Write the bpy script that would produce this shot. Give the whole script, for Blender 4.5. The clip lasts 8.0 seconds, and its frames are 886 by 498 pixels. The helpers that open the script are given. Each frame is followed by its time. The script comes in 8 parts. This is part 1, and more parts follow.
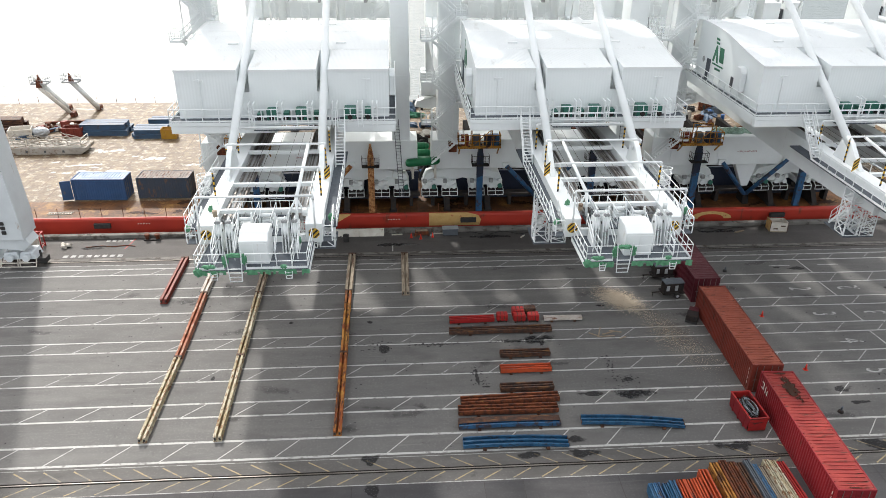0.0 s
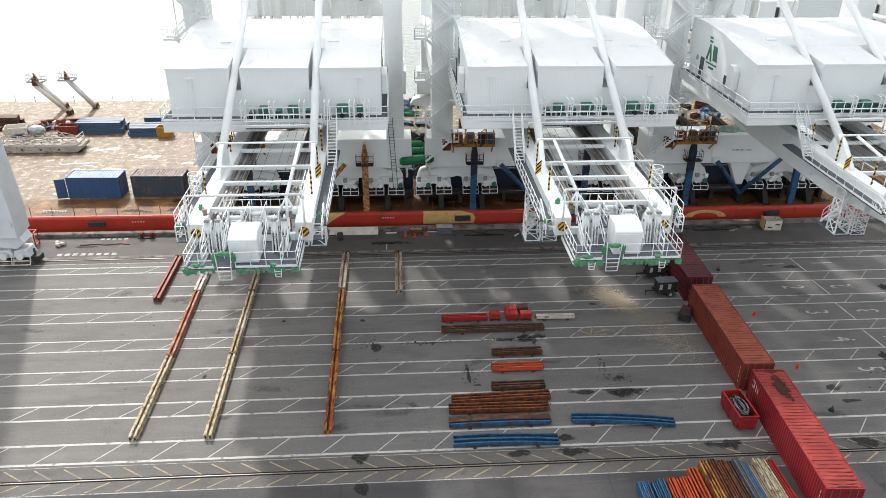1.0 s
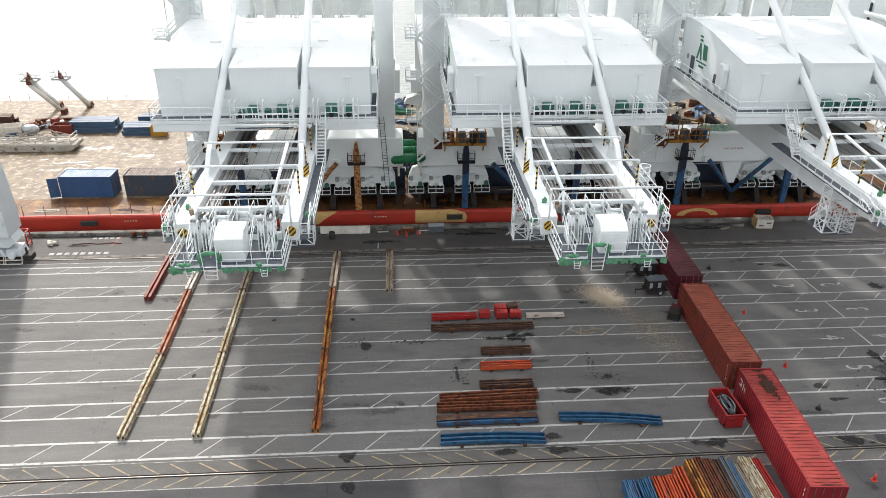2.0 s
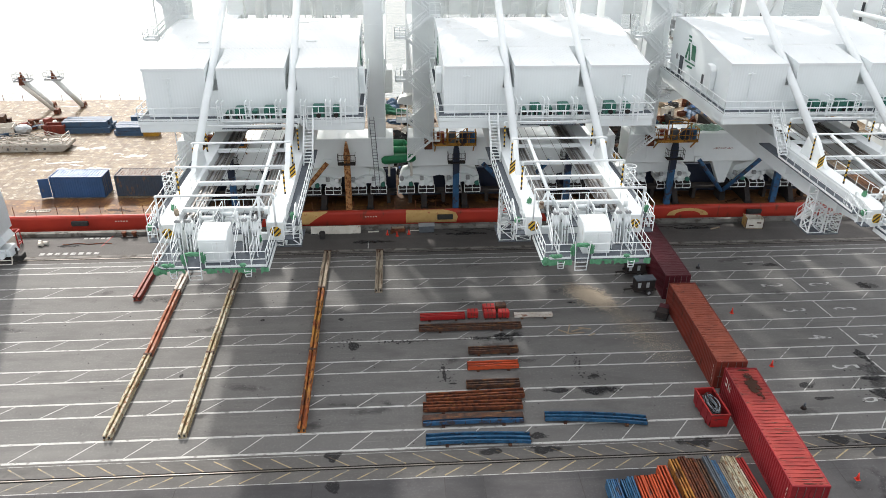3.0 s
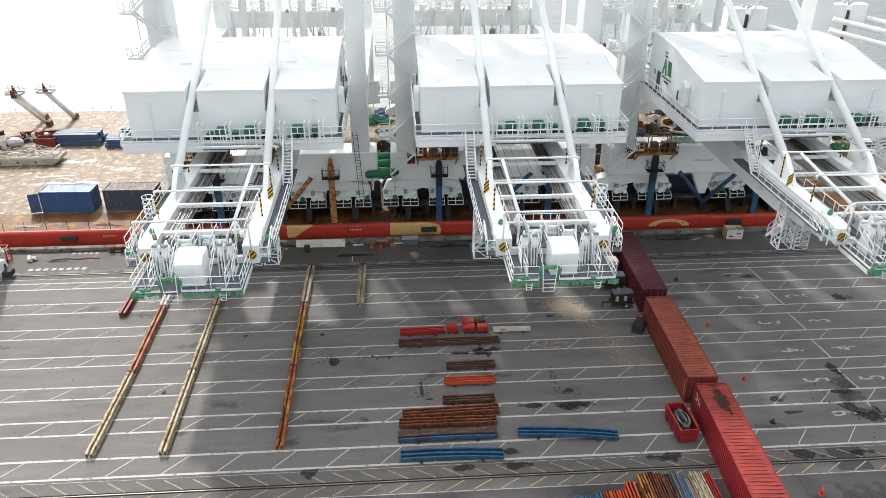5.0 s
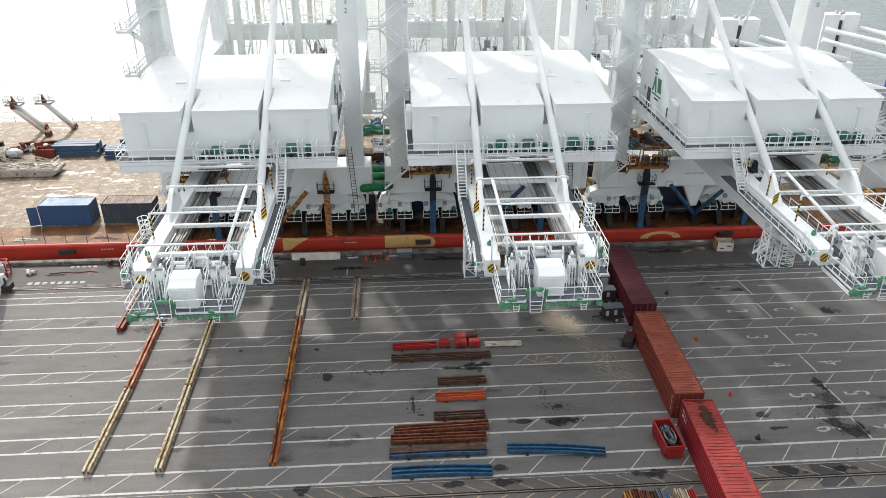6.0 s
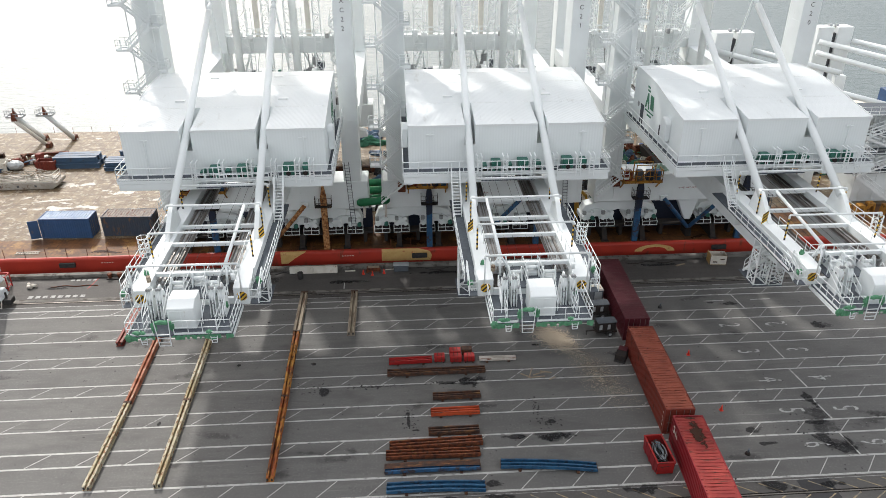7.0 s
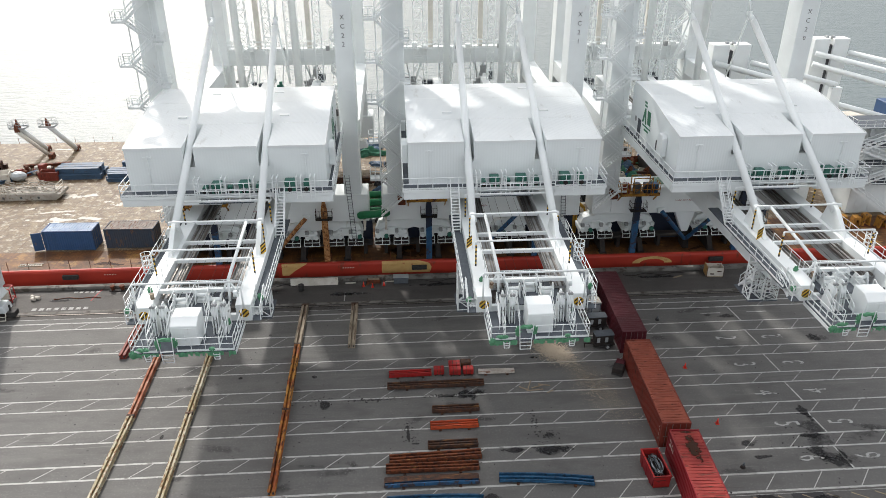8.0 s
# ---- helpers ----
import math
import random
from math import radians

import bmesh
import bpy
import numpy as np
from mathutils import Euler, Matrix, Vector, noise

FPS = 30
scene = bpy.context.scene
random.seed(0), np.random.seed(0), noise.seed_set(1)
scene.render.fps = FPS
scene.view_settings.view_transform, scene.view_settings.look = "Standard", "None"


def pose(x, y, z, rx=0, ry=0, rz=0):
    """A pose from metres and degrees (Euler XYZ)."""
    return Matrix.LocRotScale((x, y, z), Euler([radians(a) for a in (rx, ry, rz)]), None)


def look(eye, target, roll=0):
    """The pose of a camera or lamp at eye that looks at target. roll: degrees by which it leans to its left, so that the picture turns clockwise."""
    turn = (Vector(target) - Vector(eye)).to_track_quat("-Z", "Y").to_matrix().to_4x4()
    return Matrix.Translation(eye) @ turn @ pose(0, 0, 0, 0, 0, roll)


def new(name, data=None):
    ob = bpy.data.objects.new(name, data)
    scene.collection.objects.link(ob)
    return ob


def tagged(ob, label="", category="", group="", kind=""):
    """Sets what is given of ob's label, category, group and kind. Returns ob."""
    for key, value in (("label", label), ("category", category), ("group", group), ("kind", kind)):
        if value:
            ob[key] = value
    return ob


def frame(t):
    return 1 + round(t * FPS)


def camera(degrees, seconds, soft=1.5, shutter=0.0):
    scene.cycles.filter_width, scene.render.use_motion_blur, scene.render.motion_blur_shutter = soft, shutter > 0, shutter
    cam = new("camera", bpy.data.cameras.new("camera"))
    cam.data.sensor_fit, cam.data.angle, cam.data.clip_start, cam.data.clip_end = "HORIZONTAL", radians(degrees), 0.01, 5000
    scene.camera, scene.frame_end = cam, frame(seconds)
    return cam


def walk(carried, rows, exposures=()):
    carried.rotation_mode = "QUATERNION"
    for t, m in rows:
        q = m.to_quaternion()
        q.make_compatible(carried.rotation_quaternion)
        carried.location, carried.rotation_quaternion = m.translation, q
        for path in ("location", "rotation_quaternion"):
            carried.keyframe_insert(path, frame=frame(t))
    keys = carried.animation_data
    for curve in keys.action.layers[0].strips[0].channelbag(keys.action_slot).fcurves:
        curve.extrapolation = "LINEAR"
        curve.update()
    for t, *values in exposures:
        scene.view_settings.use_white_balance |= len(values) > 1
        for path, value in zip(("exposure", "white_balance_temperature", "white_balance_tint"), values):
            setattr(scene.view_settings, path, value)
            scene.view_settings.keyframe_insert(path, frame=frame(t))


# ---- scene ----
cam = camera(62.1, 8.0, 0.85)
PATH = [
    (0, (-5.654, -2.13, 36.578), (-5.529, -0.358, 35.658), 0.6),
    (0.5, (-5.309, -2.154, 36.596), (-5.186, -0.384, 35.674), 0.6),
    (1, (-4.92, -2.186, 36.634), (-4.797, -0.416, 35.709), 0.6),
    (2.5, (-3.468, -2.402, 36.862), (-3.346, -0.636, 35.931), 0.5),
    (3, (-2.951, -2.471, 36.918), (-2.828, -0.706, 35.987), 0.5),
    (3.5, (-2.4, -2.519, 37.041), (-2.278, -0.755, 36.106), 0.4),
    (4, (-1.889, -2.589, 37.428), (-1.768, -0.826, 36.492), 0.3),
    (4.5, (-1.391, -2.739, 38.053), (-1.271, -0.975, 37.118), 0.2),
    (6, (-0.077, -2.994, 40.885), (0.038, -1.233, 39.944), 0.0),
    (6.5, (0.186, -3.12, 41.672), (0.301, -1.358, 40.734), -0.0),
    (7, (0.357, -3.263, 42.467), (0.472, -1.499, 41.532), -0.0),
    (7.5, (0.412, -3.419, 43.229), (0.526, -1.653, 42.298), -0.0),
    (8, (0.412, -3.52, 43.789), (0.527, -1.752, 42.862), 0.0),
]
walk(cam, [(t, look(eye, target, roll)) for t, eye, target, roll in PATH],
     [(0, 0.44), (4.5, 0.50), (6.0, 0.34), (8.0, 0.12)])

# ---- light ----
SUN_AZ, SUN_EL = 21.0, 40.0      # degrees left of +y, degrees above the horizon
world = bpy.data.worlds.new("sky_world")
scene.world = world
world.use_nodes = True
wn = world.node_tree
sky = wn.nodes.new("ShaderNodeTexSky")
sky.sky_type, sky.sun_disc = "NISHITA", False
sky.sun_elevation, sky.sun_rotation = radians(SUN_EL), radians(-SUN_AZ)
sky.air_density, sky.dust_density, sky.ozone_density = 1.0, 4.0, 1.0
wn.links.new(sky.outputs[0], wn.nodes["Background"].inputs[0])
wn.nodes["Background"].inputs[1].default_value = 0.08
# thin bright cloud over the whole sky
cloud, both = wn.nodes.new("ShaderNodeBackground"), wn.nodes.new("ShaderNodeAddShader")
puffs, puff_map = wn.nodes.new("ShaderNodeTexNoise"), wn.nodes.new("ShaderNodeMapRange")
puffs.inputs["Scale"].default_value, puffs.inputs["Detail"].default_value = 2.5, 5
puff_map.inputs[3].default_value, puff_map.inputs[4].default_value = 0.58, 0.97
wn.links.new(puffs.outputs[0], puff_map.inputs[0])
cloud.inputs[0].default_value = (1.0, 0.98, 0.952, 1)
# the cloud is brighter round the veiled sun
az, el = radians(SUN_AZ), radians(SUN_EL)
toward = Vector((-math.sin(az) * math.cos(el), math.cos(az) * math.cos(el), math.sin(el)))
where, near_sun = wn.nodes.new("ShaderNodeTexCoord"), wn.nodes.new("ShaderNodeVectorMath")
near_sun.operation = "DOT_PRODUCT"
near_sun.inputs[1].default_value = toward
wn.links.new(where.outputs["Generated"], near_sun.inputs[0])
floor0, halo, gain = (wn.nodes.new("ShaderNodeMath") for _ in range(3))
floor0.operation, floor0.inputs[1].default_value = "MAXIMUM", 0.0
wn.links.new(near_sun.outputs["Value"], floor0.inputs[0])
halo.operation, halo.inputs[1].default_value = "POWER", 6.0
wn.links.new(floor0.outputs[0], halo.inputs[0])
gain.operation, gain.inputs[1].default_value = "MULTIPLY_ADD", 1.2
wn.links.new(halo.outputs[0], gain.inputs[0])
wn.links.new(puff_map.outputs[0], gain.inputs[2])
wn.links.new(gain.outputs[0], cloud.inputs[1])
wn.links.new(wn.nodes["Background"].outputs[0], both.inputs[0])
wn.links.new(cloud.outputs[0], both.inputs[1])
wn.links.new(both.outputs[0], wn.nodes["World Output"].inputs[0])
sun = new("sun", bpy.data.lights.new("sun", "SUN"))
sun.data.energy, sun.data.angle, sun.data.color = 2.9, radians(1.8), (1.0, 0.96, 0.91)
sun.matrix_world = look(toward * 300, (0, 0, 0))

# ---- materials ----


def material(name, base, second=None, rough=0.6, metal=0.0, scale=2.0, mix=0.5, bump=0.0, bump_scale=30.0, spread=0.06,
             rust=None, rust_amount=0.0, rust_scale=1.5, streak=1.0, stretch=None):
    """A painted or bare surface: broad variation, fine grain, optional rust or dirt patches, drawn out downwards by streak."""
    m = bpy.data.materials.new(name)
    m.use_nodes = True
    nt = m.node_tree
    nd, ln = nt.nodes, nt.links
    bsdf = nd["Principled BSDF"]
    tc = nd.new("ShaderNodeTexCoord")
    oi = nd.new("ShaderNodeObjectInfo")
    big = nd.new("ShaderNodeTexNoise")
    big.inputs["Scale"].default_value, big.inputs["Detail"].default_value = scale, 6
    shift = nd.new("ShaderNodeVectorMath")
    shift.operation = "ADD"
    far = nd.new("ShaderNodeVectorMath")
    far.operation = "SCALE"
    far.inputs[3].default_value = 37.0
    ln.new(oi.outputs["Random"], far.inputs[0])
    ln.new(tc.outputs["Object"], shift.inputs[0])
    ln.new(far.outputs[0], shift.inputs[1])
    ln.new(shift.outputs[0], big.inputs["Vector"])
    ramp = nd.new("ShaderNodeMapRange")
    ramp.inputs[1].default_value, ramp.inputs[2].default_value = 0.5 - mix / 2, 0.5 + mix / 2
    ln.new(big.outputs[0], ramp.inputs[0])
    col = nd.new("ShaderNodeMix")
    col.data_type = "RGBA"
    col.inputs[6].default_value = (*base, 1)
    col.inputs[7].default_value = (*(second or [c * 0.8 for c in base]), 1)
    ln.new(ramp.outputs[0], col.inputs[0])
    out = col.outputs[2]
    if rust:
        rn = nd.new("ShaderNodeTexNoise")
        rn.inputs["Scale"].default_value, rn.inputs["Detail"].default_value = rust_scale, 9
        rn.inputs["Roughness"].default_value = 0.65
        mp = nd.new("ShaderNodeMapping")
        mp.inputs["Scale"].default_value = stretch or (1, 1, 1 / streak)
        ln.new(shift.outputs[0], mp.inputs[0])
        ln.new(mp.outputs[0], rn.inputs["Vector"])
        rr = nd.new("ShaderNodeMapRange")
        rr.inputs[1].default_value, rr.inputs[2].default_value = 0.72 - rust_amount, 0.80 - rust_amount
        ln.new(rn.outputs[0], rr.inputs[0])
        rc = nd.new("ShaderNodeMix")
        rc.data_type = "RGBA"
        ln.new(out, rc.inputs[6])
        rc.inputs[7].default_value = (*rust, 1)
        ln.new(rr.outputs[0], rc.inputs[0])
        out = rc.outputs[2]
    fine = nd.new("ShaderNodeTexNoise")
    fine.inputs["Scale"].default_value, fine.inputs["Detail"].default_value = bump_scale, 4
    ln.new(shift.outputs[0], fine.inputs["Vector"])
    vary = nd.new("ShaderNodeHueSaturation")
    amt = nd.new("ShaderNodeMapRange")
    amt.inputs[3].default_value, amt.inputs[4].default_value = 1 - spread * 2, 1 + spread * 2
    ln.new(fine.outputs[0], amt.inputs[0])
    ln.new(amt.outputs[0], vary.inputs["Value"])
    ln.new(out, vary.inputs["Color"])
    ln.new(vary.outputs[0], bsdf.inputs["Base Color"])
    bsdf.inputs["Roughness"].default_value, bsdf.inputs["Metallic"].default_value = rough, metal
    bsdf.inputs["Specular IOR Level"].default_value = 0.3
    if bump:
        b = nd.new("ShaderNodeBump")
        b.inputs["Strength"].default_value, b.inputs["Distance"].default_value = bump, 0.02
        ln.new(fine.outputs[0], b.inputs["Height"])
        ln.new(b.outputs[0], bsdf.inputs["Normal"])
    return m


RUST = (0.16, 0.06, 0.02)
WHITE = material("crane_white", (0.77, 0.81, 0.81), (0.68, 0.71, 0.71), 0.45, scale=0.5, mix=0.7, spread=0.02, rust=(0.50, 0.47, 0.42), rust_amount=0.06, rust_scale=0.9, streak=4)
ROOF = material("roof_white", (0.78, 0.81, 0.81), (0.69, 0.71, 0.71), 0.35, scale=0.3, mix=0.6, spread=0.02)


def ribbed(m, per_metre, depth, axis="X"):
    """Adds fine straight ribs to a cladding's relief."""
    nt = m.node_tree
    tc = nt.nodes.new("ShaderNodeTexCoord")
    wave = nt.nodes.new("ShaderNodeTexWave")
    wave.bands_direction = axis
    wave.inputs["Scale"].default_value = per_metre * math.tau / 20
    wave.inputs["Distortion"].default_value = 0.0
    b = nt.nodes.new("ShaderNodeBump")
    b.inputs["Strength"].default_value, b.inputs["Distance"].default_value = 1.0, depth
    nt.links.new(tc.outputs["Object"], wave.inputs["Vector"])
    nt.links.new(wave.outputs[1], b.inputs["Height"])
    nt.links.new(b.outputs[0], nt.nodes["Principled BSDF"].inputs["Normal"])
    return m


CLAD = ribbed(material("cladding_white", (0.77, 0.81, 0.81), (0.71, 0.75, 0.75), 0.5, scale=0.4, mix=0.7, spread=0.02), 4.0, 0.004)
ROOFRIB = ribbed(material("roof_sheet", (0.70, 0.73, 0.735), (0.62, 0.655, 0.66), 0.5, scale=0.35, mix=0.6, spread=0.03, rust=(0.54, 0.56, 0.55), rust_amount=0.10, rust_scale=0.5, stretch=(1.5, 0.4, 1)), 9.0, 0.006)
GREY = material("walkway_grey", (0.10, 0.115, 0.13), (0.07, 0.08, 0.095), 0.85, scale=3, spread=0.1)
RAIL = material("rail_white", (0.78, 0.81, 0.81), (0.70, 0.73, 0.73), 0.45, spread=0.02)
STEEL = material("dark_steel", (0.014, 0.014, 0.017), (0.035, 0.026, 0.02), 0.8, scale=3, spread=0.15)
RAILSTEEL = material("rail_steel", (0.26, 0.24, 0.22), (0.12, 0.105, 0.09), 0.48, metal=0.6, scale=0.6)
# near-black colour that paints the shade inside the rail groove
GROOVE = material("groove_shade", (0.012, 0.011, 0.011), (0.02, 0.018, 0.016), 0.95, scale=3)
GROOVE.node_tree.nodes["Principled BSDF"].inputs["Specular IOR Level"].default_value = 0.1
GREEN = material("machine_green", (0.040, 0.16, 0.12), (0.028, 0.11, 0.085), 0.45, scale=3)
TARP = material("tarp_green", (0.13, 0.33, 0.19), (0.05, 0.17, 0.09), 0.7, scale=4, bump=0.6, bump_scale=8, spread=0.15)
YELLOW = material("hazard_yellow", (0.65, 0.42, 0.03), (0.5, 0.3, 0.03), 0.5)
BLACK = material("black_rubber", (0.02, 0.02, 0.021), (0.04, 0.038, 0.036), 0.7, scale=4, spread=0.15)
RED = material("container_red", (0.22, 0.013, 0.018), (0.165, 0.012, 0.016), 0.55, scale=0.8, rust=(0.09, 0.025, 0.015), rust_amount=0.10, rust_scale=2.0, streak=4)
BROWNRED = material("container_brown", (0.19, 0.032, 0.020), (0.13, 0.025, 0.016), 0.6, scale=0.8, rust=(0.075, 0.02, 0.012), rust_amount=0.15, rust_scale=2.0, streak=4)
MAROON = material("container_maroon", (0.080, 0.011, 0.018), (0.060, 0.009, 0.014), 0.5, scale=0.8, rust=(0.07, 0.02, 0.015), rust_amount=0.10, rust_scale=2.0, streak=4)
# lighter than the wall red, with sunlight put into the colour; rust streaks too
RED_ROOF = material("roof_red", (0.27, 0.036, 0.028), (0.17, 0.017, 0.016), 0.65, scale=0.8, rust=(0.07, 0.022, 0.014), rust_amount=0.155, rust_scale=1.6, stretch=(0.5, 4.0, 1))
BROWN_ROOF = material("roof_brown", (0.28, 0.075, 0.044), (0.19, 0.046, 0.028), 0.65, scale=0.8, rust=(0.075, 0.022, 0.013), rust_amount=0.15, rust_scale=1.5, stretch=(0.7, 5.5, 1))
BLUEBOX = material("container_blue", (0.032, 0.08, 0.19), (0.028, 0.064, 0.14), 0.5, scale=0.8, rust=(0.12, 0.10, 0.09), rust_amount=0.10, rust_scale=2.0, streak=3)
BLUEROOF = material("roof_blue", (0.34, 0.40, 0.48), (0.16, 0.23, 0.36), 0.6, scale=1.0, rust=(0.10, 0.11, 0.13), rust_amount=0.14, rust_scale=2.0, stretch=(0.5, 3, 1))
NAVYROOF = material("roof_navy", (0.27, 0.23, 0.20), (0.14, 0.12, 0.115), 0.7, scale=1.0, rust=(0.12, 0.055, 0.03), rust_amount=0.2, rust_scale=2.0, stretch=(0.5, 3, 1))
NAVYBOX = material("container_navy", (0.035, 0.055, 0.085), (0.05, 0.055, 0.07), 0.55, scale=1, rust=(0.14, 0.08, 0.05), rust_amount=0.16, rust_scale=2.0, streak=3)
HULL = material("hull_red", (0.40, 0.037, 0.02), (0.31, 0.028, 0.017), 0.5, scale=0.4, spread=0.05, rust=(0.17, 0.035, 0.02), rust_amount=0.14, rust_scale=0.8, streak=3)
CREAM = material("cream_paint", (0.56, 0.38, 0.15), (0.46, 0.28, 0.10), 0.6, scale=1.5, rust=(0.35, 0.10, 0.05), rust_amount=0.13, rust_scale=2.0)
DECK = material("ship_deck", (0.165, 0.118, 0.066), (0.085, 0.056, 0.030), 0.6, scale=0.7, mix=0.3, bump=0.8, bump_scale=4, spread=0.45, rust=(0.27, 0.235, 0.18), rust_amount=0.19, rust_scale=1.1)
DECKEDGE = material("deck_margin", (0.15, 0.062, 0.017), (0.055, 0.022, 0.008), 0.65, scale=0.6, mix=0.35, bump=0.6, bump_scale=5, spread=0.35, rust=(0.21, 0.105, 0.026), rust_amount=0.17, rust_scale=0.5)
DECKEDGE.node_tree.nodes["Principled BSDF"].inputs["Specular IOR Level"].default_value = 0.3
DECK.node_tree.nodes["Principled BSDF"].inputs["Specular IOR Level"].default_value = 0.3
BLUESTEEL = material("blue_steel", (0.026, 0.10, 0.21), (0.018, 0.06, 0.13), 0.5, scale=2, rust=(0.04, 0.03, 0.035), rust_amount=0.20, rust_scale=1.8)
SEABLUE = material("stack_blue", (0.026, 0.095, 0.18), (0.014, 0.055, 0.115), 0.4, scale=2.2, mix=0.3, spread=0.25, bump=0.5, bump_scale=9, rust=(0.022, 0.022, 0.026), rust_amount=0.16, rust_scale=5.0, stretch=(0.5, 1.6, 1))
RUSTY = material("rusty_steel", (0.17, 0.048, 0.018), (0.045, 0.016, 0.010), 0.75, scale=3.2, mix=0.3, bump=0.6, bump_scale=14, spread=0.4, rust=(0.24, 0.14, 0.04), rust_amount=0.11, rust_scale=2.6, stretch=(0.5, 2.0, 2))
ORANGERUST = material("orange_rust", (0.40, 0.19, 0.04), (0.22, 0.055, 0.015), 0.8, scale=0.7, mix=0.2, spread=0.3, rust=(0.07, 0.026, 0.013), rust_amount=0.22, rust_scale=1.4, stretch=(0.6, 2.5, 2))
YELLOWRUST = material("yellow_beam", (0.43, 0.40, 0.30), (0.31, 0.26, 0.15), 0.75, scale=0.7, mix=0.2, spread=0.3, rust=(0.17, 0.08, 0.035), rust_amount=0.215, rust_scale=2.6, stretch=(0.8, 2.5, 2))
PALEBEAM = material("pale_beam", (0.33, 0.28, 0.21), (0.20, 0.16, 0.115), 0.8, scale=0.7, mix=0.35, spread=0.2, rust=(0.09, 0.05, 0.03), rust_amount=0.19, rust_scale=1.6, stretch=(0.25, 3.5, 2))
PINKRUST = material("faded_red_beam", (0.36, 0.16, 0.10), (0.22, 0.07, 0.035), 0.8, scale=0.7, mix=0.25, spread=0.3, rust=(0.45, 0.34, 0.26), rust_amount=0.17, rust_scale=1.4, stretch=(0.6, 2.5, 2))
CHALKY = material("chalky_beam", (0.56, 0.53, 0.48), (0.40, 0.35, 0.30), 0.8, scale=0.9, mix=0.35, spread=0.2, rust=(0.20, 0.09, 0.05), rust_amount=0.17, rust_scale=1.6, stretch=(0.4, 3.0, 2))
DARKBEAM = material("dark_beam", (0.030, 0.021, 0.018), (0.085, 0.036, 0.020), 0.7, scale=3.0, mix=0.3, bump=0.6, bump_scale=14, spread=0.4, rust=(0.16, 0.075, 0.03), rust_amount=0.16, rust_scale=1.8, stretch=(0.4, 2.5, 2))
ORANGE = material("orange_paint", (0.48, 0.075, 0.022), (0.33, 0.05, 0.018), 0.65, scale=1.2, spread=0.12, rust=(0.08, 0.028, 0.02), rust_amount=0.18, rust_scale=2.0, stretch=(0.35, 3, 2))
BRIGHTRED = material("bright_red", (0.37, 0.018, 0.016), (0.23, 0.013, 0.013), 0.55, scale=1.2, spread=0.1, rust=(0.07, 0.02, 0.018), rust_amount=0.16, rust_scale=2.0, stretch=(0.35, 3, 2))
SOILED_YELLOW = material("soiled_yellow", (0.42, 0.21, 0.025), (0.24, 0.10, 0.02), 0.65, scale=1.5, spread=0.15, rust=(0.07, 0.03, 0.015), rust_amount=0.2, rust_scale=2.0)
CYL = material("cylinder_green", (0.015, 0.17, 0.065), (0.012, 0.11, 0.045), 0.4, scale=2)
CONE = material("cone_red", (0.75, 0.05, 0.03), (0.6, 0.05, 0.03), 0.5)
CONCRETE = material("concrete", (0.19, 0.18, 0.165), (0.11, 0.105, 0.095), 0.85, scale=0.6, mix=0.3, bump=0.3, spread=0.15, rust=(0.07, 0.06, 0.05), rust_amount=0.2, rust_scale=1.2)
POSTRUST = material("post_rust", (0.42, 0.22, 0.09), (0.20, 0.07, 0.02), 0.8, scale=2.5, mix=0.15, spread=0.3, rust=(0.06, 0.025, 0.014), rust_amount=0.17, rust_scale=2.5, stretch=(1.5, 1.5, 0.6))
NAVY = material("navy_steel", (0.012, 0.02, 0.045), (0.02, 0.025, 0.04), 0.55, scale=2, spread=0.15)


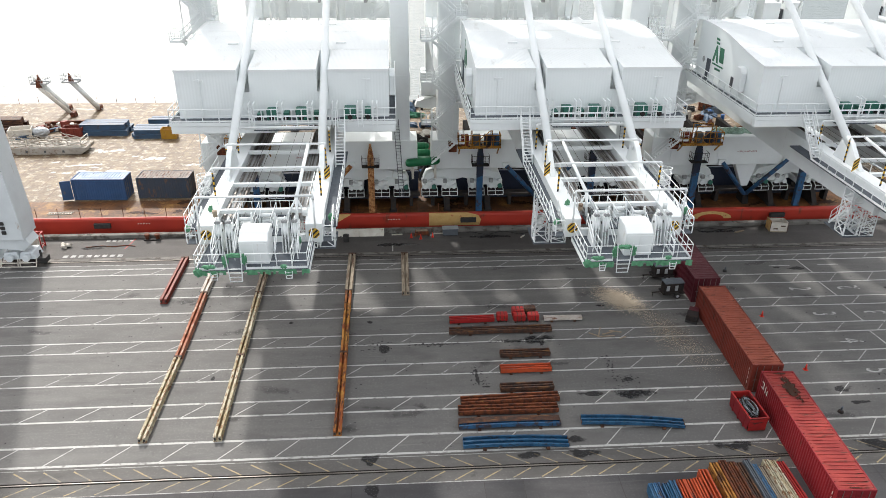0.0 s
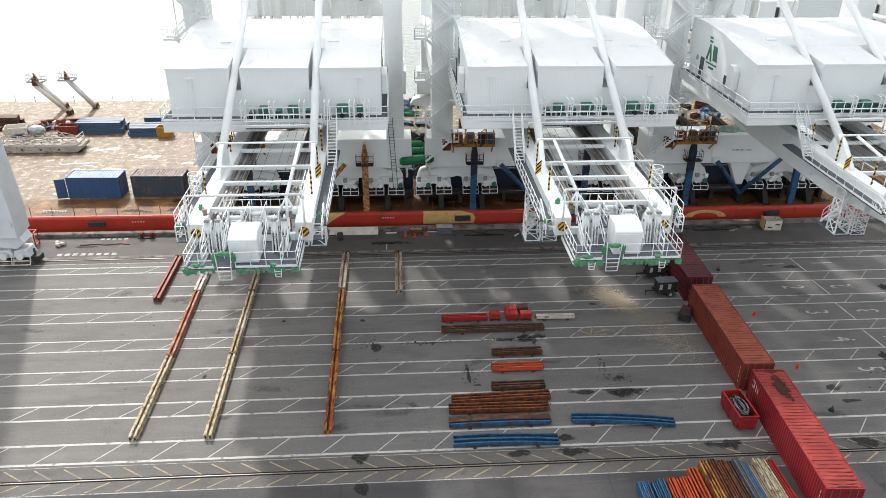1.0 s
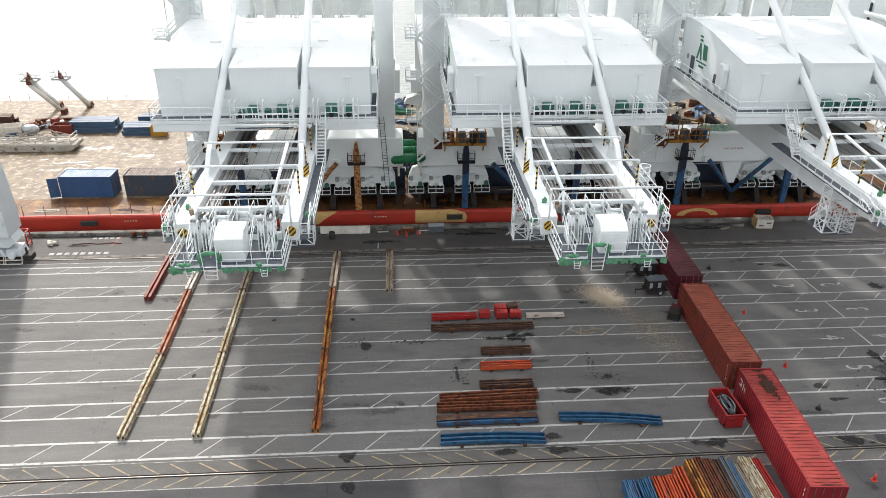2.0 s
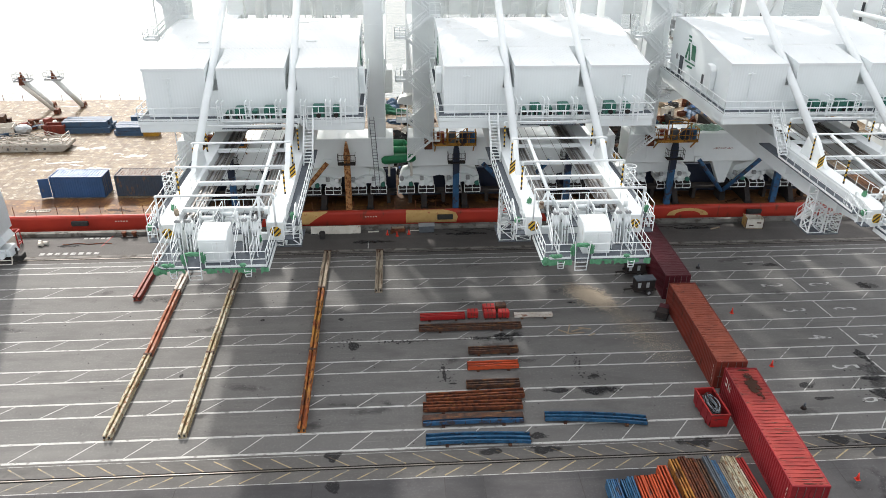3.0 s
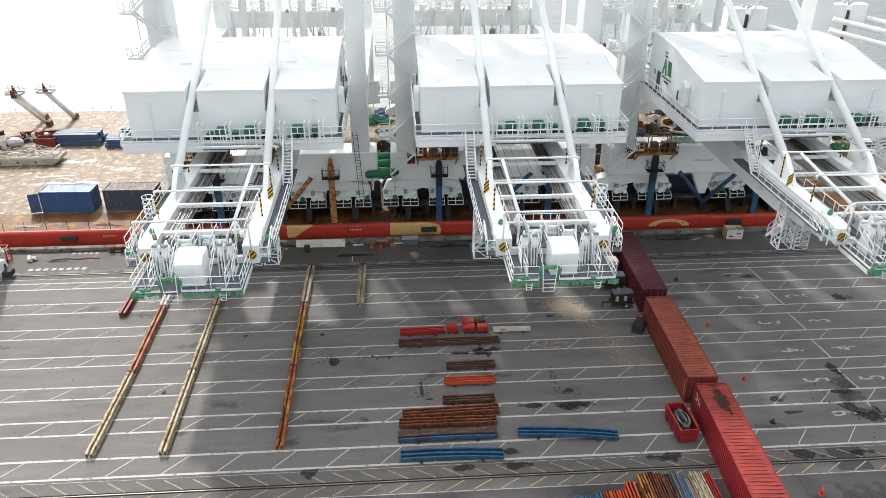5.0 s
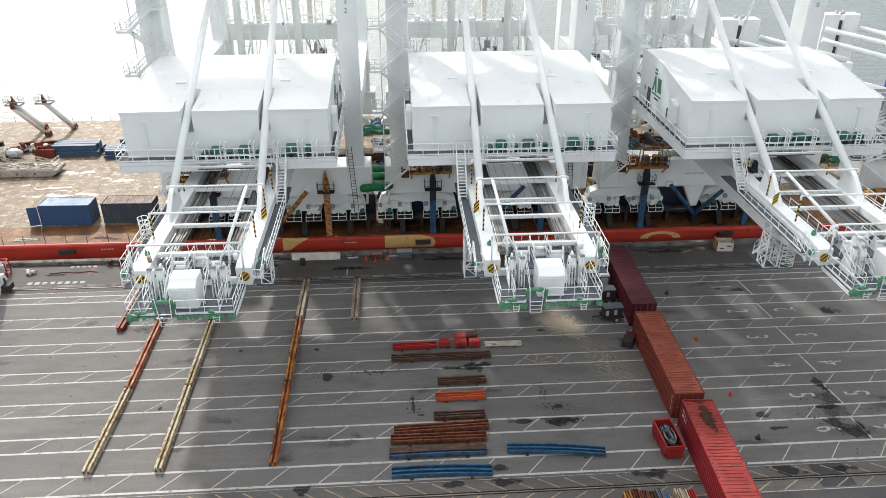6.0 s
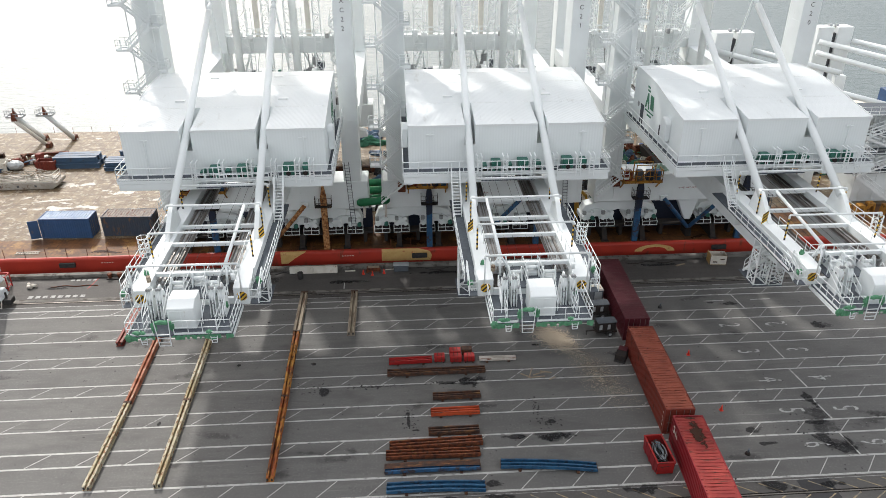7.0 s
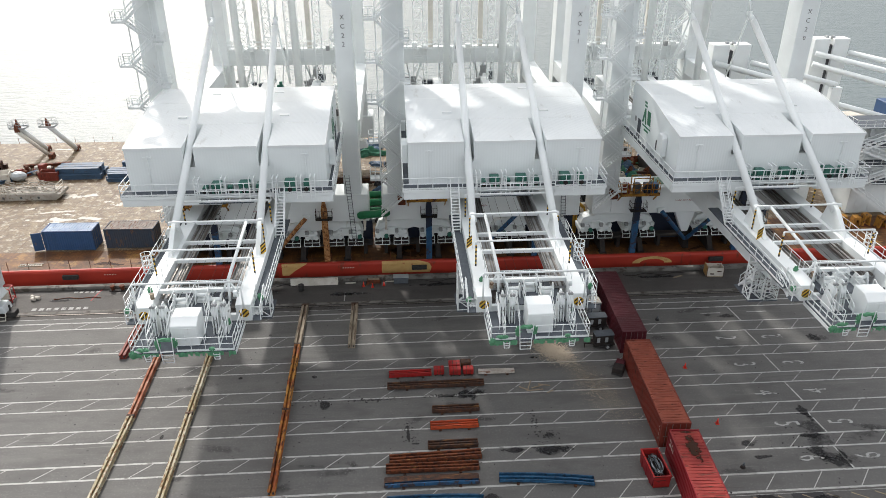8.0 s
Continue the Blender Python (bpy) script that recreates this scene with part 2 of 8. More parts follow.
def soft_stain(name, colour, second, rough=0.85, edge=0.22, ragged=1.1, fine=1.4, cover=1.0):
    """A stain that thins out towards its ragged edge; its mesh is a disc of radius one."""
    m = bpy.data.materials.new(name)
    m.use_nodes = True
    nd, ln = m.node_tree.nodes, m.node_tree.links
    bsdf, out = nd["Principled BSDF"], nd["Material Output"]
    tc, geo = nd.new("ShaderNodeTexCoord"), nd.new("ShaderNodeNewGeometry")
    size = nd.new("ShaderNodeVectorMath")
    size.operation = "LENGTH"
    ln.new(tc.outputs["Object"], size.inputs[0])
    n1 = nd.new("ShaderNodeTexNoise")
    n1.inputs["Scale"].default_value, n1.inputs["Detail"].default_value = fine, 6
    ln.new(geo.outputs["Position"], n1.inputs["Vector"])
    mid = nd.new("ShaderNodeMath")
    mid.operation, mid.inputs[1].default_value, mid.inputs[2].default_value = "MULTIPLY_ADD", ragged, -ragged / 2
    ln.new(n1.outputs[0], mid.inputs[0])
    add = nd.new("ShaderNodeMath")
    ln.new(size.outputs["Value"], add.inputs[0])
    ln.new(mid.outputs[0], add.inputs[1])
    fall = nd.new("ShaderNodeMapRange")
    fall.inputs[1].default_value, fall.inputs[2].default_value = 0.72 - edge, 0.72
    fall.inputs[3].default_value, fall.inputs[4].default_value = cover, 0.0
    ln.new(add.outputs[0], fall.inputs[0])
    n2 = nd.new("ShaderNodeTexNoise")
    n2.inputs["Scale"].default_value, n2.inputs["Detail"].default_value = 3.0, 6
    ln.new(geo.outputs["Position"], n2.inputs["Vector"])
    col = nd.new("ShaderNodeMix")
    col.data_type = "RGBA"
    col.inputs[6].default_value, col.inputs[7].default_value = (*colour, 1), (*second, 1)
    ln.new(n2.outputs[0], col.inputs[0])
    ln.new(col.outputs[2], bsdf.inputs["Base Color"])
    bsdf.inputs["Roughness"].default_value = rough
    bsdf.inputs["Specular IOR Level"].default_value = 0.2
    clear, mixed = nd.new("ShaderNodeBsdfTransparent"), nd.new("ShaderNodeMixShader")
    ln.new(fall.outputs[0], mixed.inputs[0])
    ln.new(clear.outputs[0], mixed.inputs[1])
    ln.new(bsdf.outputs[0], mixed.inputs[2])
    ln.new(mixed.outputs[0], out.inputs[0])
    return m


# ---- mesh helpers ----
def box(bm, x0, x1, y0, y1, z0, z1, m=None):
    v = [bm.verts.new((x, y, z)) for z in (z0, z1) for y in (y0, y1) for x in (x0, x1)]
    if m is not None:
        bmesh.ops.transform(bm, matrix=m, verts=v)
    for f in ((0, 2, 3, 1), (4, 5, 7, 6), (0, 1, 5, 4), (2, 6, 7, 3), (0, 4, 6, 2), (1, 3, 7, 5)):
        bm.faces.new([v[i] for i in f])
    return v


def tube(bm, p0, p1, r, n=8, r1=None):
    """A closed round bar from p0 to p1."""
    p0, p1 = Vector(p0), Vector(p1)
    d = (p1 - p0).normalized()
    a = d.orthogonal().normalized()
    b = d.cross(a)
    r1 = r if r1 is None else r1
    rings = [[bm.verts.new(p + (a * math.cos(k * math.tau / n) + b * math.sin(k * math.tau / n)) * q) for k in range(n)] for p, q in ((p0, r), (p1, r1))]
    for k in range(n):
        f = bm.faces.new((rings[0][k], rings[0][(k + 1) % n], rings[1][(k + 1) % n], rings[1][k]))
        f.smooth = n > 6
    bm.faces.new(rings[0][::-1])
    bm.faces.new(rings[1])


def bar(bm, p0, p1, w, h):
    """A square bar from p0 to p1, w wide and h high."""
    p0, p1 = Vector(p0), Vector(p1)
    d = p1 - p0
    q = d.to_track_quat("Y", "Z").to_matrix().to_4x4()
    box(bm, -w / 2, w / 2, 0, d.length, -h / 2, h / 2, Matrix.Translation(p0) @ q)


def prism(bm, outline, axis, a, b):
    """An outline in two axes pushed along the third, from a to b. axis x: outline in (y, z); y: (x, z); z: (x, y)."""
    def place(p, d):
        return {"x": (d, p[0], p[1]), "y": (p[0], d, p[1]), "z": (p[0], p[1], d)}[axis]
    lo = [bm.verts.new(place(p, a)) for p in outline]
    hi = [bm.verts.new(place(p, b)) for p in outline]
    n = len(outline)
    for k in range(n):
        bm.faces.new((lo[k], lo[(k + 1) % n], hi[(k + 1) % n], hi[k]))
    bm.faces.new(lo[::-1])
    bm.faces.new(hi)


def mesh(name, bm, mat, bevel=0.0):
    if bevel:
        bmesh.ops.bevel(bm, geom=list(bm.edges), offset=bevel, segments=1, affect="EDGES", clamp_overlap=True)
    bmesh.ops.recalc_face_normals(bm, faces=bm.faces)
    me = bpy.data.meshes.new(name)
    bm.to_mesh(me)
    bm.free()
    me.materials.append(mat)
    return me


def part(name, bm, mat, parent, label="", bevel=0.0):
    ob = new(name, mesh(name, bm, mat, bevel))
    ob.parent = parent
    return tagged(ob, label)


def thing(name, label, category, at=(0, 0, 0), turn=0.0, group="", kind=""):
    ob = new(name)
    ob.matrix_world = pose(*at, 0, 0, turn)
    return tagged(ob, label, category, group, kind)


def solid(name, bm, mat, label, category, group="", kind="", at=None, bevel=0.0):
    ob = new(name, mesh(name, bm, mat, bevel))
    if at is not None:
        ob.matrix_world = at
    return tagged(ob, label, category, group, kind)


def railing(bm, pts, h=1.1, r=0.028, step=1.6):
    """Posts, top rail, knee rail and toe board along a line of floor points."""
    for a, b in zip(pts, pts[1:]):
        a, b = Vector(a), Vector(b)
        n = max(1, round((b - a).length / step))
        for k in range(n + 1):
            p = a.lerp(b, k / n)
            tube(bm, p, p + Vector((0, 0, h)), r, 5)
        for z in (h, h * 0.5):
            tube(bm, a + Vector((0, 0, z)), b + Vector((0, 0, z)), r, 5)
        bar(bm, a + Vector((0, 0, 0.08)), b + Vector((0, 0, 0.08)), 0.02, 0.16)


def stairs(bm, a, b, width, side, r=0.03):
    """A flight from a up to b: stringers, treads and hand rails; side is the unit vector across it."""
    a, b, s = Vector(a), Vector(b), Vector(side) * width / 2
    for k in (-1, 1):
        bar(bm, a + s * k, b + s * k, 0.06, 0.22)
        for h in (1.0, 0.5):
            tube(bm, a + s * k + Vector((0, 0, h)), b + s * k + Vector((0, 0, h)), r, 5)
        for q in (0.02, 0.35, 0.66, 0.98):
            p = a.lerp(b, q) + s * k
            tube(bm, p, p + Vector((0, 0, 1.0)), r, 5)
    n = max(2, round((b.z - a.z) / 0.22))
    for k in range(1, n):
        p = a.lerp(b, k / n)
        bar(bm, p - s, p + s, 0.22, 0.03)


# ---- ground, quay and water ----
def ground_material(name, base, second, wear, rough=0.8):
    """Asphalt: aggregate grain, broad patches, long drag marks and darker damp areas."""
    m = bpy.data.materials.new(name)
    m.use_nodes = True
    nt = m.node_tree
    nd, ln = nt.nodes, nt.links
    bsdf = nd["Principled BSDF"]
    tc = nd.new("ShaderNodeTexCoord")

    def noise_at(scale, detail, stretch=(1, 1, 1), turn=0.0):
        mp = nd.new("ShaderNodeMapping")
        mp.inputs["Scale"].default_value = stretch
        mp.inputs["Rotation"].default_value = (0, 0, turn)
        n = nd.new("ShaderNodeTexNoise")
        n.inputs["Scale"].default_value, n.inputs["Detail"].default_value = scale, detail
        n.inputs["Roughness"].default_value = 0.6
        ln.new(tc.outputs["Object"], mp.inputs[0])
        ln.new(mp.outputs[0], n.inputs["Vector"])
        return n.outputs[0]

    def mixed(a, b, fac, lo, hi):
        r = nd.new("ShaderNodeMapRange")
        r.inputs[1].default_value, r.inputs[2].default_value = lo, hi
        ln.new(fac, r.inputs[0])
        x = nd.new("ShaderNodeMix")
        x.data_type = "RGBA"
        for k, v in ((6, a), (7, b)):
            if isinstance(v, tuple):
                x.inputs[k].default_value = (*v, 1)
            else:
                ln.new(v, x.inputs[k])
        ln.new(r.outputs[0], x.inputs[0])
        return x.outputs[2]

    c = mixed(base, second, noise_at(0.12, 8), 0.35, 0.65)
    c = mixed(c, wear, noise_at(0.5, 8, (0.12, 1.6, 1), 0.02), 0.50, 0.80)
    c = mixed(c, tuple(v * 0.62 for v in base), noise_at(0.9, 9), 0.62, 0.74)
    c = mixed(c, tuple(v * 1.3 for v in wear), noise_at(6, 8), 0.52, 0.85)
    c = mixed(c, tuple(v * 0.5 for v in base), noise_at(2.6, 10), 0.66, 0.74)
    c = mixed(c, tuple(v * 0.55 for v in base), noise_at(11, 3), 0.70, 0.78)
    c = mixed(c, tuple(v * 0.72 for v in base), noise_at(0.55, 9, (0.35, 1.0, 1), 0.5), 0.50, 0.68)
    c = mixed(c, tuple(v * 0.60 for v in base), noise_at(1.1, 7, (0.06, 2.6, 1), 0.75), 0.63, 0.72)
    c = mixed(c, tuple(v * 1.22 for v in wear), noise_at(1.4, 8, (0.08, 2.2, 1), -0.35), 0.64, 0.74)
    ln.new(c, bsdf.inputs["Base Color"])
    fine = noise_at(40, 3)
    r = nd.new("ShaderNodeMapRange")
    r.inputs[3].default_value, r.inputs[4].default_value = rough - 0.15, rough + 0.12
    ln.new(noise_at(0.7, 5), r.inputs[0])
    ln.new(r.outputs[0], bsdf.inputs["Roughness"])
    b = nd.new("ShaderNodeBump")
    b.inputs["Strength"].default_value, b.inputs["Distance"].default_value = 0.4, 0.01
    ln.new(fine, b.inputs["Height"])
    ln.new(b.outputs[0], bsdf.inputs["Normal"])
    return m


ASPHALT = ground_material("asphalt", (0.114, 0.111, 0.106), (0.093, 0.091, 0.088), (0.138, 0.133, 0.126))
DARKROAD = ground_material("dark_asphalt", (0.040, 0.039, 0.041), (0.032, 0.032, 0.034), (0.052, 0.050, 0.049))
APRON = ground_material("apron", (0.068, 0.062, 0.058), (0.050, 0.046, 0.043), (0.090, 0.083, 0.077))
STRIP = ground_material("rail_strip", (0.088, 0.084, 0.078), (0.070, 0.067, 0.063), (0.108, 0.103, 0.096))
QUAY_Y, HULL_Y, RAIL_NEAR, RAIL_FAR = 73.1, 74.25, 35.6, 67.1

bm = bmesh.new()
strips = ((-1500, 34.35, 1), (34.35, 37.2, 3), (37.2, 66.2, 0), (66.2, QUAY_Y, 2))
for y0, y1, k in strips:
    v = [bm.verts.new(p) for p in ((-1500, y0, 0), (1500, y0, 0), (1500, y1, 0), (-1500, y1, 0))]
    bm.faces.new(v).material_index = k
v = [bm.verts.new(p) for p in ((-1500, QUAY_Y, 0), (1500, QUAY_Y, 0), (1500, QUAY_Y, -6), (-1500, QUAY_Y, -6))]
bm.faces.new(v).material_index = 2
bmesh.ops.remove_doubles(bm, verts=bm.verts, dist=0.001)
ground = solid("ground", bm, ASPHALT, "grey worn asphalt of a container quay with rail strips", "ground", kind="structure")
for m in (DARKROAD, APRON, STRIP):
    ground.data.materials.append(m)

bm = bmesh.new()
box(bm, -400, 400, 72.45, QUAY_Y - 0.004, 0, 0.42)
solid("kerb", bm, CONCRETE, "low concrete kerb along the edge of the quay", "kerb", kind="structure", bevel=0.04)

WATER = bpy.data.materials.new("water")
WATER.use_nodes = True
nt = WATER.node_tree
bs = nt.nodes["Principled BSDF"]
bs.inputs["Base Color"].default_value = (0.10, 0.13, 0.135, 1)
bs.inputs["Roughness"].default_value, bs.inputs["IOR"].default_value = 0.42, 1.5
tc = nt.nodes.new("ShaderNodeTexCoord")
w1, w2 = nt.nodes.new("ShaderNodeTexNoise"), nt.nodes.new("ShaderNodeTexNoise")
w1.inputs["Scale"].default_value, w1.inputs["Detail"].default_value = 0.35, 6
w2.inputs["Scale"].default_value, w2.inputs["Detail"].default_value = 1.6, 4
add = nt.nodes.new("ShaderNodeMath")
bp = nt.nodes.new("ShaderNodeBump")
bp.inputs["Strength"].default_value, bp.inputs["Distance"].default_value = 1.0, 0.34
waves = nt.nodes.new("ShaderNodeMapping")
waves.inputs["Scale"].default_value = (0.38, 1.2, 1.0)
nt.links.new(tc.outputs["Object"], waves.inputs[0])
for w in (w1, w2):
    nt.links.new(waves.outputs[0], w.inputs["Vector"])
nt.links.new(w1.outputs[0], add.inputs[0])
nt.links.new(w2.outputs[0], add.inputs[1])
nt.links.new(add.outputs[0], bp.inputs["Height"])
nt.links.new(bp.outputs[0], bs.inputs["Normal"])
bm = bmesh.new()
v = [bm.verts.new(p) for p in ((-2500, QUAY_Y, -2.2), (2500, QUAY_Y, -2.2), (2500, 4500, -2.2), (-2500, 4500, -2.2))]
bm.faces.new(v)
solid("water", bm, WATER, "rippled grey harbour water with bright glare", "water", kind="structure")


def paint(name, colour, worn, cover):
    """Road paint, worn through to the asphalt in flecks."""
    m = material(name, colour, tuple(c * 0.8 for c in colour), 0.7, scale=1.5, spread=0.05, rust=worn, rust_amount=cover, rust_scale=2.2)
    return m


LINE = paint("line_white", (0.43, 0.43, 0.41), (0.19, 0.185, 0.178), 0.17)
FAINT = paint("line_faint", (0.34, 0.34, 0.33), (0.14, 0.136, 0.13), 0.20)
YLINE = paint("line_yellow", (0.31, 0.245, 0.14), (0.16, 0.15, 0.13), 0.23)

X0, X1 = -85.0, 105.0
PAIRS = [(37.28, 39.19, LINE, 0.20, -6.64), (41.90, 43.50, LINE, 0.18, -14.15), (46.22, 47.79, LINE, 0.15, -14.02), (50.65, 52.17, LINE, 0.14, -13.53),
         (55.12, 56.65, LINE, 0.14, -13.38), (59.45, 61.22, LINE, 0.16, -13.15), (64.12, 65.36, LINE, 0.17, -14.77)]
for y0, y1, mat, w, phase in PAIRS:
    for y in (y0, y1):
        bm = bmesh.new()
        box(bm, X0, X1, y - w / 2, y + w / 2, 0.0, 0.004)
        line = solid("lane_line", bm, mat, "worn white painted lane line on asphalt", "road marking", "lane lines", "structure")
    bm = bmesh.new()
    d = Vector((1.55 if y0 < 60 else 1.2, y1 - y0 - w, 0))
    bar(bm, (0, w / 2, 0.0015), Vector((0, w / 2, 0.0015)) + d, 0.09 if y0 > 45 else 0.075, 0.004)
    tick = mesh("tick", bm, FAINT if y0 > 45 else LINE)
    step = 3.92
    for k in range(-18, 30):
        t = new("tick", tick)
        t.parent = line
        t.matrix_parent_inverse = Matrix()
        t.location = (phase + step * k, y0, 0)
for y, w, mat in ((34.42, 0.07, FAINT), (66.25, 0.1, FAINT), (36.95, 0.05, FAINT)):
    bm = bmesh.new()
    box(bm, X0, X1, y - w / 2, y + w / 2, 0.0, 0.004)
    solid("lane_line", bm, mat, "faint white painted edge line", "road marking", "lane lines", "structure")
hatch = tagged(new("hatch_marking"), "worn yellow hatch marks beside the crane rail", "road marking", kind="structure")
for name, p, d in (("hatch_tick", (-25.72, 34.55, 0.0015), (1.35, 0.85)), ("hatch_tick", (-25.87, 36.75, 0.0015), (1.5, -0.95))):
    bm = bmesh.new()
    bar(bm, (0, 0, 0), (*d, 0), 0.10, 0.004)
    me = mesh("hatch_tick", bm, YLINE)
    for k in range(-20, 50):
        t = new("hatch_tick", me)
        t.parent = hatch
        t.location = (p[0] + 1.97 * k, p[1], p[2])


def crane_rail(y):
    rail = tagged(new("crane_rail"), "steel crane rail in a dark flangeway groove", "rail", kind="structure")
    bm = bmesh.new()
    # flat strip, raised a little; the groove's dark depth is only its colour
    box(bm, X0, X1, y - 0.12, y + 0.19, 0, 0.006)
    part("groove", bm, GROOVE, rail)
    bm = bmesh.new()
    box(bm, X0, X1, y - 0.045, y + 0.045, 0.006, 0.05)
    part("rail_head", bm, RAILSTEEL, rail, bevel=0.01)


crane_rail(RAIL_NEAR)
crane_rail(RAIL_FAR)

# ---- ship ----
DECK_Y1 = 120.0


def deck_z(x):
    """The ship lies slightly trimmed."""
    return 1.50 - 0.003 * x


ship = thing("ship", "heavy-lift ship with orange-red hull and tan worn deck alongside the quay", "ship")
bm = bmesh.new()
xs = (-140.0, -29.0, 140.0)
prof = [(HULL_Y, -5.0), (HULL_Y, -0.28), (HULL_Y + 0.07, -0.10), (HULL_Y + 0.22, 0.0), (HULL_Y + 0.45, 0.0), (79.2, 0.0), (83.5, 0.0), (DECK_Y1, 0.0), (DECK_Y1, -5.0)]
rings = [[bm.verts.new((x, y, (z + deck_z(x)) if z > -4 else z)) for y, z in prof] for x in xs]
for n, (ra, rb) in enumerate(zip(rings, rings[1:])):
    for k in range(len(prof) - 1):
        f = bm.faces.new((ra[k], rb[k], rb[k + 1], ra[k + 1]))
        f.material_index = {4: 2, 5: 1 + n, 6: 1}.get(k, 0)
hull = part("hull", bm, HULL, ship, "orange-red painted hull side")
hull.data.materials.append(DECK)
hull.data.materials.append(DECKEDGE)


# ---- ship-to-shore cranes ----
GW, GU = 1.15, 3.6          # girder width and offset from the crane's centre line
STAY_U = 3.25


def hazard(parent, name, x0, x1, y, z0, z1):
    """An eight-sided yellow plate with three slanting black bands."""
    w, h = x1 - x0, z1 - z0
    c = 0.28
    bm = bmesh.new()
    prism(bm, [(x0 + w * a, z0 + h * b) for a, b in ((c, 0), (1 - c, 0), (1, c), (1, 1 - c), (1 - c, 1), (c, 1), (0, 1 - c), (0, c))], "y", y - 0.03, y)
    sign = part(name, bm, YELLOW, parent, "yellow and black eight-sided hazard plate")
    for p in (((0.0, 0.42), (0.0, 0.60), (0.42, 1.0), (0.60, 1.0)), ((0.08, 0.20), (0.80, 0.92), (0.90, 0.78), (0.22, 0.10)), ((0.40, 0.0), (0.58, 0.0), (1.0, 0.40), (1.0, 0.58))):
        bm = bmesh.new()
        prism(bm, [(x0 + w * a, z0 + h * b) for a, b in p], "y", y - 0.036, y - 0.031)
        part("stripe", bm, BLACK, sign)


def rail_parts(name, mat, parent, pts, h=1.1, r=0.03, step=0.6):
    """A guard rail whose posts and rails are pieces of their own."""
    for a, b in zip(pts, pts[1:]):
        a, b = Vector(a), Vector(b)
        n = max(1, round((b - a).length / step))
        for k in range(n):
            bm = bmesh.new()
            p = a.lerp(b, k / n)
            tube(bm, p, p + Vector((0, 0, h)), r, 5)
            part(name + "_post", bm, mat, parent)
        for z in (h, h * 0.5):
            bm = bmesh.new()
            tube(bm, a + Vector((0, 0, z)), b + Vector((0, 0, z)), r, 5)
            part(name, bm, mat, parent)


def loop_rail(bm, a, b, h=1.0, r=0.03):
    """A hand rail bent round at both ends, with a knee rail."""
    a, b = Vector(a), Vector(b)
    up = Vector((0, 0, h))
    d = (b - a) * 0.06
    tube(bm, a, a + up * 0.85, r, 5)
    tube(bm, a + up * 0.85, a + up + d, r, 5)
    tube(bm, a + up + d, b + up - d, r, 5)
    tube(bm, b + up - d, b + up * 0.85, r, 5)
    tube(bm, b + up * 0.85, b, r, 5)
    tube(bm, a + up * 0.5, b + up * 0.5, r, 5)


def lettering(name, text, size, mat, parent, m, label=""):
    """Words as a thin mesh on the plane of m."""
    cu = bpy.data.curves.new(name, "FONT")
    cu.body, cu.size, cu.align_x, cu.align_y, cu.extrude, cu.resolution_u = text, size, "CENTER", "CENTER", 0.002, 3
    tmp = bpy.data.objects.new(name, cu)
    me = bpy.data.meshes.new_from_object(tmp)
    bpy.data.objects.remove(tmp)
    me.materials.append(mat)
    ob = new(name, me)
    ob.parent = parent
    ob.matrix_basis = m
    return tagged(ob, label)


INK = material("ink_dark", (0.05, 0.055, 0.06), (0.08, 0.08, 0.085), 0.6)
REDINK = material("ink_red", (0.35, 0.10, 0.10), (0.28, 0.1, 0.1), 0.6)
CREAMPAINT = material("cream_column", (0.66, 0.64, 0.59), (0.54, 0.52, 0.47), 0.55, scale=1.5)
OFFGREY = material("machine_grey", (0.35, 0.36, 0.36), (0.24, 0.25, 0.25), 0.55, scale=2)
LOGO = material("logo_green", (0.03, 0.17, 0.09), (0.03, 0.14, 0.08), 0.5)


def lattice(bm, x0, x1, y0, y1, z0, z1, r=0.045, n=5):
    """A four-legged lattice tower."""
    cs = [(x0, y0), (x1, y0), (x1, y1), (x0, y1)]
    for x, y in cs:
        bar(bm, (x, y, z0), (x, y, z1), r * 2.2, r * 2.2)
    for k in range(n + 1):
        z = z0 + (z1 - z0) * k / n
        for (xa, ya), (xb, yb) in zip(cs, cs[1:] + cs[:1]):
            tube(bm, (xa, ya, z), (xb, yb, z), r, 5)
            if k < n:
                zz = z0 + (z1 - z0) * (k + 1) / n
                if k % 2:
                    tube(bm, (xa, ya, z), (xb, yb, zz), r, 5)
                else:
                    tube(bm, (xb, yb, z), (xa, ya, zz), r, 5)


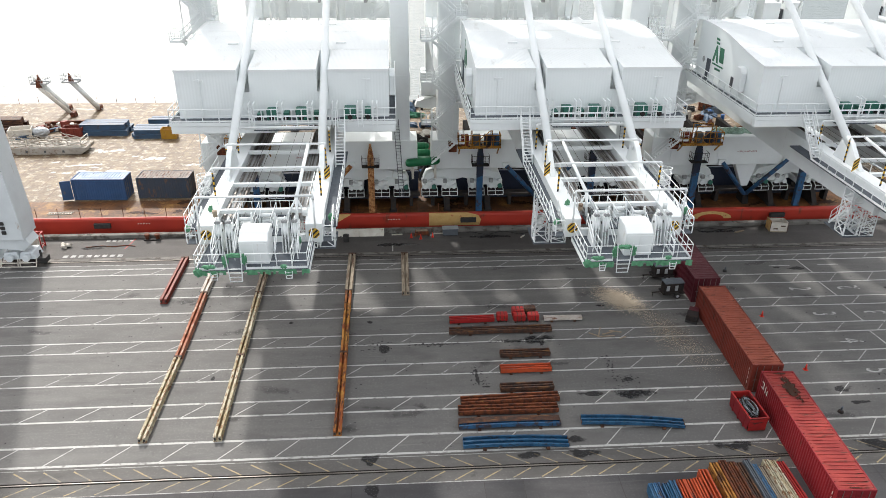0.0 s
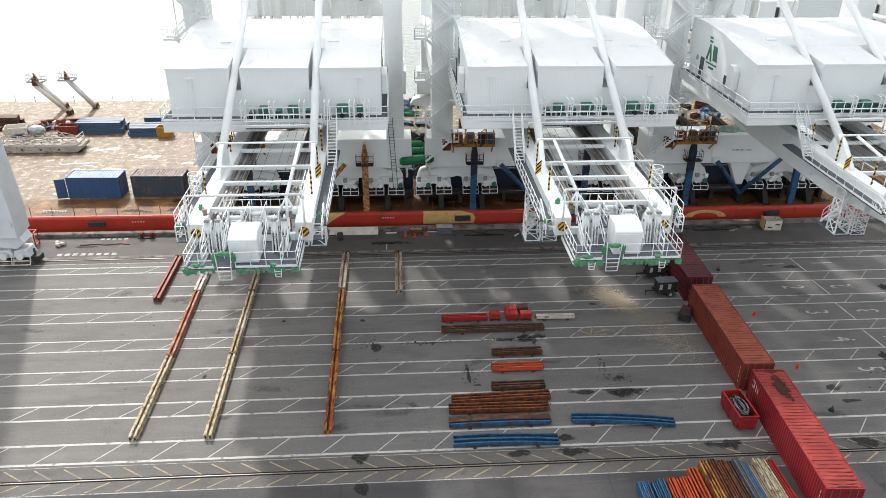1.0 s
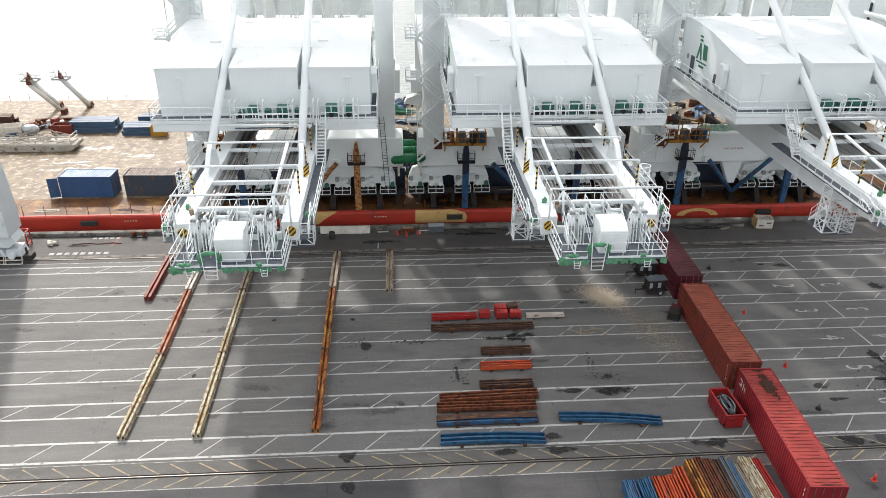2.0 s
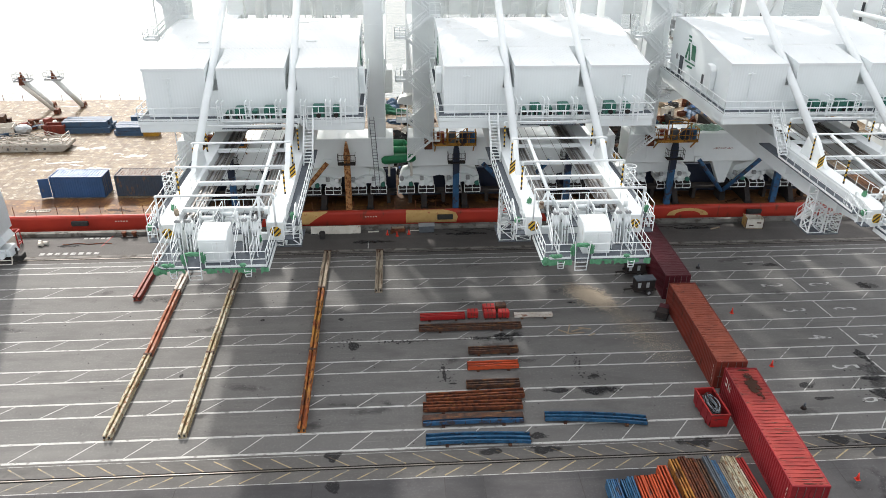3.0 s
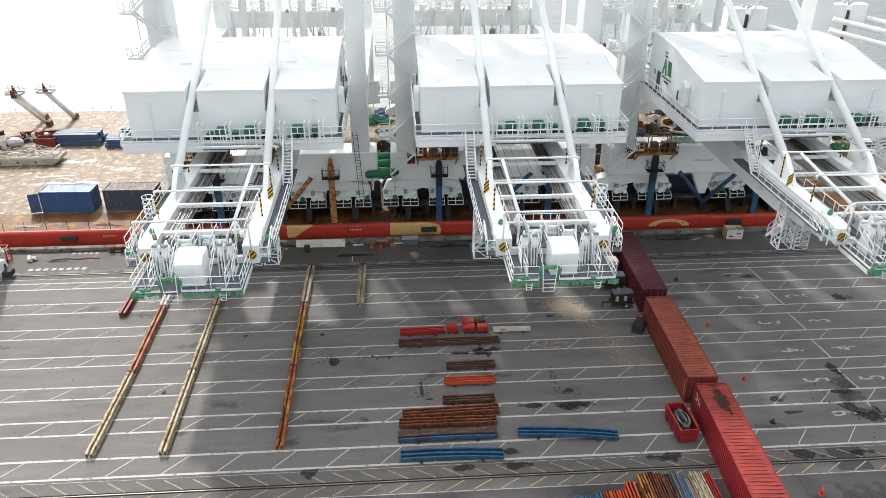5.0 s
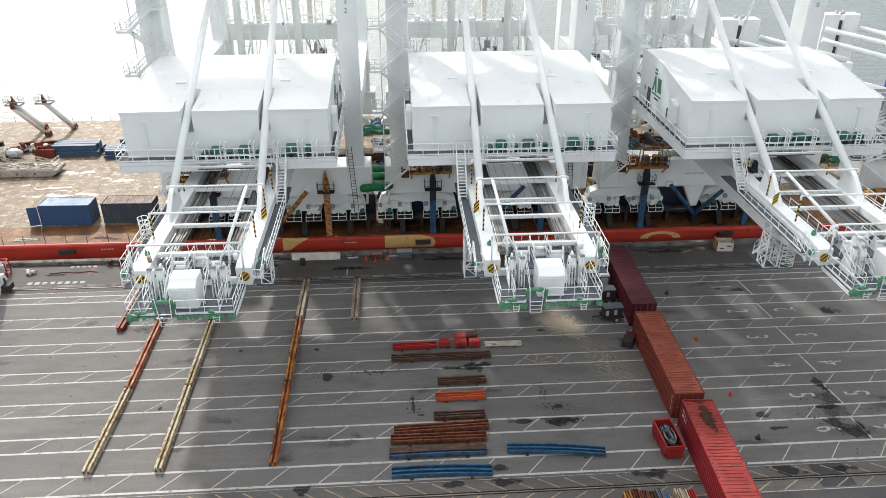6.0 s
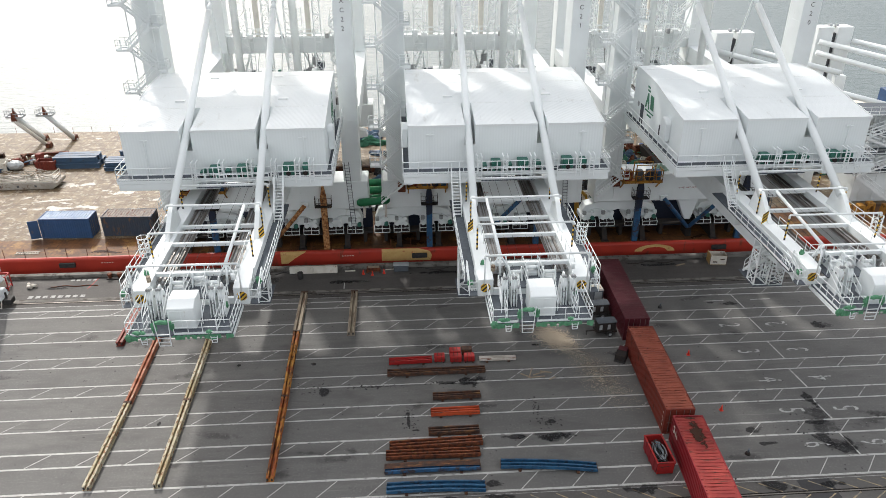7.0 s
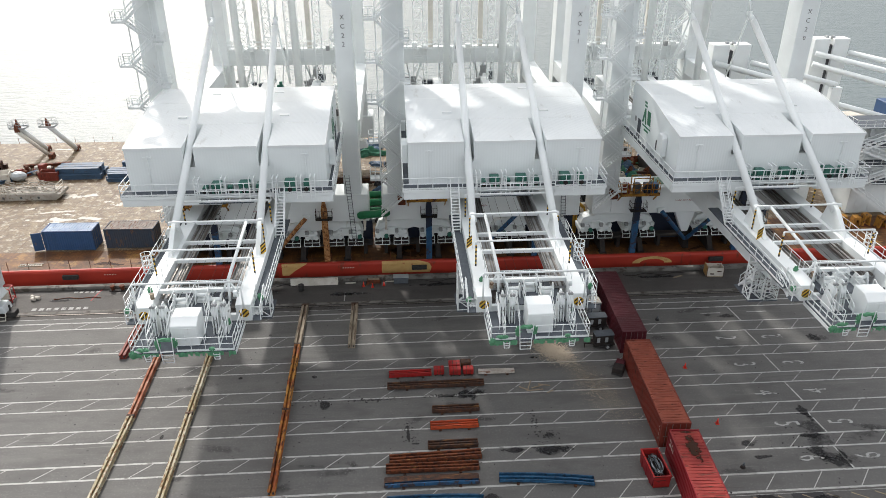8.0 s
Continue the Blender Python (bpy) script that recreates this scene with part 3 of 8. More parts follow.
def crane(c, side, letters):
    """One crane; side is the side of its backreach that carries the ladder cage: -1 or 1."""
    top = thing("quay_crane", "white ship-to-shore gantry crane standing on the deck of a ship", "crane", (c, 0, 0), group="quay cranes")
    floor = deck_z(c)

    def span(a, b):
        return min(a, b), max(a, b)

    # legs, sill and portal beams
    for y0, y1 in ((75.5, 78.5), (105.5, 108.3)):
        for u in (-1, 1):
            bm = bmesh.new()
            la, lb = (8.95, 10.9) if u > 0 else (-11.05, -8.75)
            box(bm, la, lb, y0, y1, 6.4, 62)
            leg = part("leg", bm, WHITE, top, bevel=0.06)
            if y0 < 80:
                for z in range(12, 62, 5):
                    bm = bmesh.new()
                    box(bm, la - 0.02, lb + 0.02, y0 - 0.02, y1 + 0.02, z, z + 0.06)
                    part("weld_seam", bm, WHITE, leg)
                if u == 1:
                    for k, ch in enumerate(letters):
                        lettering("letter", ch, 0.66, INK, leg, pose(9.9, 75.47, 29.75 - 0.93 * k, 90, 0, 0), "dark painted letter")
    for y in (75.3, 105.3):
        bm = bmesh.new()
        box(bm, -11.7, 11.7, y, y + 3.4, 6.5, 9.9)
        sill = part("sill_beam", bm, WHITE, top, bevel=0.08)
        if y < 80:
            lettering("notice", "HARD HAT AREA", 0.30, REDINK, sill, pose(-0.5, 75.27, 8.1, 90, 0, 0), "red hard hat notice")
            for u in (-11.2, -3.9, 3.9, 11.2):
                bm = bmesh.new()
                box(bm, u - 0.04, u + 0.04, 75.24, 75.297, 6.7, 9.7)
                part("stiffener", bm, WHITE, sill)
            bm = bmesh.new()
            prism(bm, [(-1.2, 6.5), (1.6, 6.5), (0.9, 3.4), (0.2, 3.4)], "y", 76.4, 77.4)
            part("hanger_plate", bm, WHITE, sill)
    # unseen beam above the view, added to cast the shade on the house roof
    bm = bmesh.new()
    box(bm, -8.75, 8.95, 75.9, 78.1, 33.0, 37.0)
    part("upper_tie_beam", bm, WHITE, top, bevel=0.05)
    bm = bmesh.new()
    box(bm, -10, 10, 106, 108, 17.6, 19.8)
    portal = part("portal_beam", bm, WHITE, top, bevel=0.05)
    bm = bmesh.new()
    railing(bm, [(-9.8, 106.1, 19.8), (9.8, 106.1, 19.8)], step=2.0)
    part("railing", bm, RAIL, portal)
    # lattice ladders and dark gear on the seaward portal
    for u, w in ((-6.3, 0.7), (-2.8, 0.5), (0.6, 0.8), (4.3, 0.5)):
        bm = bmesh.new()
        lattice(bm, u - w, u + w, 104.6, 105.5, 15.35, 60, r=0.04, n=26 if w > 0.6 else 34)
        part("lattice_mast", bm, RAIL, portal, "white lattice mast behind the house")
    for u in (-4.4, 2.9):
        bm = bmesh.new()
        box(bm, u - 0.35, u + 0.35, 106.4, 107.1, 19.8, 60)
        part("service_column", bm, CREAMPAINT, portal, "cream service column", bevel=0.03)
    for u0, u1 in ((-9.6, -7.2), (-5.6, -3.4), (1.6, 3.6), (5.2, 9.6)):
        rail_parts("guard_rail", RAIL, portal, [(u0, 105.95, 19.82), (u1, 105.95, 19.82), (u1, 105.2, 19.82), (u0, 105.2, 19.82)], h=1.3, r=0.035, step=0.8)
    # low gear on the seaward sill
    gear = random.Random(int(c * 7) + 500)
    for k in range(16):
        u = gear.uniform(-9.5, 9.5)
        bm = bmesh.new()
        h = gear.uniform(0.5, 1.9)
        if k % 3 == 0:
            tube(bm, (u - gear.uniform(0.3, 1.2), 105.6, 10.0), (u + gear.uniform(0.3, 1.4), 106.2, 9.9 + h + 0.8), 0.12, 6)
        else:
            box(bm, u - gear.uniform(0.15, 0.5), u + gear.uniform(0.15, 0.5), 105.4, 106.2, 9.9, 9.9 + h)
        part("sill_gear", bm, gear.choice((INK, GREY, OFFGREY, OFFGREY, RAIL)), portal, bevel=0.0 if k % 3 == 0 else 0.05)
    for u, w, h, mat in ((5.6, 0.25, 0.7, OFFGREY), (6.7, 0.4, 0.6, RAIL), (-5.4, 0.4, 0.6, RAIL), (-6.8, 0.4, 1.0, WHITE), (1.0, 0.4, 0.7, RAIL), (-0.8, 0.2, 0.5, OFFGREY)):
        bm = bmesh.new()
        box(bm, u - w, u + w, 105.0, 105.9, 19.82, 19.82 + h)
        part("gear_box", bm, mat, portal, bevel=0.06)
    # sheaves, hooks and struts slung below the seaward portal
    for n, (u, z) in enumerate(((-7.6, 15.0), (-5.1, 14.2), (-2.9, 13.6), (-1.6, 14.0), (2.6, 14.8), (3.4, 15.9), (4.6, 15.2), (6.9, 14.0))):
        bm = bmesh.new()
        for k in range(3):
            x, zz = u + gear.uniform(-0.6, 0.6), z + gear.uniform(-0.5, 0.7)
            a, b, h = gear.uniform(0.15, 0.45), gear.uniform(0.15, 0.4), gear.uniform(0.2, 0.6)
            box(bm, x - a, x + a, 106.3 - b, 106.3 + b, zz - h, zz + h)
        part("slung_gear", bm, (OFFGREY, GREY, RAIL, GREEN, OFFGREY)[n % 5], portal, "grey sheave block slung below the portal", bevel=0.05)
        bm = bmesh.new()
        tube(bm, (u, 106.6, z), (u + gear.uniform(-1.2, 1.2), 106.8, 17.7), 0.07, 6)
        part("hanger_rod", bm, RAIL if n % 2 else OFFGREY, portal)
    for u, d in ((-8.4, 2.6), (4.9, -3.0), (1.2, 2.4)):
        bm = bmesh.new()
        bar(bm, (u, 106.9, 9.9), (u + d, 106.9, 17.7), 0.24, 0.24)
        part("diagonal_strut", bm, WHITE, portal)
    bm = bmesh.new()
    bar(bm, (-8.9, 105.2, 14.3), (-4.2, 105.2, 13.2), 0.5, 0.16)
    part("catwalk", bm, GREY, portal)
    rail_parts("catwalk_rail", RAIL, portal, [(-8.9, 105.0, 14.4), (-4.2, 105.0, 13.3)], h=1.0, r=0.035, step=0.8)
    for u in (-5.3, 1.8, 6.4):
        bm = bmesh.new()
        for k in (-0.28, 0.28):
            tube(bm, (u + k, 105.9, 10.0), (u + k, 105.9, 24.0), 0.05, 5)
        for k in range(28):
            tube(bm, (u - 0.28, 105.9, 10.2 + 0.5 * k), (u + 0.28, 105.9, 10.2 + 0.5 * k), 0.03, 4)
        part("ladder", bm, RAIL, portal)
    for u in (-1, 1):
        bm = bmesh.new()
        box(bm, u * 10.1 - 0.9, u * 10.1 + 0.9, 78.5, 105.5, 15.6, 17.8)
        part("side_beam", bm, WHITE, top)
        # travelling gear: rocker beam, bogies and wheels
        us = (2.4, 4.7, 7.6, 9.9) if u == 1 else (-11.9, -9.6, -6.5, -4.3)
        mid = sum(us) / 4
        for y in (76.6, 106.0):
            bm = bmesh.new()
            prism(bm, [(mid - 4.6, 4.6), (mid - 4.2, 5.5), (mid - 1.2, 6.3), (mid + 1.2, 6.3), (mid + 4.2, 5.5), (mid + 4.6, 4.6), (mid + 2.4, 4.3), (mid, 5.0), (mid - 2.4, 4.3)], "y", y, y + 1.6)
            rocker = part("rocker_beam", bm, WHITE, top, bevel=0.05)
            if y > 80:
                continue
            for a, b in ((us[0], us[1]), (us[2], us[3])):
                m2 = (a + b) / 2
                bm = bmesh.new()
                prism(bm, [(m2 - 1.9, 3.9), (m2 - 1.6, 4.5), (m2 - 0.5, 5.1), (m2 + 0.5, 5.1), (m2 + 1.6, 4.5), (m2 + 1.9, 3.9), (m2, 4.2)], "y", 76.3, 78.3)
                part("balance_beam", bm, WHITE, rocker, bevel=0.04)
            for q in us:
                bm = bmesh.new()
                box(bm, q - 0.85, q + 0.85, 76.4, 78.6, 3.65, 4.25)
                box(bm, q - 0.55, q + 0.55, 76.2, 76.8, 4.05, 4.6)
                bogie = part("bogie", bm, WHITE, top, "white bogie with guard rails", bevel=0.06)
                for w in (-0.5, 0.5):
                    bm = bmesh.new()
                    tube(bm, (q + w, 76.3, 3.4), (q + w, 77.1, 3.4), 0.42, 14)
                    part("wheel", bm, STEEL, bogie)
                    bm = bmesh.new()
                    tube(bm, (q + w, 75.95, 4.05), (q + w, 76.5, 4.05), 0.26, 10)
                    part("motor", bm, GREEN if w > 0 and q in (us[0], us[3]) else WHITE, bogie)
                bm = bmesh.new()
                for z in (2.75, 3.25):
                    tube(bm, (q - 0.9, 75.8, z + 0.3), (q + 0.9, 75.8, z + 0.3), 0.045, 6)
                for w in (-0.9, 0, 0.9):
                    tube(bm, (q + w, 75.8, 3.05), (q + w, 75.8, 3.55), 0.04, 6)
                    tube(bm, (q + w, 75.8, 3.55), (q + w, 76.4, 3.8), 0.04, 6)
                part("guard", bm, RAIL, bogie)
                for w, z, mt in ((-0.55, 4.75, OFFGREY), (0.5, 4.7, WHITE), (0.05, 3.2, STEEL)):
                    bm = bmesh.new()
                    box(bm, q + w - 0.22, q + w + 0.22, 75.85, 76.25, z - 0.2, z + 0.25)
                    part("brake_box", bm, mt, bogie, bevel=0.05)
    # girders with rail ledges
    for u in (-1, 1):
        bm = bmesh.new()
        prism(bm, [(43.25, 13.75), (43.25, 15.15), (44.2, 15.3), (106.5, 15.3), (106.5, 12.7), (52, 12.7)], "x", u * GU - GW / 2, u * GU + GW / 2)
        g = part("girder", bm, WHITE, top, bevel=0.03)
        a = u * (GU - GW / 2)
        bm = bmesh.new()
        box(bm, *span(a, a - u * 1.15), 45.2, 103.5, 14.50, 14.68)
        part("rail_ledge", bm, OFFGREY, g, "grey trolley runway ledge")
        bm = bmesh.new()
        for off, ww, h in ((0.25, 0.06, 0.16), (0.62, 0.04, 0.1), (0.82, 0.03, 0.08), (1.1, 0.05, 0.22)):
            box(bm, a - u * off - ww, a - u * off + ww, 45.2, 103.5, 14.68, 14.68 + h)
        part("trolley_rail", bm, RAILSTEEL, g)
        hazard(g, "hazard_sign", u * GU - 0.36, u * GU + 0.36, 43.24, 14.1, 14.82)
        bm = bmesh.new()
        a = u * (GU + GW / 2)
        box(bm, *span(a, a + u * 0.95), 44.0, 59.0, 14.5, 14.6)
        part("walkway", bm, GREY, g, "grey grating walkway")
        bm = bmesh.new()
        e = a + u * 0.92
        railing(bm, [(e, 44.0, 14.6), (e, 55.2, 14.6)], step=1.2)
        tube(bm, (u * (GU - 0.45), 44.2, 16.2), (u * (GU - 0.45), 50.2, 16.2), 0.03, 5)
        for y in (44.2, 45.7, 47.2, 48.7, 50.2):
            tube(bm, (u * (GU - 0.45), y, 15.3), (u * (GU - 0.45), y, 16.2), 0.03, 5)
        part("railing", bm, RAIL, g)
        for y in (46.5, 50.5, 54.5):
            bm = bmesh.new()
            prism(bm, [(y - 0.06, 13.4), (y + 0.06, 13.4), (y + 0.06, 14.5), (y - 0.06, 14.5)], "x", *span(a, a + u * 0.5))
            part("bracket", bm, WHITE, g)
        # stair from the end platform up to the walkway
        bm = bmesh.new()
        stairs(bm, (u * 4.5, 43.6, 14.0), (u * 4.5, 45.3, 14.6), 0.55, (1, 0, 0))
        part("stair", bm, RAIL, g)
    # hooped ladder cage beside the girder
    bm = bmesh.new()
    for z in (14.7, 15.1, 15.5, 15.9, 16.3):
        ring = [Vector((-side * 5.0 + 0.42 * math.cos(j * math.tau / 12), 49.6 + 0.42 * math.sin(j * math.tau / 12), z)) for j in range(12)]
        for a, b in zip(ring, ring[1:] + ring[:1]):
            tube(bm, a, b, 0.026, 4)
    for j in range(0, 12, 2):
        p = Vector((-side * 5.0 + 0.42 * math.cos(j * math.tau / 12), 49.6 + 0.42 * math.sin(j * math.tau / 12), 14.6))
        tube(bm, p, p + Vector((0, 0, 1.75)), 0.026, 4)
    part("hooped_cage", bm, RAIL, top, "white hooped ladder cage")
    # banded plate by the stay foot, facing the quay
    for u in (side,):
        x0, y, z0, h, w = u * 4.0 - 0.22, 50.9, 15.2, 1.25, 0.44
        bm = bmesh.new()
        prism(bm, [(x0, z0), (x0 + w, z0 + 0.35), (x0 + w, z0 + h), (x0, z0 + h - 0.35)], "y", y, y + 0.03)
        plate = part("hazard_plate", bm, YELLOW, top, "yellow and black hazard plate")
        for k in range(3):
            z = z0 + 0.12 + 0.30 * k
            bm = bmesh.new()
            prism(bm, [(x0 + 0.01, z), (x0 + w - 0.01, z + 0.42), (x0 + w - 0.01, z + 0.57), (x0 + 0.01, z + 0.15)], "y", y - 0.008, y - 0.002)
            part("stripe", bm, BLACK, plate)
    # ties, gates
    for y in (45.6, 50.4, 53.6, 57.6):
        bm = bmesh.new()
        box(bm, -GU + GW / 2, GU - GW / 2, y - 0.14, y + 0.14, 15.0, 15.28)
        part("tie_beam", bm, WHITE, top)
    for y in (57.0, 52.8, 47.75, 42.6):
        bm = bmesh.new()
        tube(bm, (-3.78, y, 17.5), (3.78, y, 17.5), 0.085)
        for u in (-1, 1):
            tube(bm, (u * 3.78, y, 17.5), (u * 3.78, y, 17.2), 0.085)
        gate = part("goal_post", bm, RAIL, top)
        for u in (-1, 1):
            bm = bmesh.new()
            tube(bm, (u * 3.78, y, 15.2), (u * 3.78, y, 17.2), 0.065)
            if y < 45:
                part("post", bm, RAIL, gate)
                continue
            post = part("post", bm, YELLOW, gate, "yellow and black banded post")
            for k in range(5):
                bm = bmesh.new()
                tube(bm, (u * 3.78, y, 15.3 + 0.4 * k), (u * 3.78, y, 15.5 + 0.4 * k), 0.070)
                part("band", bm, BLACK, post)
    bm = bmesh.new()
    tube(bm, (side * 2.5, 52.8, 17.4), (side * 2.35, 45.0, 16.3), 0.13, 10)
    tube(bm, (side * 2.35, 45.0, 16.3), (side * 2.35, 44.6, 14.7), 0.10)
    tube(bm, (side * 1.6, 45.0, 14.9), (side * 2.35, 45.0, 16.3), 0.08)
    tube(bm, (side * 3.0, 45.0, 14.9), (side * 2.35, 45.0, 16.3), 0.08)
    part("cable_boom", bm, WHITE, top, "white inclined cable pipe")
    for x in (-1.9, -1.3, -0.6, 0.5, 1.2, 1.85):
        bm = bmesh.new()
        tube(bm, (x, 44.6, 15.05), (x, 62.0, 15.45), 0.014, 5)
        part("hoist_rope", bm, STEEL, top)
    # back stays
    for u in (-1, 1):
        bm = bmesh.new()
        foot, head = Vector((u * 3.5, 53.0, 16.75)), Vector((u * 3.17, 75.2, 29.75))
        neck = foot.lerp(head, 0.95)
        tube(bm, foot, neck, 0.33, 18)
        tube(bm, neck, head, 0.33, 18, 0.16)
        stay = part("back_stay", bm, WHITE, top)
        bm = bmesh.new()
        prism(bm, [(50.6, 15.3), (54.6, 15.3), (54.0, 16.9), (53.4, 17.4), (52.6, 17.0)], "x", u * 3.55 - 0.2, u * 3.55 + 0.2)
        part("lug", bm, WHITE, stay, bevel=0.03)
        bm = bmesh.new()
        tube(bm, head - Vector((0.25, 0, 0)), head + Vector((0.25, 0, 0)), 0.2, 12)
        part("head_pin", bm, WHITE, stay)
        bm = bmesh.new()
        tube(bm, head, (u * 3.17, 76.6, 33.1), 0.11)
        part("hanger", bm, WHITE, stay)
        bm = bmesh.new()
        tube(bm, head, (u * 3.5, 79.0, 22.0), 0.10)
        part("hanger", bm, WHITE, stay)
        bm = bmesh.new()
        tube(bm, (u * 3.4, 87, 15.3), (u * 3.4, 87, 62), 0.45, 16)
        part("mast_pipe", bm, WHITE, top)
    # machinery house, notched where the stays pass
    front, eave = 59.4, 21.65
    back = [(61.1, 21.84), (62.5, 22.02), (64.0, 22.27), (66.0, 22.60), (67.4, 22.80), (68.8, 22.93), (70.4, 23.0), (72.2, 23.02), (74.0, 22.98), (74.0, 17.6)]
    full = [(front, 17.6), (front, eave), *back]
    cut = [(front + 0.02, 17.6), (front + 0.02, 19.8), (61.1, 19.6), (62.5, 19.9), *back[2:]]
    n0, n1 = STAY_U - 0.45, STAY_U + 0.5
    bm = bmesh.new()
    rows = [[bm.verts.new((x, y, z)) for y, z in o] for x, o in ((-8.8, full), (-n1, full), (-n1, cut), (-n0, cut), (-n0, full), (n0, full), (n0, cut), (n1, cut), (n1, full), (8.8, full))]
    for a, b in zip(rows, rows[1:]):
        for k in range(len(full)):
            j = (k + 1) % len(full)
            if (a[k].co - b[k].co).length + (a[j].co - b[j].co).length > 0.001:
                bm.faces.new((a[k], a[j], b[j], b[k]))
    bm.faces.new(rows[0][::-1])
    bm.faces.new(rows[-1])
    bmesh.ops.remove_doubles(bm, verts=bm.verts, dist=0.0005)
    bmesh.ops.dissolve_degenerate(bm, edges=bm.edges, dist=0.0005)
    bmesh.ops.recalc_face_normals(bm, faces=bm.faces)
    for f in bm.faces:
        if f.normal.z > 0.8:
            f.material_index = 1
    house = part("machinery_house", bm, CLAD, top, "white ribbed steel machinery house with curved roof")
    house.data.materials.append(ROOFRIB)
    for y, z in ((64.0, 22.27), (68.8, 22.93), (72.2, 23.02)):
        bm = bmesh.new()
        box(bm, -8.82, 8.82, y - 0.02, y + 0.02, z - 0.02, z + 0.012)
        part("roof_seam", bm, ROOF, house)
    for x in (-8.84, 8.84):
        for (ya, za), (yb, zb) in zip([(front, eave), *back[:-1]], back[:-1]):
            bm = bmesh.new()
            bar(bm, (x, ya, za), (x, yb, zb), 0.06, 0.12)
            part("verge_trim", bm, ROOF, house)
    for a, b in ((-8.86, -n1), (-n0, n0), (n1, 8.86)):
        bm = bmesh.new()
        box(bm, a, b, front - 0.06, front - 0.003, eave - 0.16, eave + 0.03)
        part("eave_trim", bm, ROOF, house)
    for x, y in ((-4.9, 65.4), (4.6, 65.6), (-2.9, 71.6), (3.4, 71.8)):
        bm = bmesh.new()
        z = 22.5 if y < 68 else 22.98
        box(bm, x - 0.45, x + 0.45, y - 0.2, y + 0.2, z - 0.1, z + 0.12)
        part("roof_vent", bm, ROOF, house, bevel=0.03)
    for x in (-6.9, 6.9):
        bm = bmesh.new()
        box(bm, x - 0.06, x + 0.06, front - 0.12, front - 0.003, 17.7, 20.9)
        box(bm, x - 0.35, x + 0.35, front - 0.10, front - 0.003, 20.7, 20.85)
        part("conduit", bm, WHITE, house)
    for u in (-1, 1):
        bm = bmesh.new()
        prism(bm, [(62.2, 18.6), (62.2, 20.4), (62.6, 20.8), (63.3, 20.8), (63.7, 20.4), (63.7, 18.6)], "x", *span(u * 8.803, u * 9.35))
        part("vent_hood", bm, WHITE, house, bevel=0.08)
        bm = bmesh.new()
        box(bm, *span(u * 8.803, u * 8.85), 64.6, 65.3, 18.3, 19.3)
        part("louvre", bm, INK, house)
        bm = bmesh.new()
        box(bm, *span(u * 8.803, u * 8.85), 70.4, 71.3, 17.65, 19.7)
        part("door", bm, GREY, house)
        # company mark as plain shapes: two slanted blocks, a small square, bars and a disc
        x0, x1 = span(u * 8.803, u * 8.82)
        bm = bmesh.new()
        prism(bm, [(67.5, 19.9), (68.5, 19.9), (68.75, 21.3), (67.75, 21.3)], "x", x0, x1)
        emblem = part("emblem", bm, LOGO, house, "green company emblem of plain blocks")
        for o in ([(68.75, 19.7), (69.15, 19.7), (69.45, 20.6), (69.75, 19.7), (70.15, 19.7), (69.6, 21.3), (69.3, 21.3)], [(69.0, 21.45), (69.75, 21.45), (69.8, 21.65), (69.05, 21.65)], [(69.1, 21.8), (69.85, 21.8), (69.9, 22.0), (69.15, 22.0)],
                  [(67.4, 19.45), (70.0, 19.4), (70.0, 19.55), (67.4, 19.6)], [(68.0, 19.05), (69.3, 19.0), (69.3, 19.2), (68.0, 19.25)]):
            bm = bmesh.new()
            prism(bm, o, "x", x0, x1)
            part("emblem_block", bm, LOGO, emblem)
        for y in (70.9, 72.2):
            bm = bmesh.new()
            tube(bm, (x0, y, 18.9 + 0.5 * (y > 71)), (x1, y, 18.9 + 0.5 * (y > 71)), 0.3, 12)
            part("wall_disc", bm, LOGO if y < 71 else OFFGREY, emblem)
    bm = bmesh.new()
    box(bm, -9.4, 9.4, 58.1, 75.0, 17.3, 17.6)
    part("floor_plate", bm, WHITE, house)
    bm = bmesh.new()
    for a, b in ((-9.38, -8.8), (8.8, 9.38)):
        box(bm, a, b, 58.12, 74.9, 17.6, 17.62)
    box(bm, -8.8, 8.8, 58.12, front - 0.13, 17.6, 17.62)
    part("grating", bm, GREY, house)
    for a, b in ((-9.32, -0.6), (4.4, 9.32)):
        bm = bmesh.new()
        box(bm, a, b, 58.16, 74.9, 16.62, 17.297)
        part("under_frame", bm, WHITE, house, bevel=0.04)
    bm = bmesh.new()
    box(bm, -2.4, 2.4, 57.3, 58.1, 17.1, 17.2)
    part("service_walkway", bm, GREY, house)
    bm = bmesh.new()
    railing(bm, [(-9.35, 74.9, 17.6), (-9.35, 58.15, 17.6), (-2.6, 58.15, 17.6)], step=1.4, r=0.042)
    railing(bm, [(-2.4, 57.35, 17.2), (3.9, 57.35, 17.2)], step=0.9, r=0.042)
    railing(bm, [(-2.6, 57.95, 17.62), (4.0, 57.95, 17.62)], step=0.8, r=0.042)
    railing(bm, [(4.6, 58.15, 17.6), (9.35, 58.15, 17.6), (9.35, 74.9, 17.6)], step=1.0, r=0.042)
    part("railing", bm, RAIL, house)
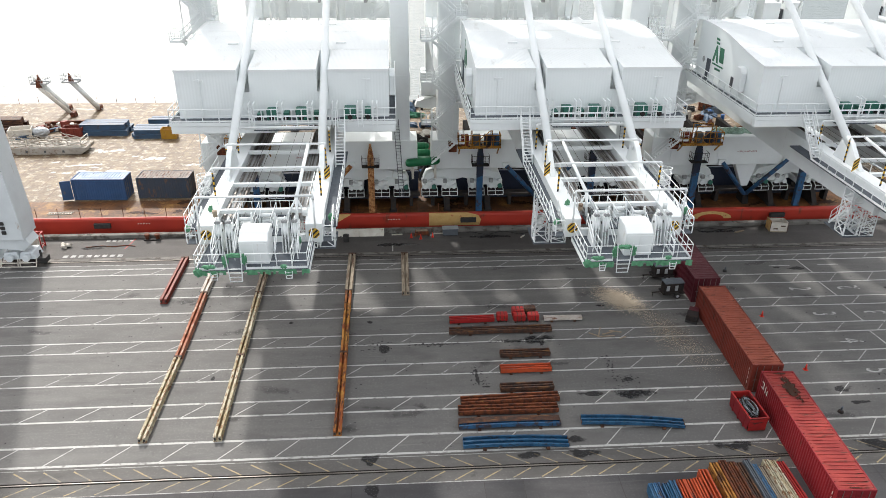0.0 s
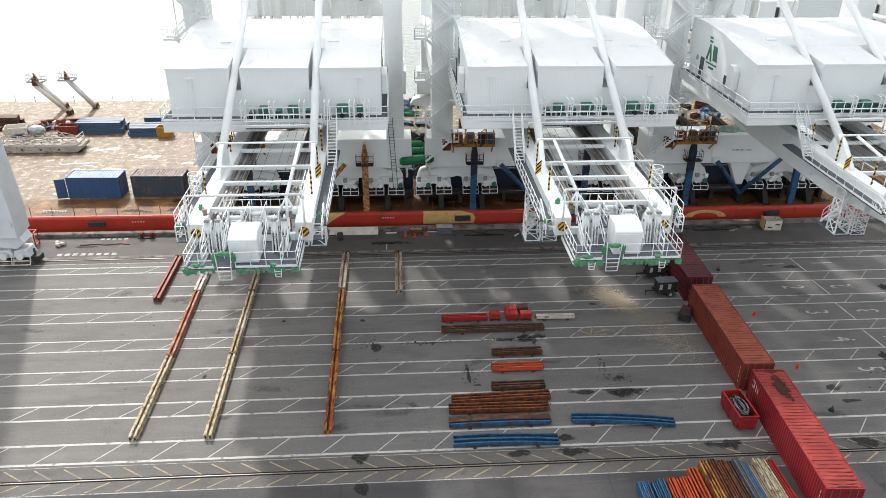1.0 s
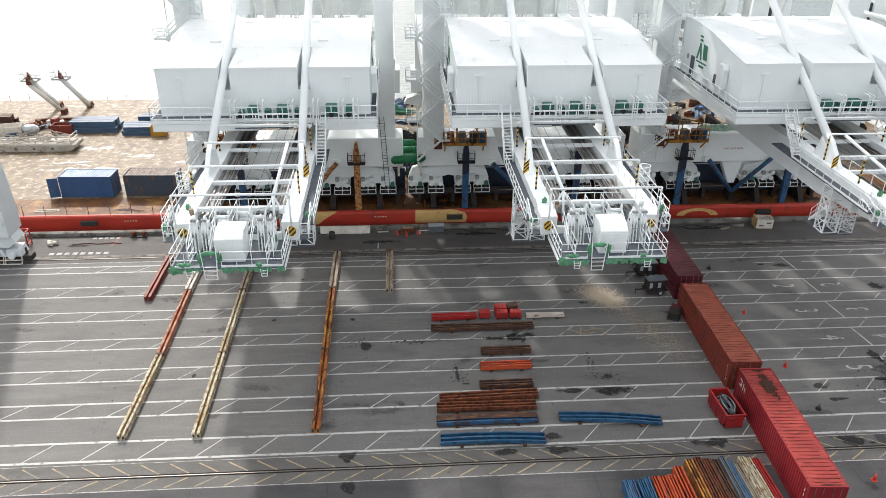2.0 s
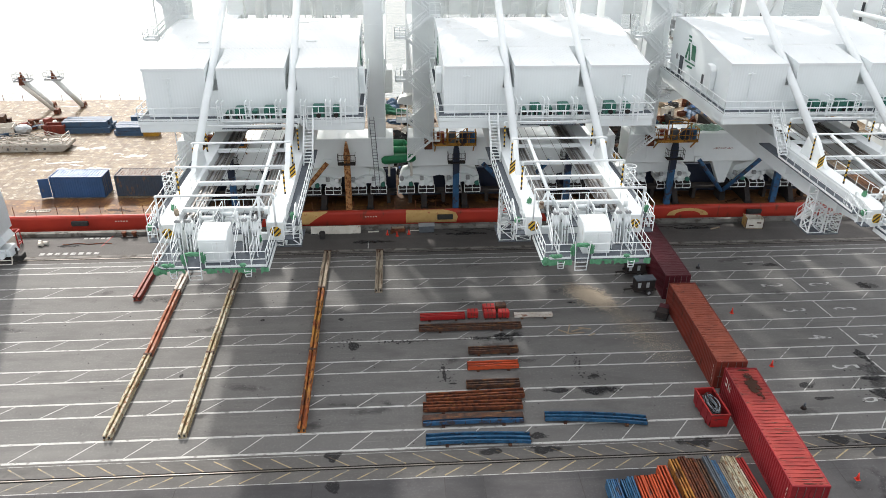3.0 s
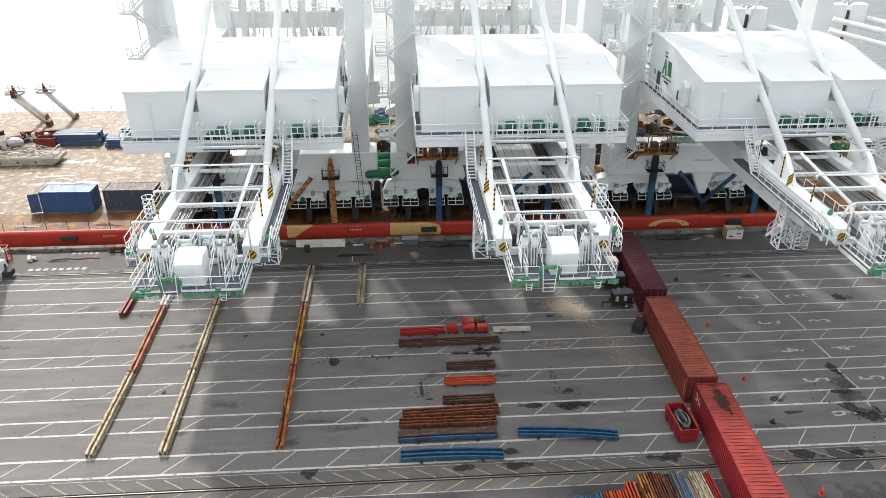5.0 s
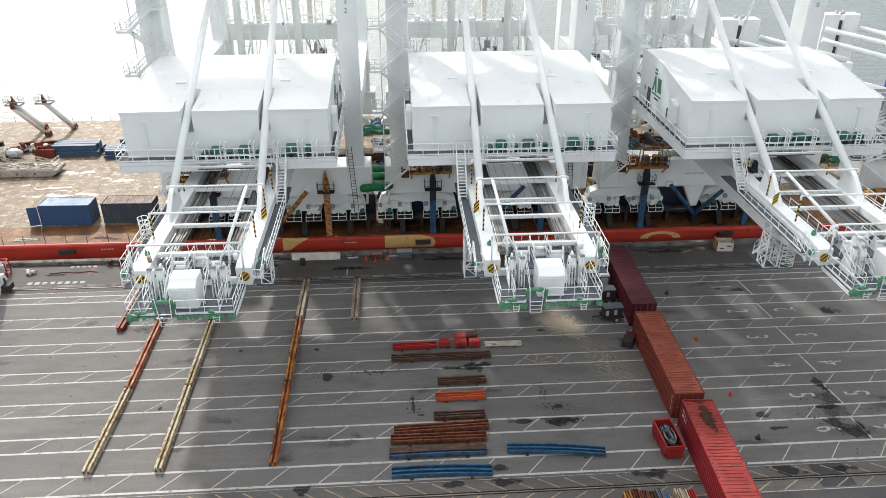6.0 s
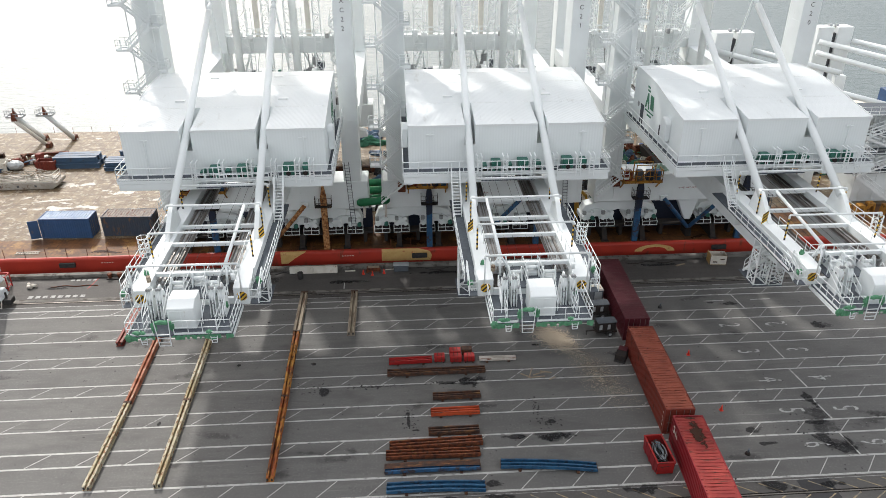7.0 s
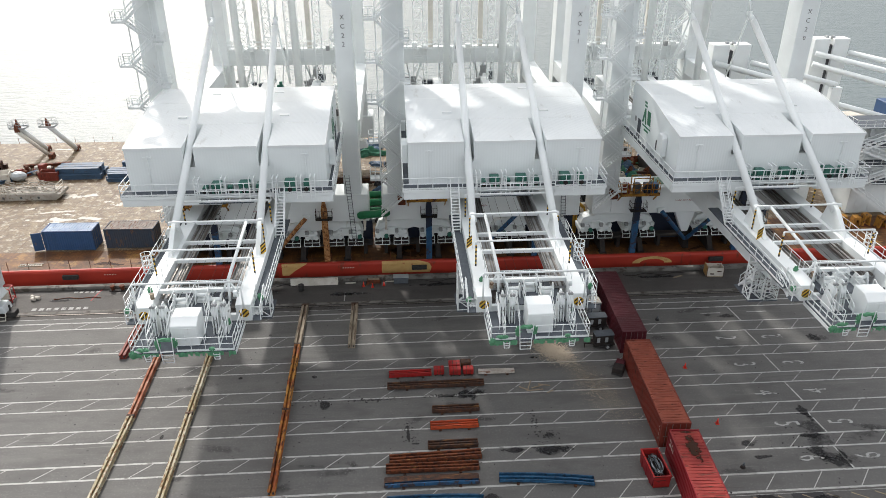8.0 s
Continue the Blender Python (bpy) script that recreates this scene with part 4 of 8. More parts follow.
    for a, b, h in ((-2.2, -1.8, 0.6), (-1.4, -0.55, 0.95), (0.0, 0.45, 0.7), (1.0, 1.95, 0.98), (2.5, 3.1, 0.75), (5.05, 6.0, 1.05), (6.75, 7.25, 0.95)):
        bm = bmesh.new()
        box(bm, a, b, 58.25, 59.2, 17.63, 17.63 + h)
        unit = part("winch_motor", bm, GREEN, house, "green winch motor housing", bevel=0.04)
        bm = bmesh.new()
        tube(bm, ((a + b) / 2, 58.05, 17.95), ((a + b) / 2, 58.3, 17.95), 0.2, 12)
        part("flange", bm, STEEL, unit)
    for x in (-2.55, -0.22, 2.25, 4.3, 6.38, 7.6):
        bm = bmesh.new()
        for k in (-0.2, 0.2):
            tube(bm, (x + k, 57.75, 17.2), (x + k, 57.75, 19.2), 0.055, 5)
            tube(bm, (x + k, 57.75, 19.2), (x + k, 58.6, 19.2), 0.05, 5)
        for k in range(6):
            tube(bm, (x - 0.2, 57.75, 17.5 + 0.28 * k), (x + 0.2, 57.75, 17.5 + 0.28 * k), 0.03, 4)
        part("step_ladder", bm, RAIL, house)
    # stair from the house down to the girder walkway
    bm = bmesh.new()
    stairs(bm, (side * 4.7, 55.2, 14.6), (side * 4.7, 58.1, 17.6), 0.75, (1, 0, 0))
    part("stair", bm, RAIL, top)
    # ladder cage below the girder
    ca, cb = (3.35, 4.45) if side > 0 else (4.0, 5.1)
    bm = bmesh.new()
    lattice(bm, *span(side * ca, side * cb), 48.5, 49.7, 10.7, 14.5, n=4)
    cage = part("lattice_tower", bm, RAIL, top, "white lattice tower hung below the girder")
    bm = bmesh.new()
    lattice(bm, *span(side * (ca - 1.3), side * (ca - 0.2)), 48.4, 49.6, 10.7, 13.3, r=0.03, n=7)
    part("ladder_cage", bm, RAIL, cage)
    bm = bmesh.new()
    box(bm, *span(side * (ca - 1.35), side * (cb + 0.1)), 48.3, 51.2, 10.62, 10.7)
    part("landing", bm, GREY, cage)
    bm = bmesh.new()
    stairs(bm, (side * (ca + 0.55), 51.0, 10.7), (side * (ca + 0.55), 49.0, 12.9), 0.7, (1, 0, 0))
    part("stair", bm, RAIL, cage)
    # end platform
    bm = bmesh.new()
    box(bm, -3.55, 3.55, 39.4, 43.2, 13.3, 13.42)
    box(bm, -2.4, 2.4, 43.2, 46.5, 13.9, 14.0)
    plat = part("end_platform", bm, GREY, top, "grey grating end platform")
    bm = bmesh.new()
    for x in (-3.5, -2.0, 0, 2.0, 3.5):
        box(bm, x - 0.1, x + 0.1, 39.5, 43.3, 13.02, 13.3)
    box(bm, -3.0, 3.0, 43.25, 43.55, 13.1, 13.9)
    part("platform_frame", bm, WHITE, plat)
    plat.location.z = 0.42
    rnd = random.Random(int(c * 10) + 999)
    bm = bmesh.new()
    n = 44
    grid = []
    for k in range(n + 1):
        x = -3.62 + 7.24 * k / n
        if k % 2:
            grid.append([bm.verts.new((x, 39.34 - rnd.uniform(0.0, 0.05), z + rnd.uniform(-0.03, 0.03))) for z in (13.42, 13.28, 13.08 + rnd.uniform(-0.13, 0.08))])
        else:
            grid.append([bm.verts.new((x, 39.36 + rnd.uniform(0.0, 0.03), z)) for z in (13.42, 13.28, 13.06 + rnd.uniform(-0.08, 0.05))])
    for a, b in zip(grid, grid[1:]):
        if -1.65 < a[0].co.x < -0.5 or 2.75 < a[0].co.x < 3.0:
            continue
        for j in range(1 if rnd.random() < 0.22 else 2):
            bm.faces.new((a[j], b[j], b[j + 1], a[j + 1]))
    skirt = part("skirt", bm, TARP, plat, "torn green tarpaulin along the platform edge")
    for p, rx, rz in (((-1.0, 39.48, 14.42), 0.62, 0.15), ((-1.62, 39.47, 14.05), 0.2, 0.42), ((-0.42, 39.47, 14.1), 0.17, 0.36), ((-2.7, 39.5, 13.62), 0.42, 0.14), ((-3.4, 39.42, 13.3), 0.28, 0.3), ((2.0, 39.5, 13.55), 0.22, 0.13), ((-4.75, 43.2, 14.55), 0.2, 0.24), ((4.7, 44.3, 14.7), 0.2, 0.3), ((2.75, 41.9, 14.2), 0.14, 0.28), ((-3.6, 45.3, 15.0), 0.18, 0.3)):
        bm = bmesh.new()
        geo = bmesh.ops.create_icosphere(bm, subdivisions=3, radius=1.0)
        ph = [rnd.uniform(0, 6) for _ in range(4)]
        for v in geo["verts"]:
            q = v.co.copy()
            fold = 1 + 0.22 * math.sin(9 * q.x + ph[0]) * math.cos(6 * q.z + ph[1]) + 0.16 * math.sin(15 * q.x + 8 * q.z + ph[2]) + rnd.uniform(-0.08, 0.08)
            v.co = Vector(p) + Vector((q.x * rx * fold, q.y * 0.14 * fold, q.z * rz * fold))
        part("bunched_tarp", bm, TARP, plat, "bunched green tarpaulin tied to the rail")
    bm = bmesh.new()
    railing(bm, [(-3.5, 43.0, 13.42), (-3.5, 39.45, 13.42), (-1.75, 39.45, 13.42)], step=0.9)
    railing(bm, [(-0.35, 39.45, 13.42), (3.5, 39.45, 13.42), (3.5, 43.0, 13.42)], step=0.9)
    railing(bm, [(-2.45, 39.9, 13.42), (-2.45, 42.4, 13.42)], step=0.8)
    railing(bm, [(2.45, 39.9, 13.42), (2.45, 42.4, 13.42)], step=0.8)
    part("railing", bm, RAIL, plat)
    # landings outside the girder ends, with bent rails
    for u in (-1, 1):
        bm = bmesh.new()
        box(bm, *span(u * 4.19, u * 4.85), 42.9, 43.6, 13.54, 13.60)
        landing = part("side_landing", bm, GREY, plat)
        for a, b in (((4.2, 42.92, 13.6), (4.82, 42.92, 13.6)), ((4.84, 42.95, 13.6), (4.84, 43.6, 13.6)), ((4.84, 43.65, 13.6), (4.84, 45.4, 14.15)), ((4.22, 43.65, 13.6), (4.22, 45.4, 14.15))):
            bm = bmesh.new()
            loop_rail(bm, (u * a[0], a[1], a[2]), (u * b[0], b[1], b[2]), 1.15, 0.033)
            part("bent_rail", bm, RAIL, landing)
        bm = bmesh.new()
        loop_rail(bm, (u * 1.3, 42.9, 14.4), (u * 1.3, 40.7, 13.45), 1.0, 0.033)
        part("bracket_rail", bm, RAIL, plat)
        bm = bmesh.new()
        loop_rail(bm, (u * 2.75, 42.9, 14.4), (u * 2.75, 40.7, 13.45), 1.0, 0.033)
        part("bracket_rail", bm, RAIL, plat)
        bm = bmesh.new()
        box(bm, *span(u * 2.55, u * 3.4), 40.2, 42.9, 13.421, 13.44)
        part("kick_plate", bm, GREY, plat)
    bm = bmesh.new()
    prism(bm, [(40.1, 13.42), (40.1, 15.05), (40.75, 15.45), (42.0, 15.45), (42.0, 13.42)], "x", -0.82, 1.02)
    cab = part("drive_cabinet", bm, WHITE, plat, bevel=0.04)
    bm = bmesh.new()
    box(bm, -0.7, 0.08, 40.07, 40.1, 13.6, 14.9)
    part("door", bm, WHITE, cab)
    bm = bmesh.new()
    box(bm, 0.13, 0.9, 40.07, 40.1, 13.6, 14.9)
    part("door", bm, WHITE, cab)
    # sheave brackets
    for x in (-2.4, -1.72, 1.9, 2.55):
        bm = bmesh.new()
        prism(bm, [(41.5, 13.42), (41.75, 15.4), (42.0, 15.8), (42.35, 15.8), (42.6, 15.4), (42.9, 13.42)], "x", x - 0.05, x + 0.05)
        br = part("sheave_bracket", bm, WHITE, plat, bevel=0.02)
        for k in (-0.19, 0.19):
            bm = bmesh.new()
            prism(bm, [(41.45, 13.42), (41.7, 15.0), (41.9, 15.45), (42.3, 15.45), (42.5, 15.0), (42.8, 13.42)], "x", x + k - 0.03, x + k + 0.03)
            part("cheek_plate", bm, WHITE, br)
            bm = bmesh.new()
            tube(bm, (x + k * 0.5, 41.95, 15.62), (x + k * 0.5, 41.75, 15.62), 0.1, 10)
            part("pin", bm, OFFGREY, br)
        bm = bmesh.new()
        tube(bm, (x - 0.15, 42.1, 14.95), (x + 0.15, 42.1, 14.95), 0.42, 16)
        part("sheave", bm, RAIL, br)
        bm = bmesh.new()
        tube(bm, (x - 0.24, 42.1, 14.95), (x + 0.24, 42.1, 14.95), 0.1, 10)
        part("axle", bm, INK, br)
        for z in (14.0, 14.5):
            bm = bmesh.new()
            box(bm, x - 0.16, x + 0.16, 41.62, 42.6, z - 0.04, z + 0.04)
            part("spacer", bm, OFFGREY, br)
    for x, y in ((-1.2, 44.6), (0.2, 45.2), (1.35, 44.5)):
        bm = bmesh.new()
        box(bm, x - 0.35, x + 0.35, y - 0.3, y + 0.3, 14.0, 14.25)
        tube(bm, (x - 0.5, y, 14.55), (x + 0.5, y, 14.55), 0.15, 12)
        prism(bm, [(y - 0.5, 14.0), (y + 0.5, 14.0), (y + 0.1, 15.0), (y - 0.1, 15.0)], "x", x - 0.5, x - 0.42)
        prism(bm, [(y - 0.5, 14.0), (y + 0.5, 14.0), (y + 0.1, 15.0), (y - 0.1, 15.0)], "x", x + 0.42, x + 0.5)
        part("winch", bm, WHITE, plat)
    bm = bmesh.new()
    railing(bm, [(-2.3, 46.4, 14.0), (2.3, 46.4, 14.0)], step=0.7)
    for x in (-1.75, -0.45, 0.75):
        railing(bm, [(x, 43.4, 14.0), (x, 46.2, 14.0)], step=0.9)
    part("winch_guard", bm, RAIL, plat)
    for x, w in ((-1.05, 0.5), (-2.4, 0.22), (2.3, 0.22)):
        z, zt = (12.6, 14.75) if w > 0.4 else (12.75, 13.3)
        bm = bmesh.new()
        tube(bm, (x - w * 0.75, 39.34, z), (x - w, 39.34, zt), 0.035, 5)
        step0 = part("hanging_step", bm, RAIL, plat)
        bm = bmesh.new()
        tube(bm, (x + w * 0.75, 39.34, z), (x + w, 39.34, zt), 0.035, 5)
        part("stile", bm, RAIL, step0)
        for k in range(4 if w > 0.4 else 3):
            bm = bmesh.new()
            zz = z + 0.02 + (0.3 if w > 0.4 else 0.2) * k
            ww = w * (0.75 + 0.25 * (zz - z) / (zt - z))
            bar(bm, (x - ww, 39.34, zz), (x + ww, 39.34, zz), 0.07, 0.025)
            part("rung", bm, RAIL, step0)
    for u in (-1, 1):
        bm = bmesh.new()
        tube(bm, (u * 3.0, 43.9, 15.1), (u * 3.0, 43.9, 15.55), 0.16, 10)
        part("lamp", bm, PALEBEAM if u < 0 else WHITE, plat)
    # zigzag stair tower outside the left leg
    bm = bmesh.new()
    z, k = 7.7, 0
    tower = None
    while z < 44:
        xa, xb = (-9.3, -11.8) if k % 2 else (-11.8, -9.3)
        y = 74.3 + 0.45 * (k % 2)
        stairs(bm, (xa, y, z), (xb, y, z + 2.2), 0.7, (0, 1, 0), 0.036)
        z += 2.2
        k += 1
    tower = part("stair_tower", bm, RAIL, top, "white zigzag stair tower")
    z, k = 7.7, 0
    while z < 44:
        xb = -11.8 if k % 2 else -9.3
        bm = bmesh.new()
        d = -1.1 if k % 2 else 1.1
        box(bm, *span(xb, xb + d), 74.0, 75.4, z + 2.15, z + 2.22)
        part("landing", bm, RAIL, tower)
        bm = bmesh.new()
        railing(bm, [(xb, 74.02, z + 2.22), (xb + d, 74.02, z + 2.22), (xb + d, 75.35, z + 2.22), (xb, 75.35, z + 2.22)], step=0.55, r=0.036)
        part("railing", bm, RAIL, tower)
        z += 2.2
        k += 1
    bm = bmesh.new()
    z, k = 9.95, 0
    while z < 44:
        xa, xb = (6.0, 8.4) if k % 2 else (8.4, 6.0)
        stairs(bm, (xa, 104.2 + 0.4 * (k % 2), z), (xb, 104.2 + 0.4 * (k % 2), z + 2.4), 0.7, (0, 1, 0), 0.036)
        z += 2.4
        k += 1
    part("seaward_stair", bm, RAIL, top, "white zigzag stair on the seaward leg")
    bm = bmesh.new()
    for x in (-11.7, -9.4):
        bar(bm, (x, 75.2, 7.0), (x, 75.2, 44), 0.12, 0.12)
    part("tower_post", bm, RAIL, tower)
    # lashing: blue posts, V brace, skid beams under the bogies
    for u in (-6.3, 6.5):
        bm = bmesh.new()
        prism(bm, [(u - 0.34, floor), (u + 0.34, floor), (u + 0.34, 8.2), (u + 0.1, 9.6), (u - 0.1, 9.6), (u - 0.34, 8.2)], "y", 74.75, 75.25)
        rusty = side > 0 and u > 0
        post = part("lashing_post", bm, POSTRUST if rusty else BLUESTEEL, top, "rusted steel lashing post" if rusty else "blue steel lashing post with dark head")
        if not rusty:
            bm = bmesh.new()
            prism(bm, [(u - 0.36, 5.6), (u + 0.36, 5.9), (u + 0.36, 8.22), (u + 0.11, 9.63), (u - 0.11, 9.63), (u - 0.36, 8.22)], "y", 74.72, 75.26)
            part("post_head", bm, NAVY, post)
        rail_parts("basket_rail", STEEL, post, [(u - 0.95, 75.2, 7.2), (u - 0.95, 74.3, 7.2), (u + 0.95, 74.3, 7.2), (u + 0.95, 75.2, 7.2)], r=0.025, step=0.5)
        bm = bmesh.new()
        box(bm, u - 0.95, u + 0.95, 74.3, 75.2, 7.12, 7.2)
        part("basket_floor", bm, STEEL, post)
    for u, z in ((-3.3, 6.9), (4.3, 7.2)):
        if side > 0 and u < 0:
            continue
        bm = bmesh.new()
        tube(bm, (u, 74.9, z), (0.7 - 0.1 * (u < 0), 76.1, floor + 1.05), 0.25, 12)
        pale = side > 0
        brace = part("lashing_brace", bm, POSTRUST if pale else BLUESTEEL, top, "rusted diagonal sea-fastening brace" if pale else "blue diagonal sea-fastening brace")
        bm = bmesh.new()
        box(bm, u - 0.45, u + 0.45, 74.95, 75.28, z - 0.3, z + 0.35)
        part("brace_lug", bm, WHITE, brace, bevel=0.03)
        bm = bmesh.new()
        prism(bm, [(75.6, floor - 0.03), (76.7, floor - 0.03), (76.5, floor + 1.1), (75.9, floor + 1.1)], "x", 0.7 - 0.35 - 0.01 * (u < 0), 0.7 + 0.35 - 0.01 * (u < 0))
        part("brace_foot", bm, STEEL, brace, bevel=0.03)
    for u in (-9.9, -5.2, 3.6, 8.9):
        bm = bmesh.new()
        prism(bm, [(75.0, floor - 0.06), (75.1, floor + 0.35), (76.0, 2.98), (104.5, 2.98), (104.5, floor - 0.06)], "x", u - 0.3, u + 0.3)
        box(bm, u - 0.45, u + 0.45, 74.8, 75.6, floor - 0.05, floor + 0.1)
        part("skid_beam", bm, STEEL, top, "black skid beam under the bogies")
    bm = bmesh.new()
    box(bm, -12.9, 12.0, 76.4, 77.6, 2.75, 2.985)
    rail_beam = part("rail_beam", bm, STEEL, top)
    # real girder above z 3; below that, added dark in place of deck shade
    bm = bmesh.new()
    box(bm, -12.4, 11.9, 78.75, 79.15, floor - 0.04, 4.9)
    part("tie_girder", bm, NAVY, rail_beam, "dark navy tie girder, drawn down to the deck for the shade behind the bogies", bevel=0.03)
    for y in (86.5, 93.0, 99.0):
        bm = bmesh.new()
        box(bm, -11.5, 11.3, y - 0.25, y + 0.25, floor - 0.05, floor + 1.0)
        part("cross_beam", bm, STEEL if y < 90 else DARKBEAM, rail_beam, bevel=0.03)
    for u in (-11.5, -7.6, -2.5, 0.6, 6.2, 11.0):
        bm = bmesh.new()
        box(bm, u - 0.2, u + 0.2, 76.5, 77.5, floor - 0.1, 2.75)
        part("rail_chair", bm, STEEL, rail_beam)
    # yellow work platform at the sill
    bm = bmesh.new()
    box(bm, -8.9, -4.2, 73.9, 75.25, 9.35, 9.5)
    for x in (-8.7, -4.4):
        bar(bm, (x, 75.3, 8.3), (x, 74.1, 9.4), 0.12, 0.12)
    wp = part("work_platform", bm, SOILED_YELLOW, top, "soiled yellow work platform hung on the sill")
    bm = bmesh.new()
    railing(bm, [(-8.85, 75.2, 9.5), (-8.85, 73.95, 9.5), (-4.25, 73.95, 9.5), (-4.25, 75.2, 9.5)], h=1.35, step=0.75, r=0.045)
    part("railing", bm, SOILED_YELLOW, wp)
    bm = bmesh.new()
    for x in (-7.4, -5.2):
        for y in (74.05, 75.1):
            bar(bm, (x, y, 9.5), (x, y, 11.6), 0.09, 0.09)
    for y in (74.05, 75.1):
        bar(bm, (-7.4, y, 11.55), (-5.2, y, 11.55), 0.09, 0.09)
    bar(bm, (-7.4, 74.0, 9.6), (-5.2, 74.0, 11.5), 0.07, 0.07)
    part("hoop_frame", bm, SOILED_YELLOW, wp)
    for x, mt in ((-8.1, BROWNRED), (-6.8, GREY), (-5.6, NAVY), (-4.75, BLUESTEEL)):
        bm = bmesh.new()
        box(bm, x - 0.4, x + 0.4, 74.3, 75.1, 9.5, 10.7)
        part("winch_unit", bm, mt, wp, bevel=0.08)
    bm = bmesh.new()
    box(bm, -9.9, -9.0, 74.4, 75.2, 8.8, 9.9)
    part("junction_box", bm, RUSTY, wp, bevel=0.05)
    # access ladder by the right leg
    bm = bmesh.new()
    for k in (-0.25, 0.25):
        tube(bm, (9.9 + k, 75.0, 3.4), (9.4 + k, 75.1, 12.4), 0.035, 5)
    for k in range(24):
        q = k / 24
        x = 9.9 - 0.5 * q
        tube(bm, (x - 0.3, 75.0, 3.6 + 8.8 * q), (x + 0.3, 75.0, 3.6 + 8.8 * q), 0.022, 4)
    part("access_ladder", bm, GREY, top)
    return top


CRANES = [crane(c, s, n) for c, s, n in ((-14.85, 1, "XC22"), (10.15, -1, "XC21"), (35.1, -1, "XC20"))]


# ---- containers ----
def container(name, length, height, mat, label, at, turn, roof=None, rib=0.065):
    """A freight container with corrugated walls; at is the middle of its floor, its doors face -y."""
    w, hl = 2.44, length / 2
    ob = thing(name, label, "container", at, turn)
    z0 = 0.0
    for sx in (-1, 1):
        bm = bmesh.new()
        x = sx * (w / 2 - 0.02)
        n = int(length / 0.28)
        pts = []
        for k in range(n):
            y = -hl + 0.15 + (length - 0.3) * k / n
            s = (length - 0.3) / n
            pts += [(x, y), (x, y + s * 0.3), (x - sx * 0.026, y + s * 0.5), (x - sx * 0.026, y + s * 0.8)]
        pts.append((x, hl - 0.15))
        lo = [bm.verts.new((px, py, z0 + 0.15)) for px, py in pts]
        hi = [bm.verts.new((px, py, height - 0.10)) for px, py in pts]
        for k in range(len(pts) - 1):
            bm.faces.new((lo[k], lo[k + 1], hi[k + 1], hi[k]))
        part("side_wall", bm, mat, ob)
    bm = bmesh.new()
    n = int(length / 0.34)
    pts = []
    for k in range(n):
        s = (length - 0.3) / n
        y = -hl + 0.15 + s * k
        pts += [(y, height - 0.03), (y + s * 0.55, height - 0.03), (y + s * 0.64, height - 0.03 - rib), (y + s * 0.91, height - 0.03 - rib)]
    pts.append((hl - 0.15, height - 0.03))
    # dented by loads: every rib runs out unevenly towards the sides
    dent = random.Random(int(at[1] * 10))
    low = height - 0.03 - rib
    cols = (-1.0, -0.93, -0.8, -0.4, 0.1, 0.5, 0.84, 0.94, 1.0)
    fill = [[dent.choice((0.0, 0.3, 1.0)) if 0 < abs(abs(c) - 0.87) < 0.075 else 0.0 if abs(c) > 0.98 else dent.uniform(0.5, 1.25) for c in cols] for _ in range(n + 1)]
    grid = []
    for k, (y, z) in enumerate(pts):
        row = []
        for j, c in enumerate(cols):
            deep = fill[k // 4][j] if z <= low + 1e-6 else 0.0
            row.append(bm.verts.new((c * (w / 2 - 0.05), y + (dent.uniform(-0.012, 0.012) if 0 < k < len(pts) - 1 else 0), height - 0.03 - rib * deep - (dent.uniform(0, 0.012) if 0 < j < 8 else 0))))
        grid.append(row)
    for ra, rb in zip(grid, grid[1:]):
        for j in range(len(cols) - 1):
            bm.faces.new((ra[j], ra[j + 1], rb[j + 1], rb[j]))
    bmesh.ops.recalc_face_normals(bm, faces=bm.faces)
    part("roof_panel", bm, roof or mat, ob)
    bm = bmesh.new()
    for sx in (-1, 1):
        x = sx * w / 2
        for z in (0.08, height - 0.06):
            box(bm, min(x, x - sx * 0.07), max(x, x - sx * 0.07), -hl, hl, z - 0.07, z + 0.06)
        for y in (-hl, hl - 0.14):
            box(bm, min(x, x - sx * 0.12), max(x, x - sx * 0.12), y, y + 0.14, 0, height)
    for y in (-hl, hl - 0.1):
        for z in (0.06, height - 0.07):
            box(bm, -w / 2 + 0.12, w / 2 - 0.12, y, y + 0.1, z - 0.06, z + 0.065)
    part("frame", bm, mat, ob)
    bm = bmesh.new()
    box(bm, -w / 2 + 0.05, w / 2 - 0.05, hl - 0.08, hl - 0.04, 0.1, height - 0.1)
    part("end_wall", bm, mat, ob)
    for k in (-1, 1):
        bm = bmesh.new()
        box(bm, min(0.01 * k, 1.10 * k), max(0.01 * k, 1.10 * k), -hl + 0.03, -hl + 0.07, 0.14, height - 0.14)
        for z in (0.5, 1.0, 1.5, 2.0):
            box(bm, min(0.08 * k, 1.04 * k), max(0.08 * k, 1.04 * k), -hl + 0.015, -hl + 0.03, z - 0.12, z + 0.12)
        door = part("door", bm, mat, ob)
        for x in (0.32, 0.82):
            bm = bmesh.new()
            tube(bm, (x * k, -hl - 0.01, 0.1), (x * k, -hl - 0.01, height - 0.1), 0.022, 6)
            box(bm, x * k - 0.16, x * k + 0.16, -hl - 0.03, -hl - 0.01, 1.15, 1.2)
            part("lock_rod", bm, RAILSTEEL, door)
    bm = bmesh.new()
    box(bm, 0, 0.17, 0, 0.17, 0, 0.115)
    casting = mesh("corner_casting", bm, mat, 0.01)
    for x in (-w / 2 - 0.003, w / 2 - 0.167):
        for y in (-hl - 0.005, hl - 0.165):
            for z in (0.0, height - 0.11):
                o = new("corner_casting", casting)
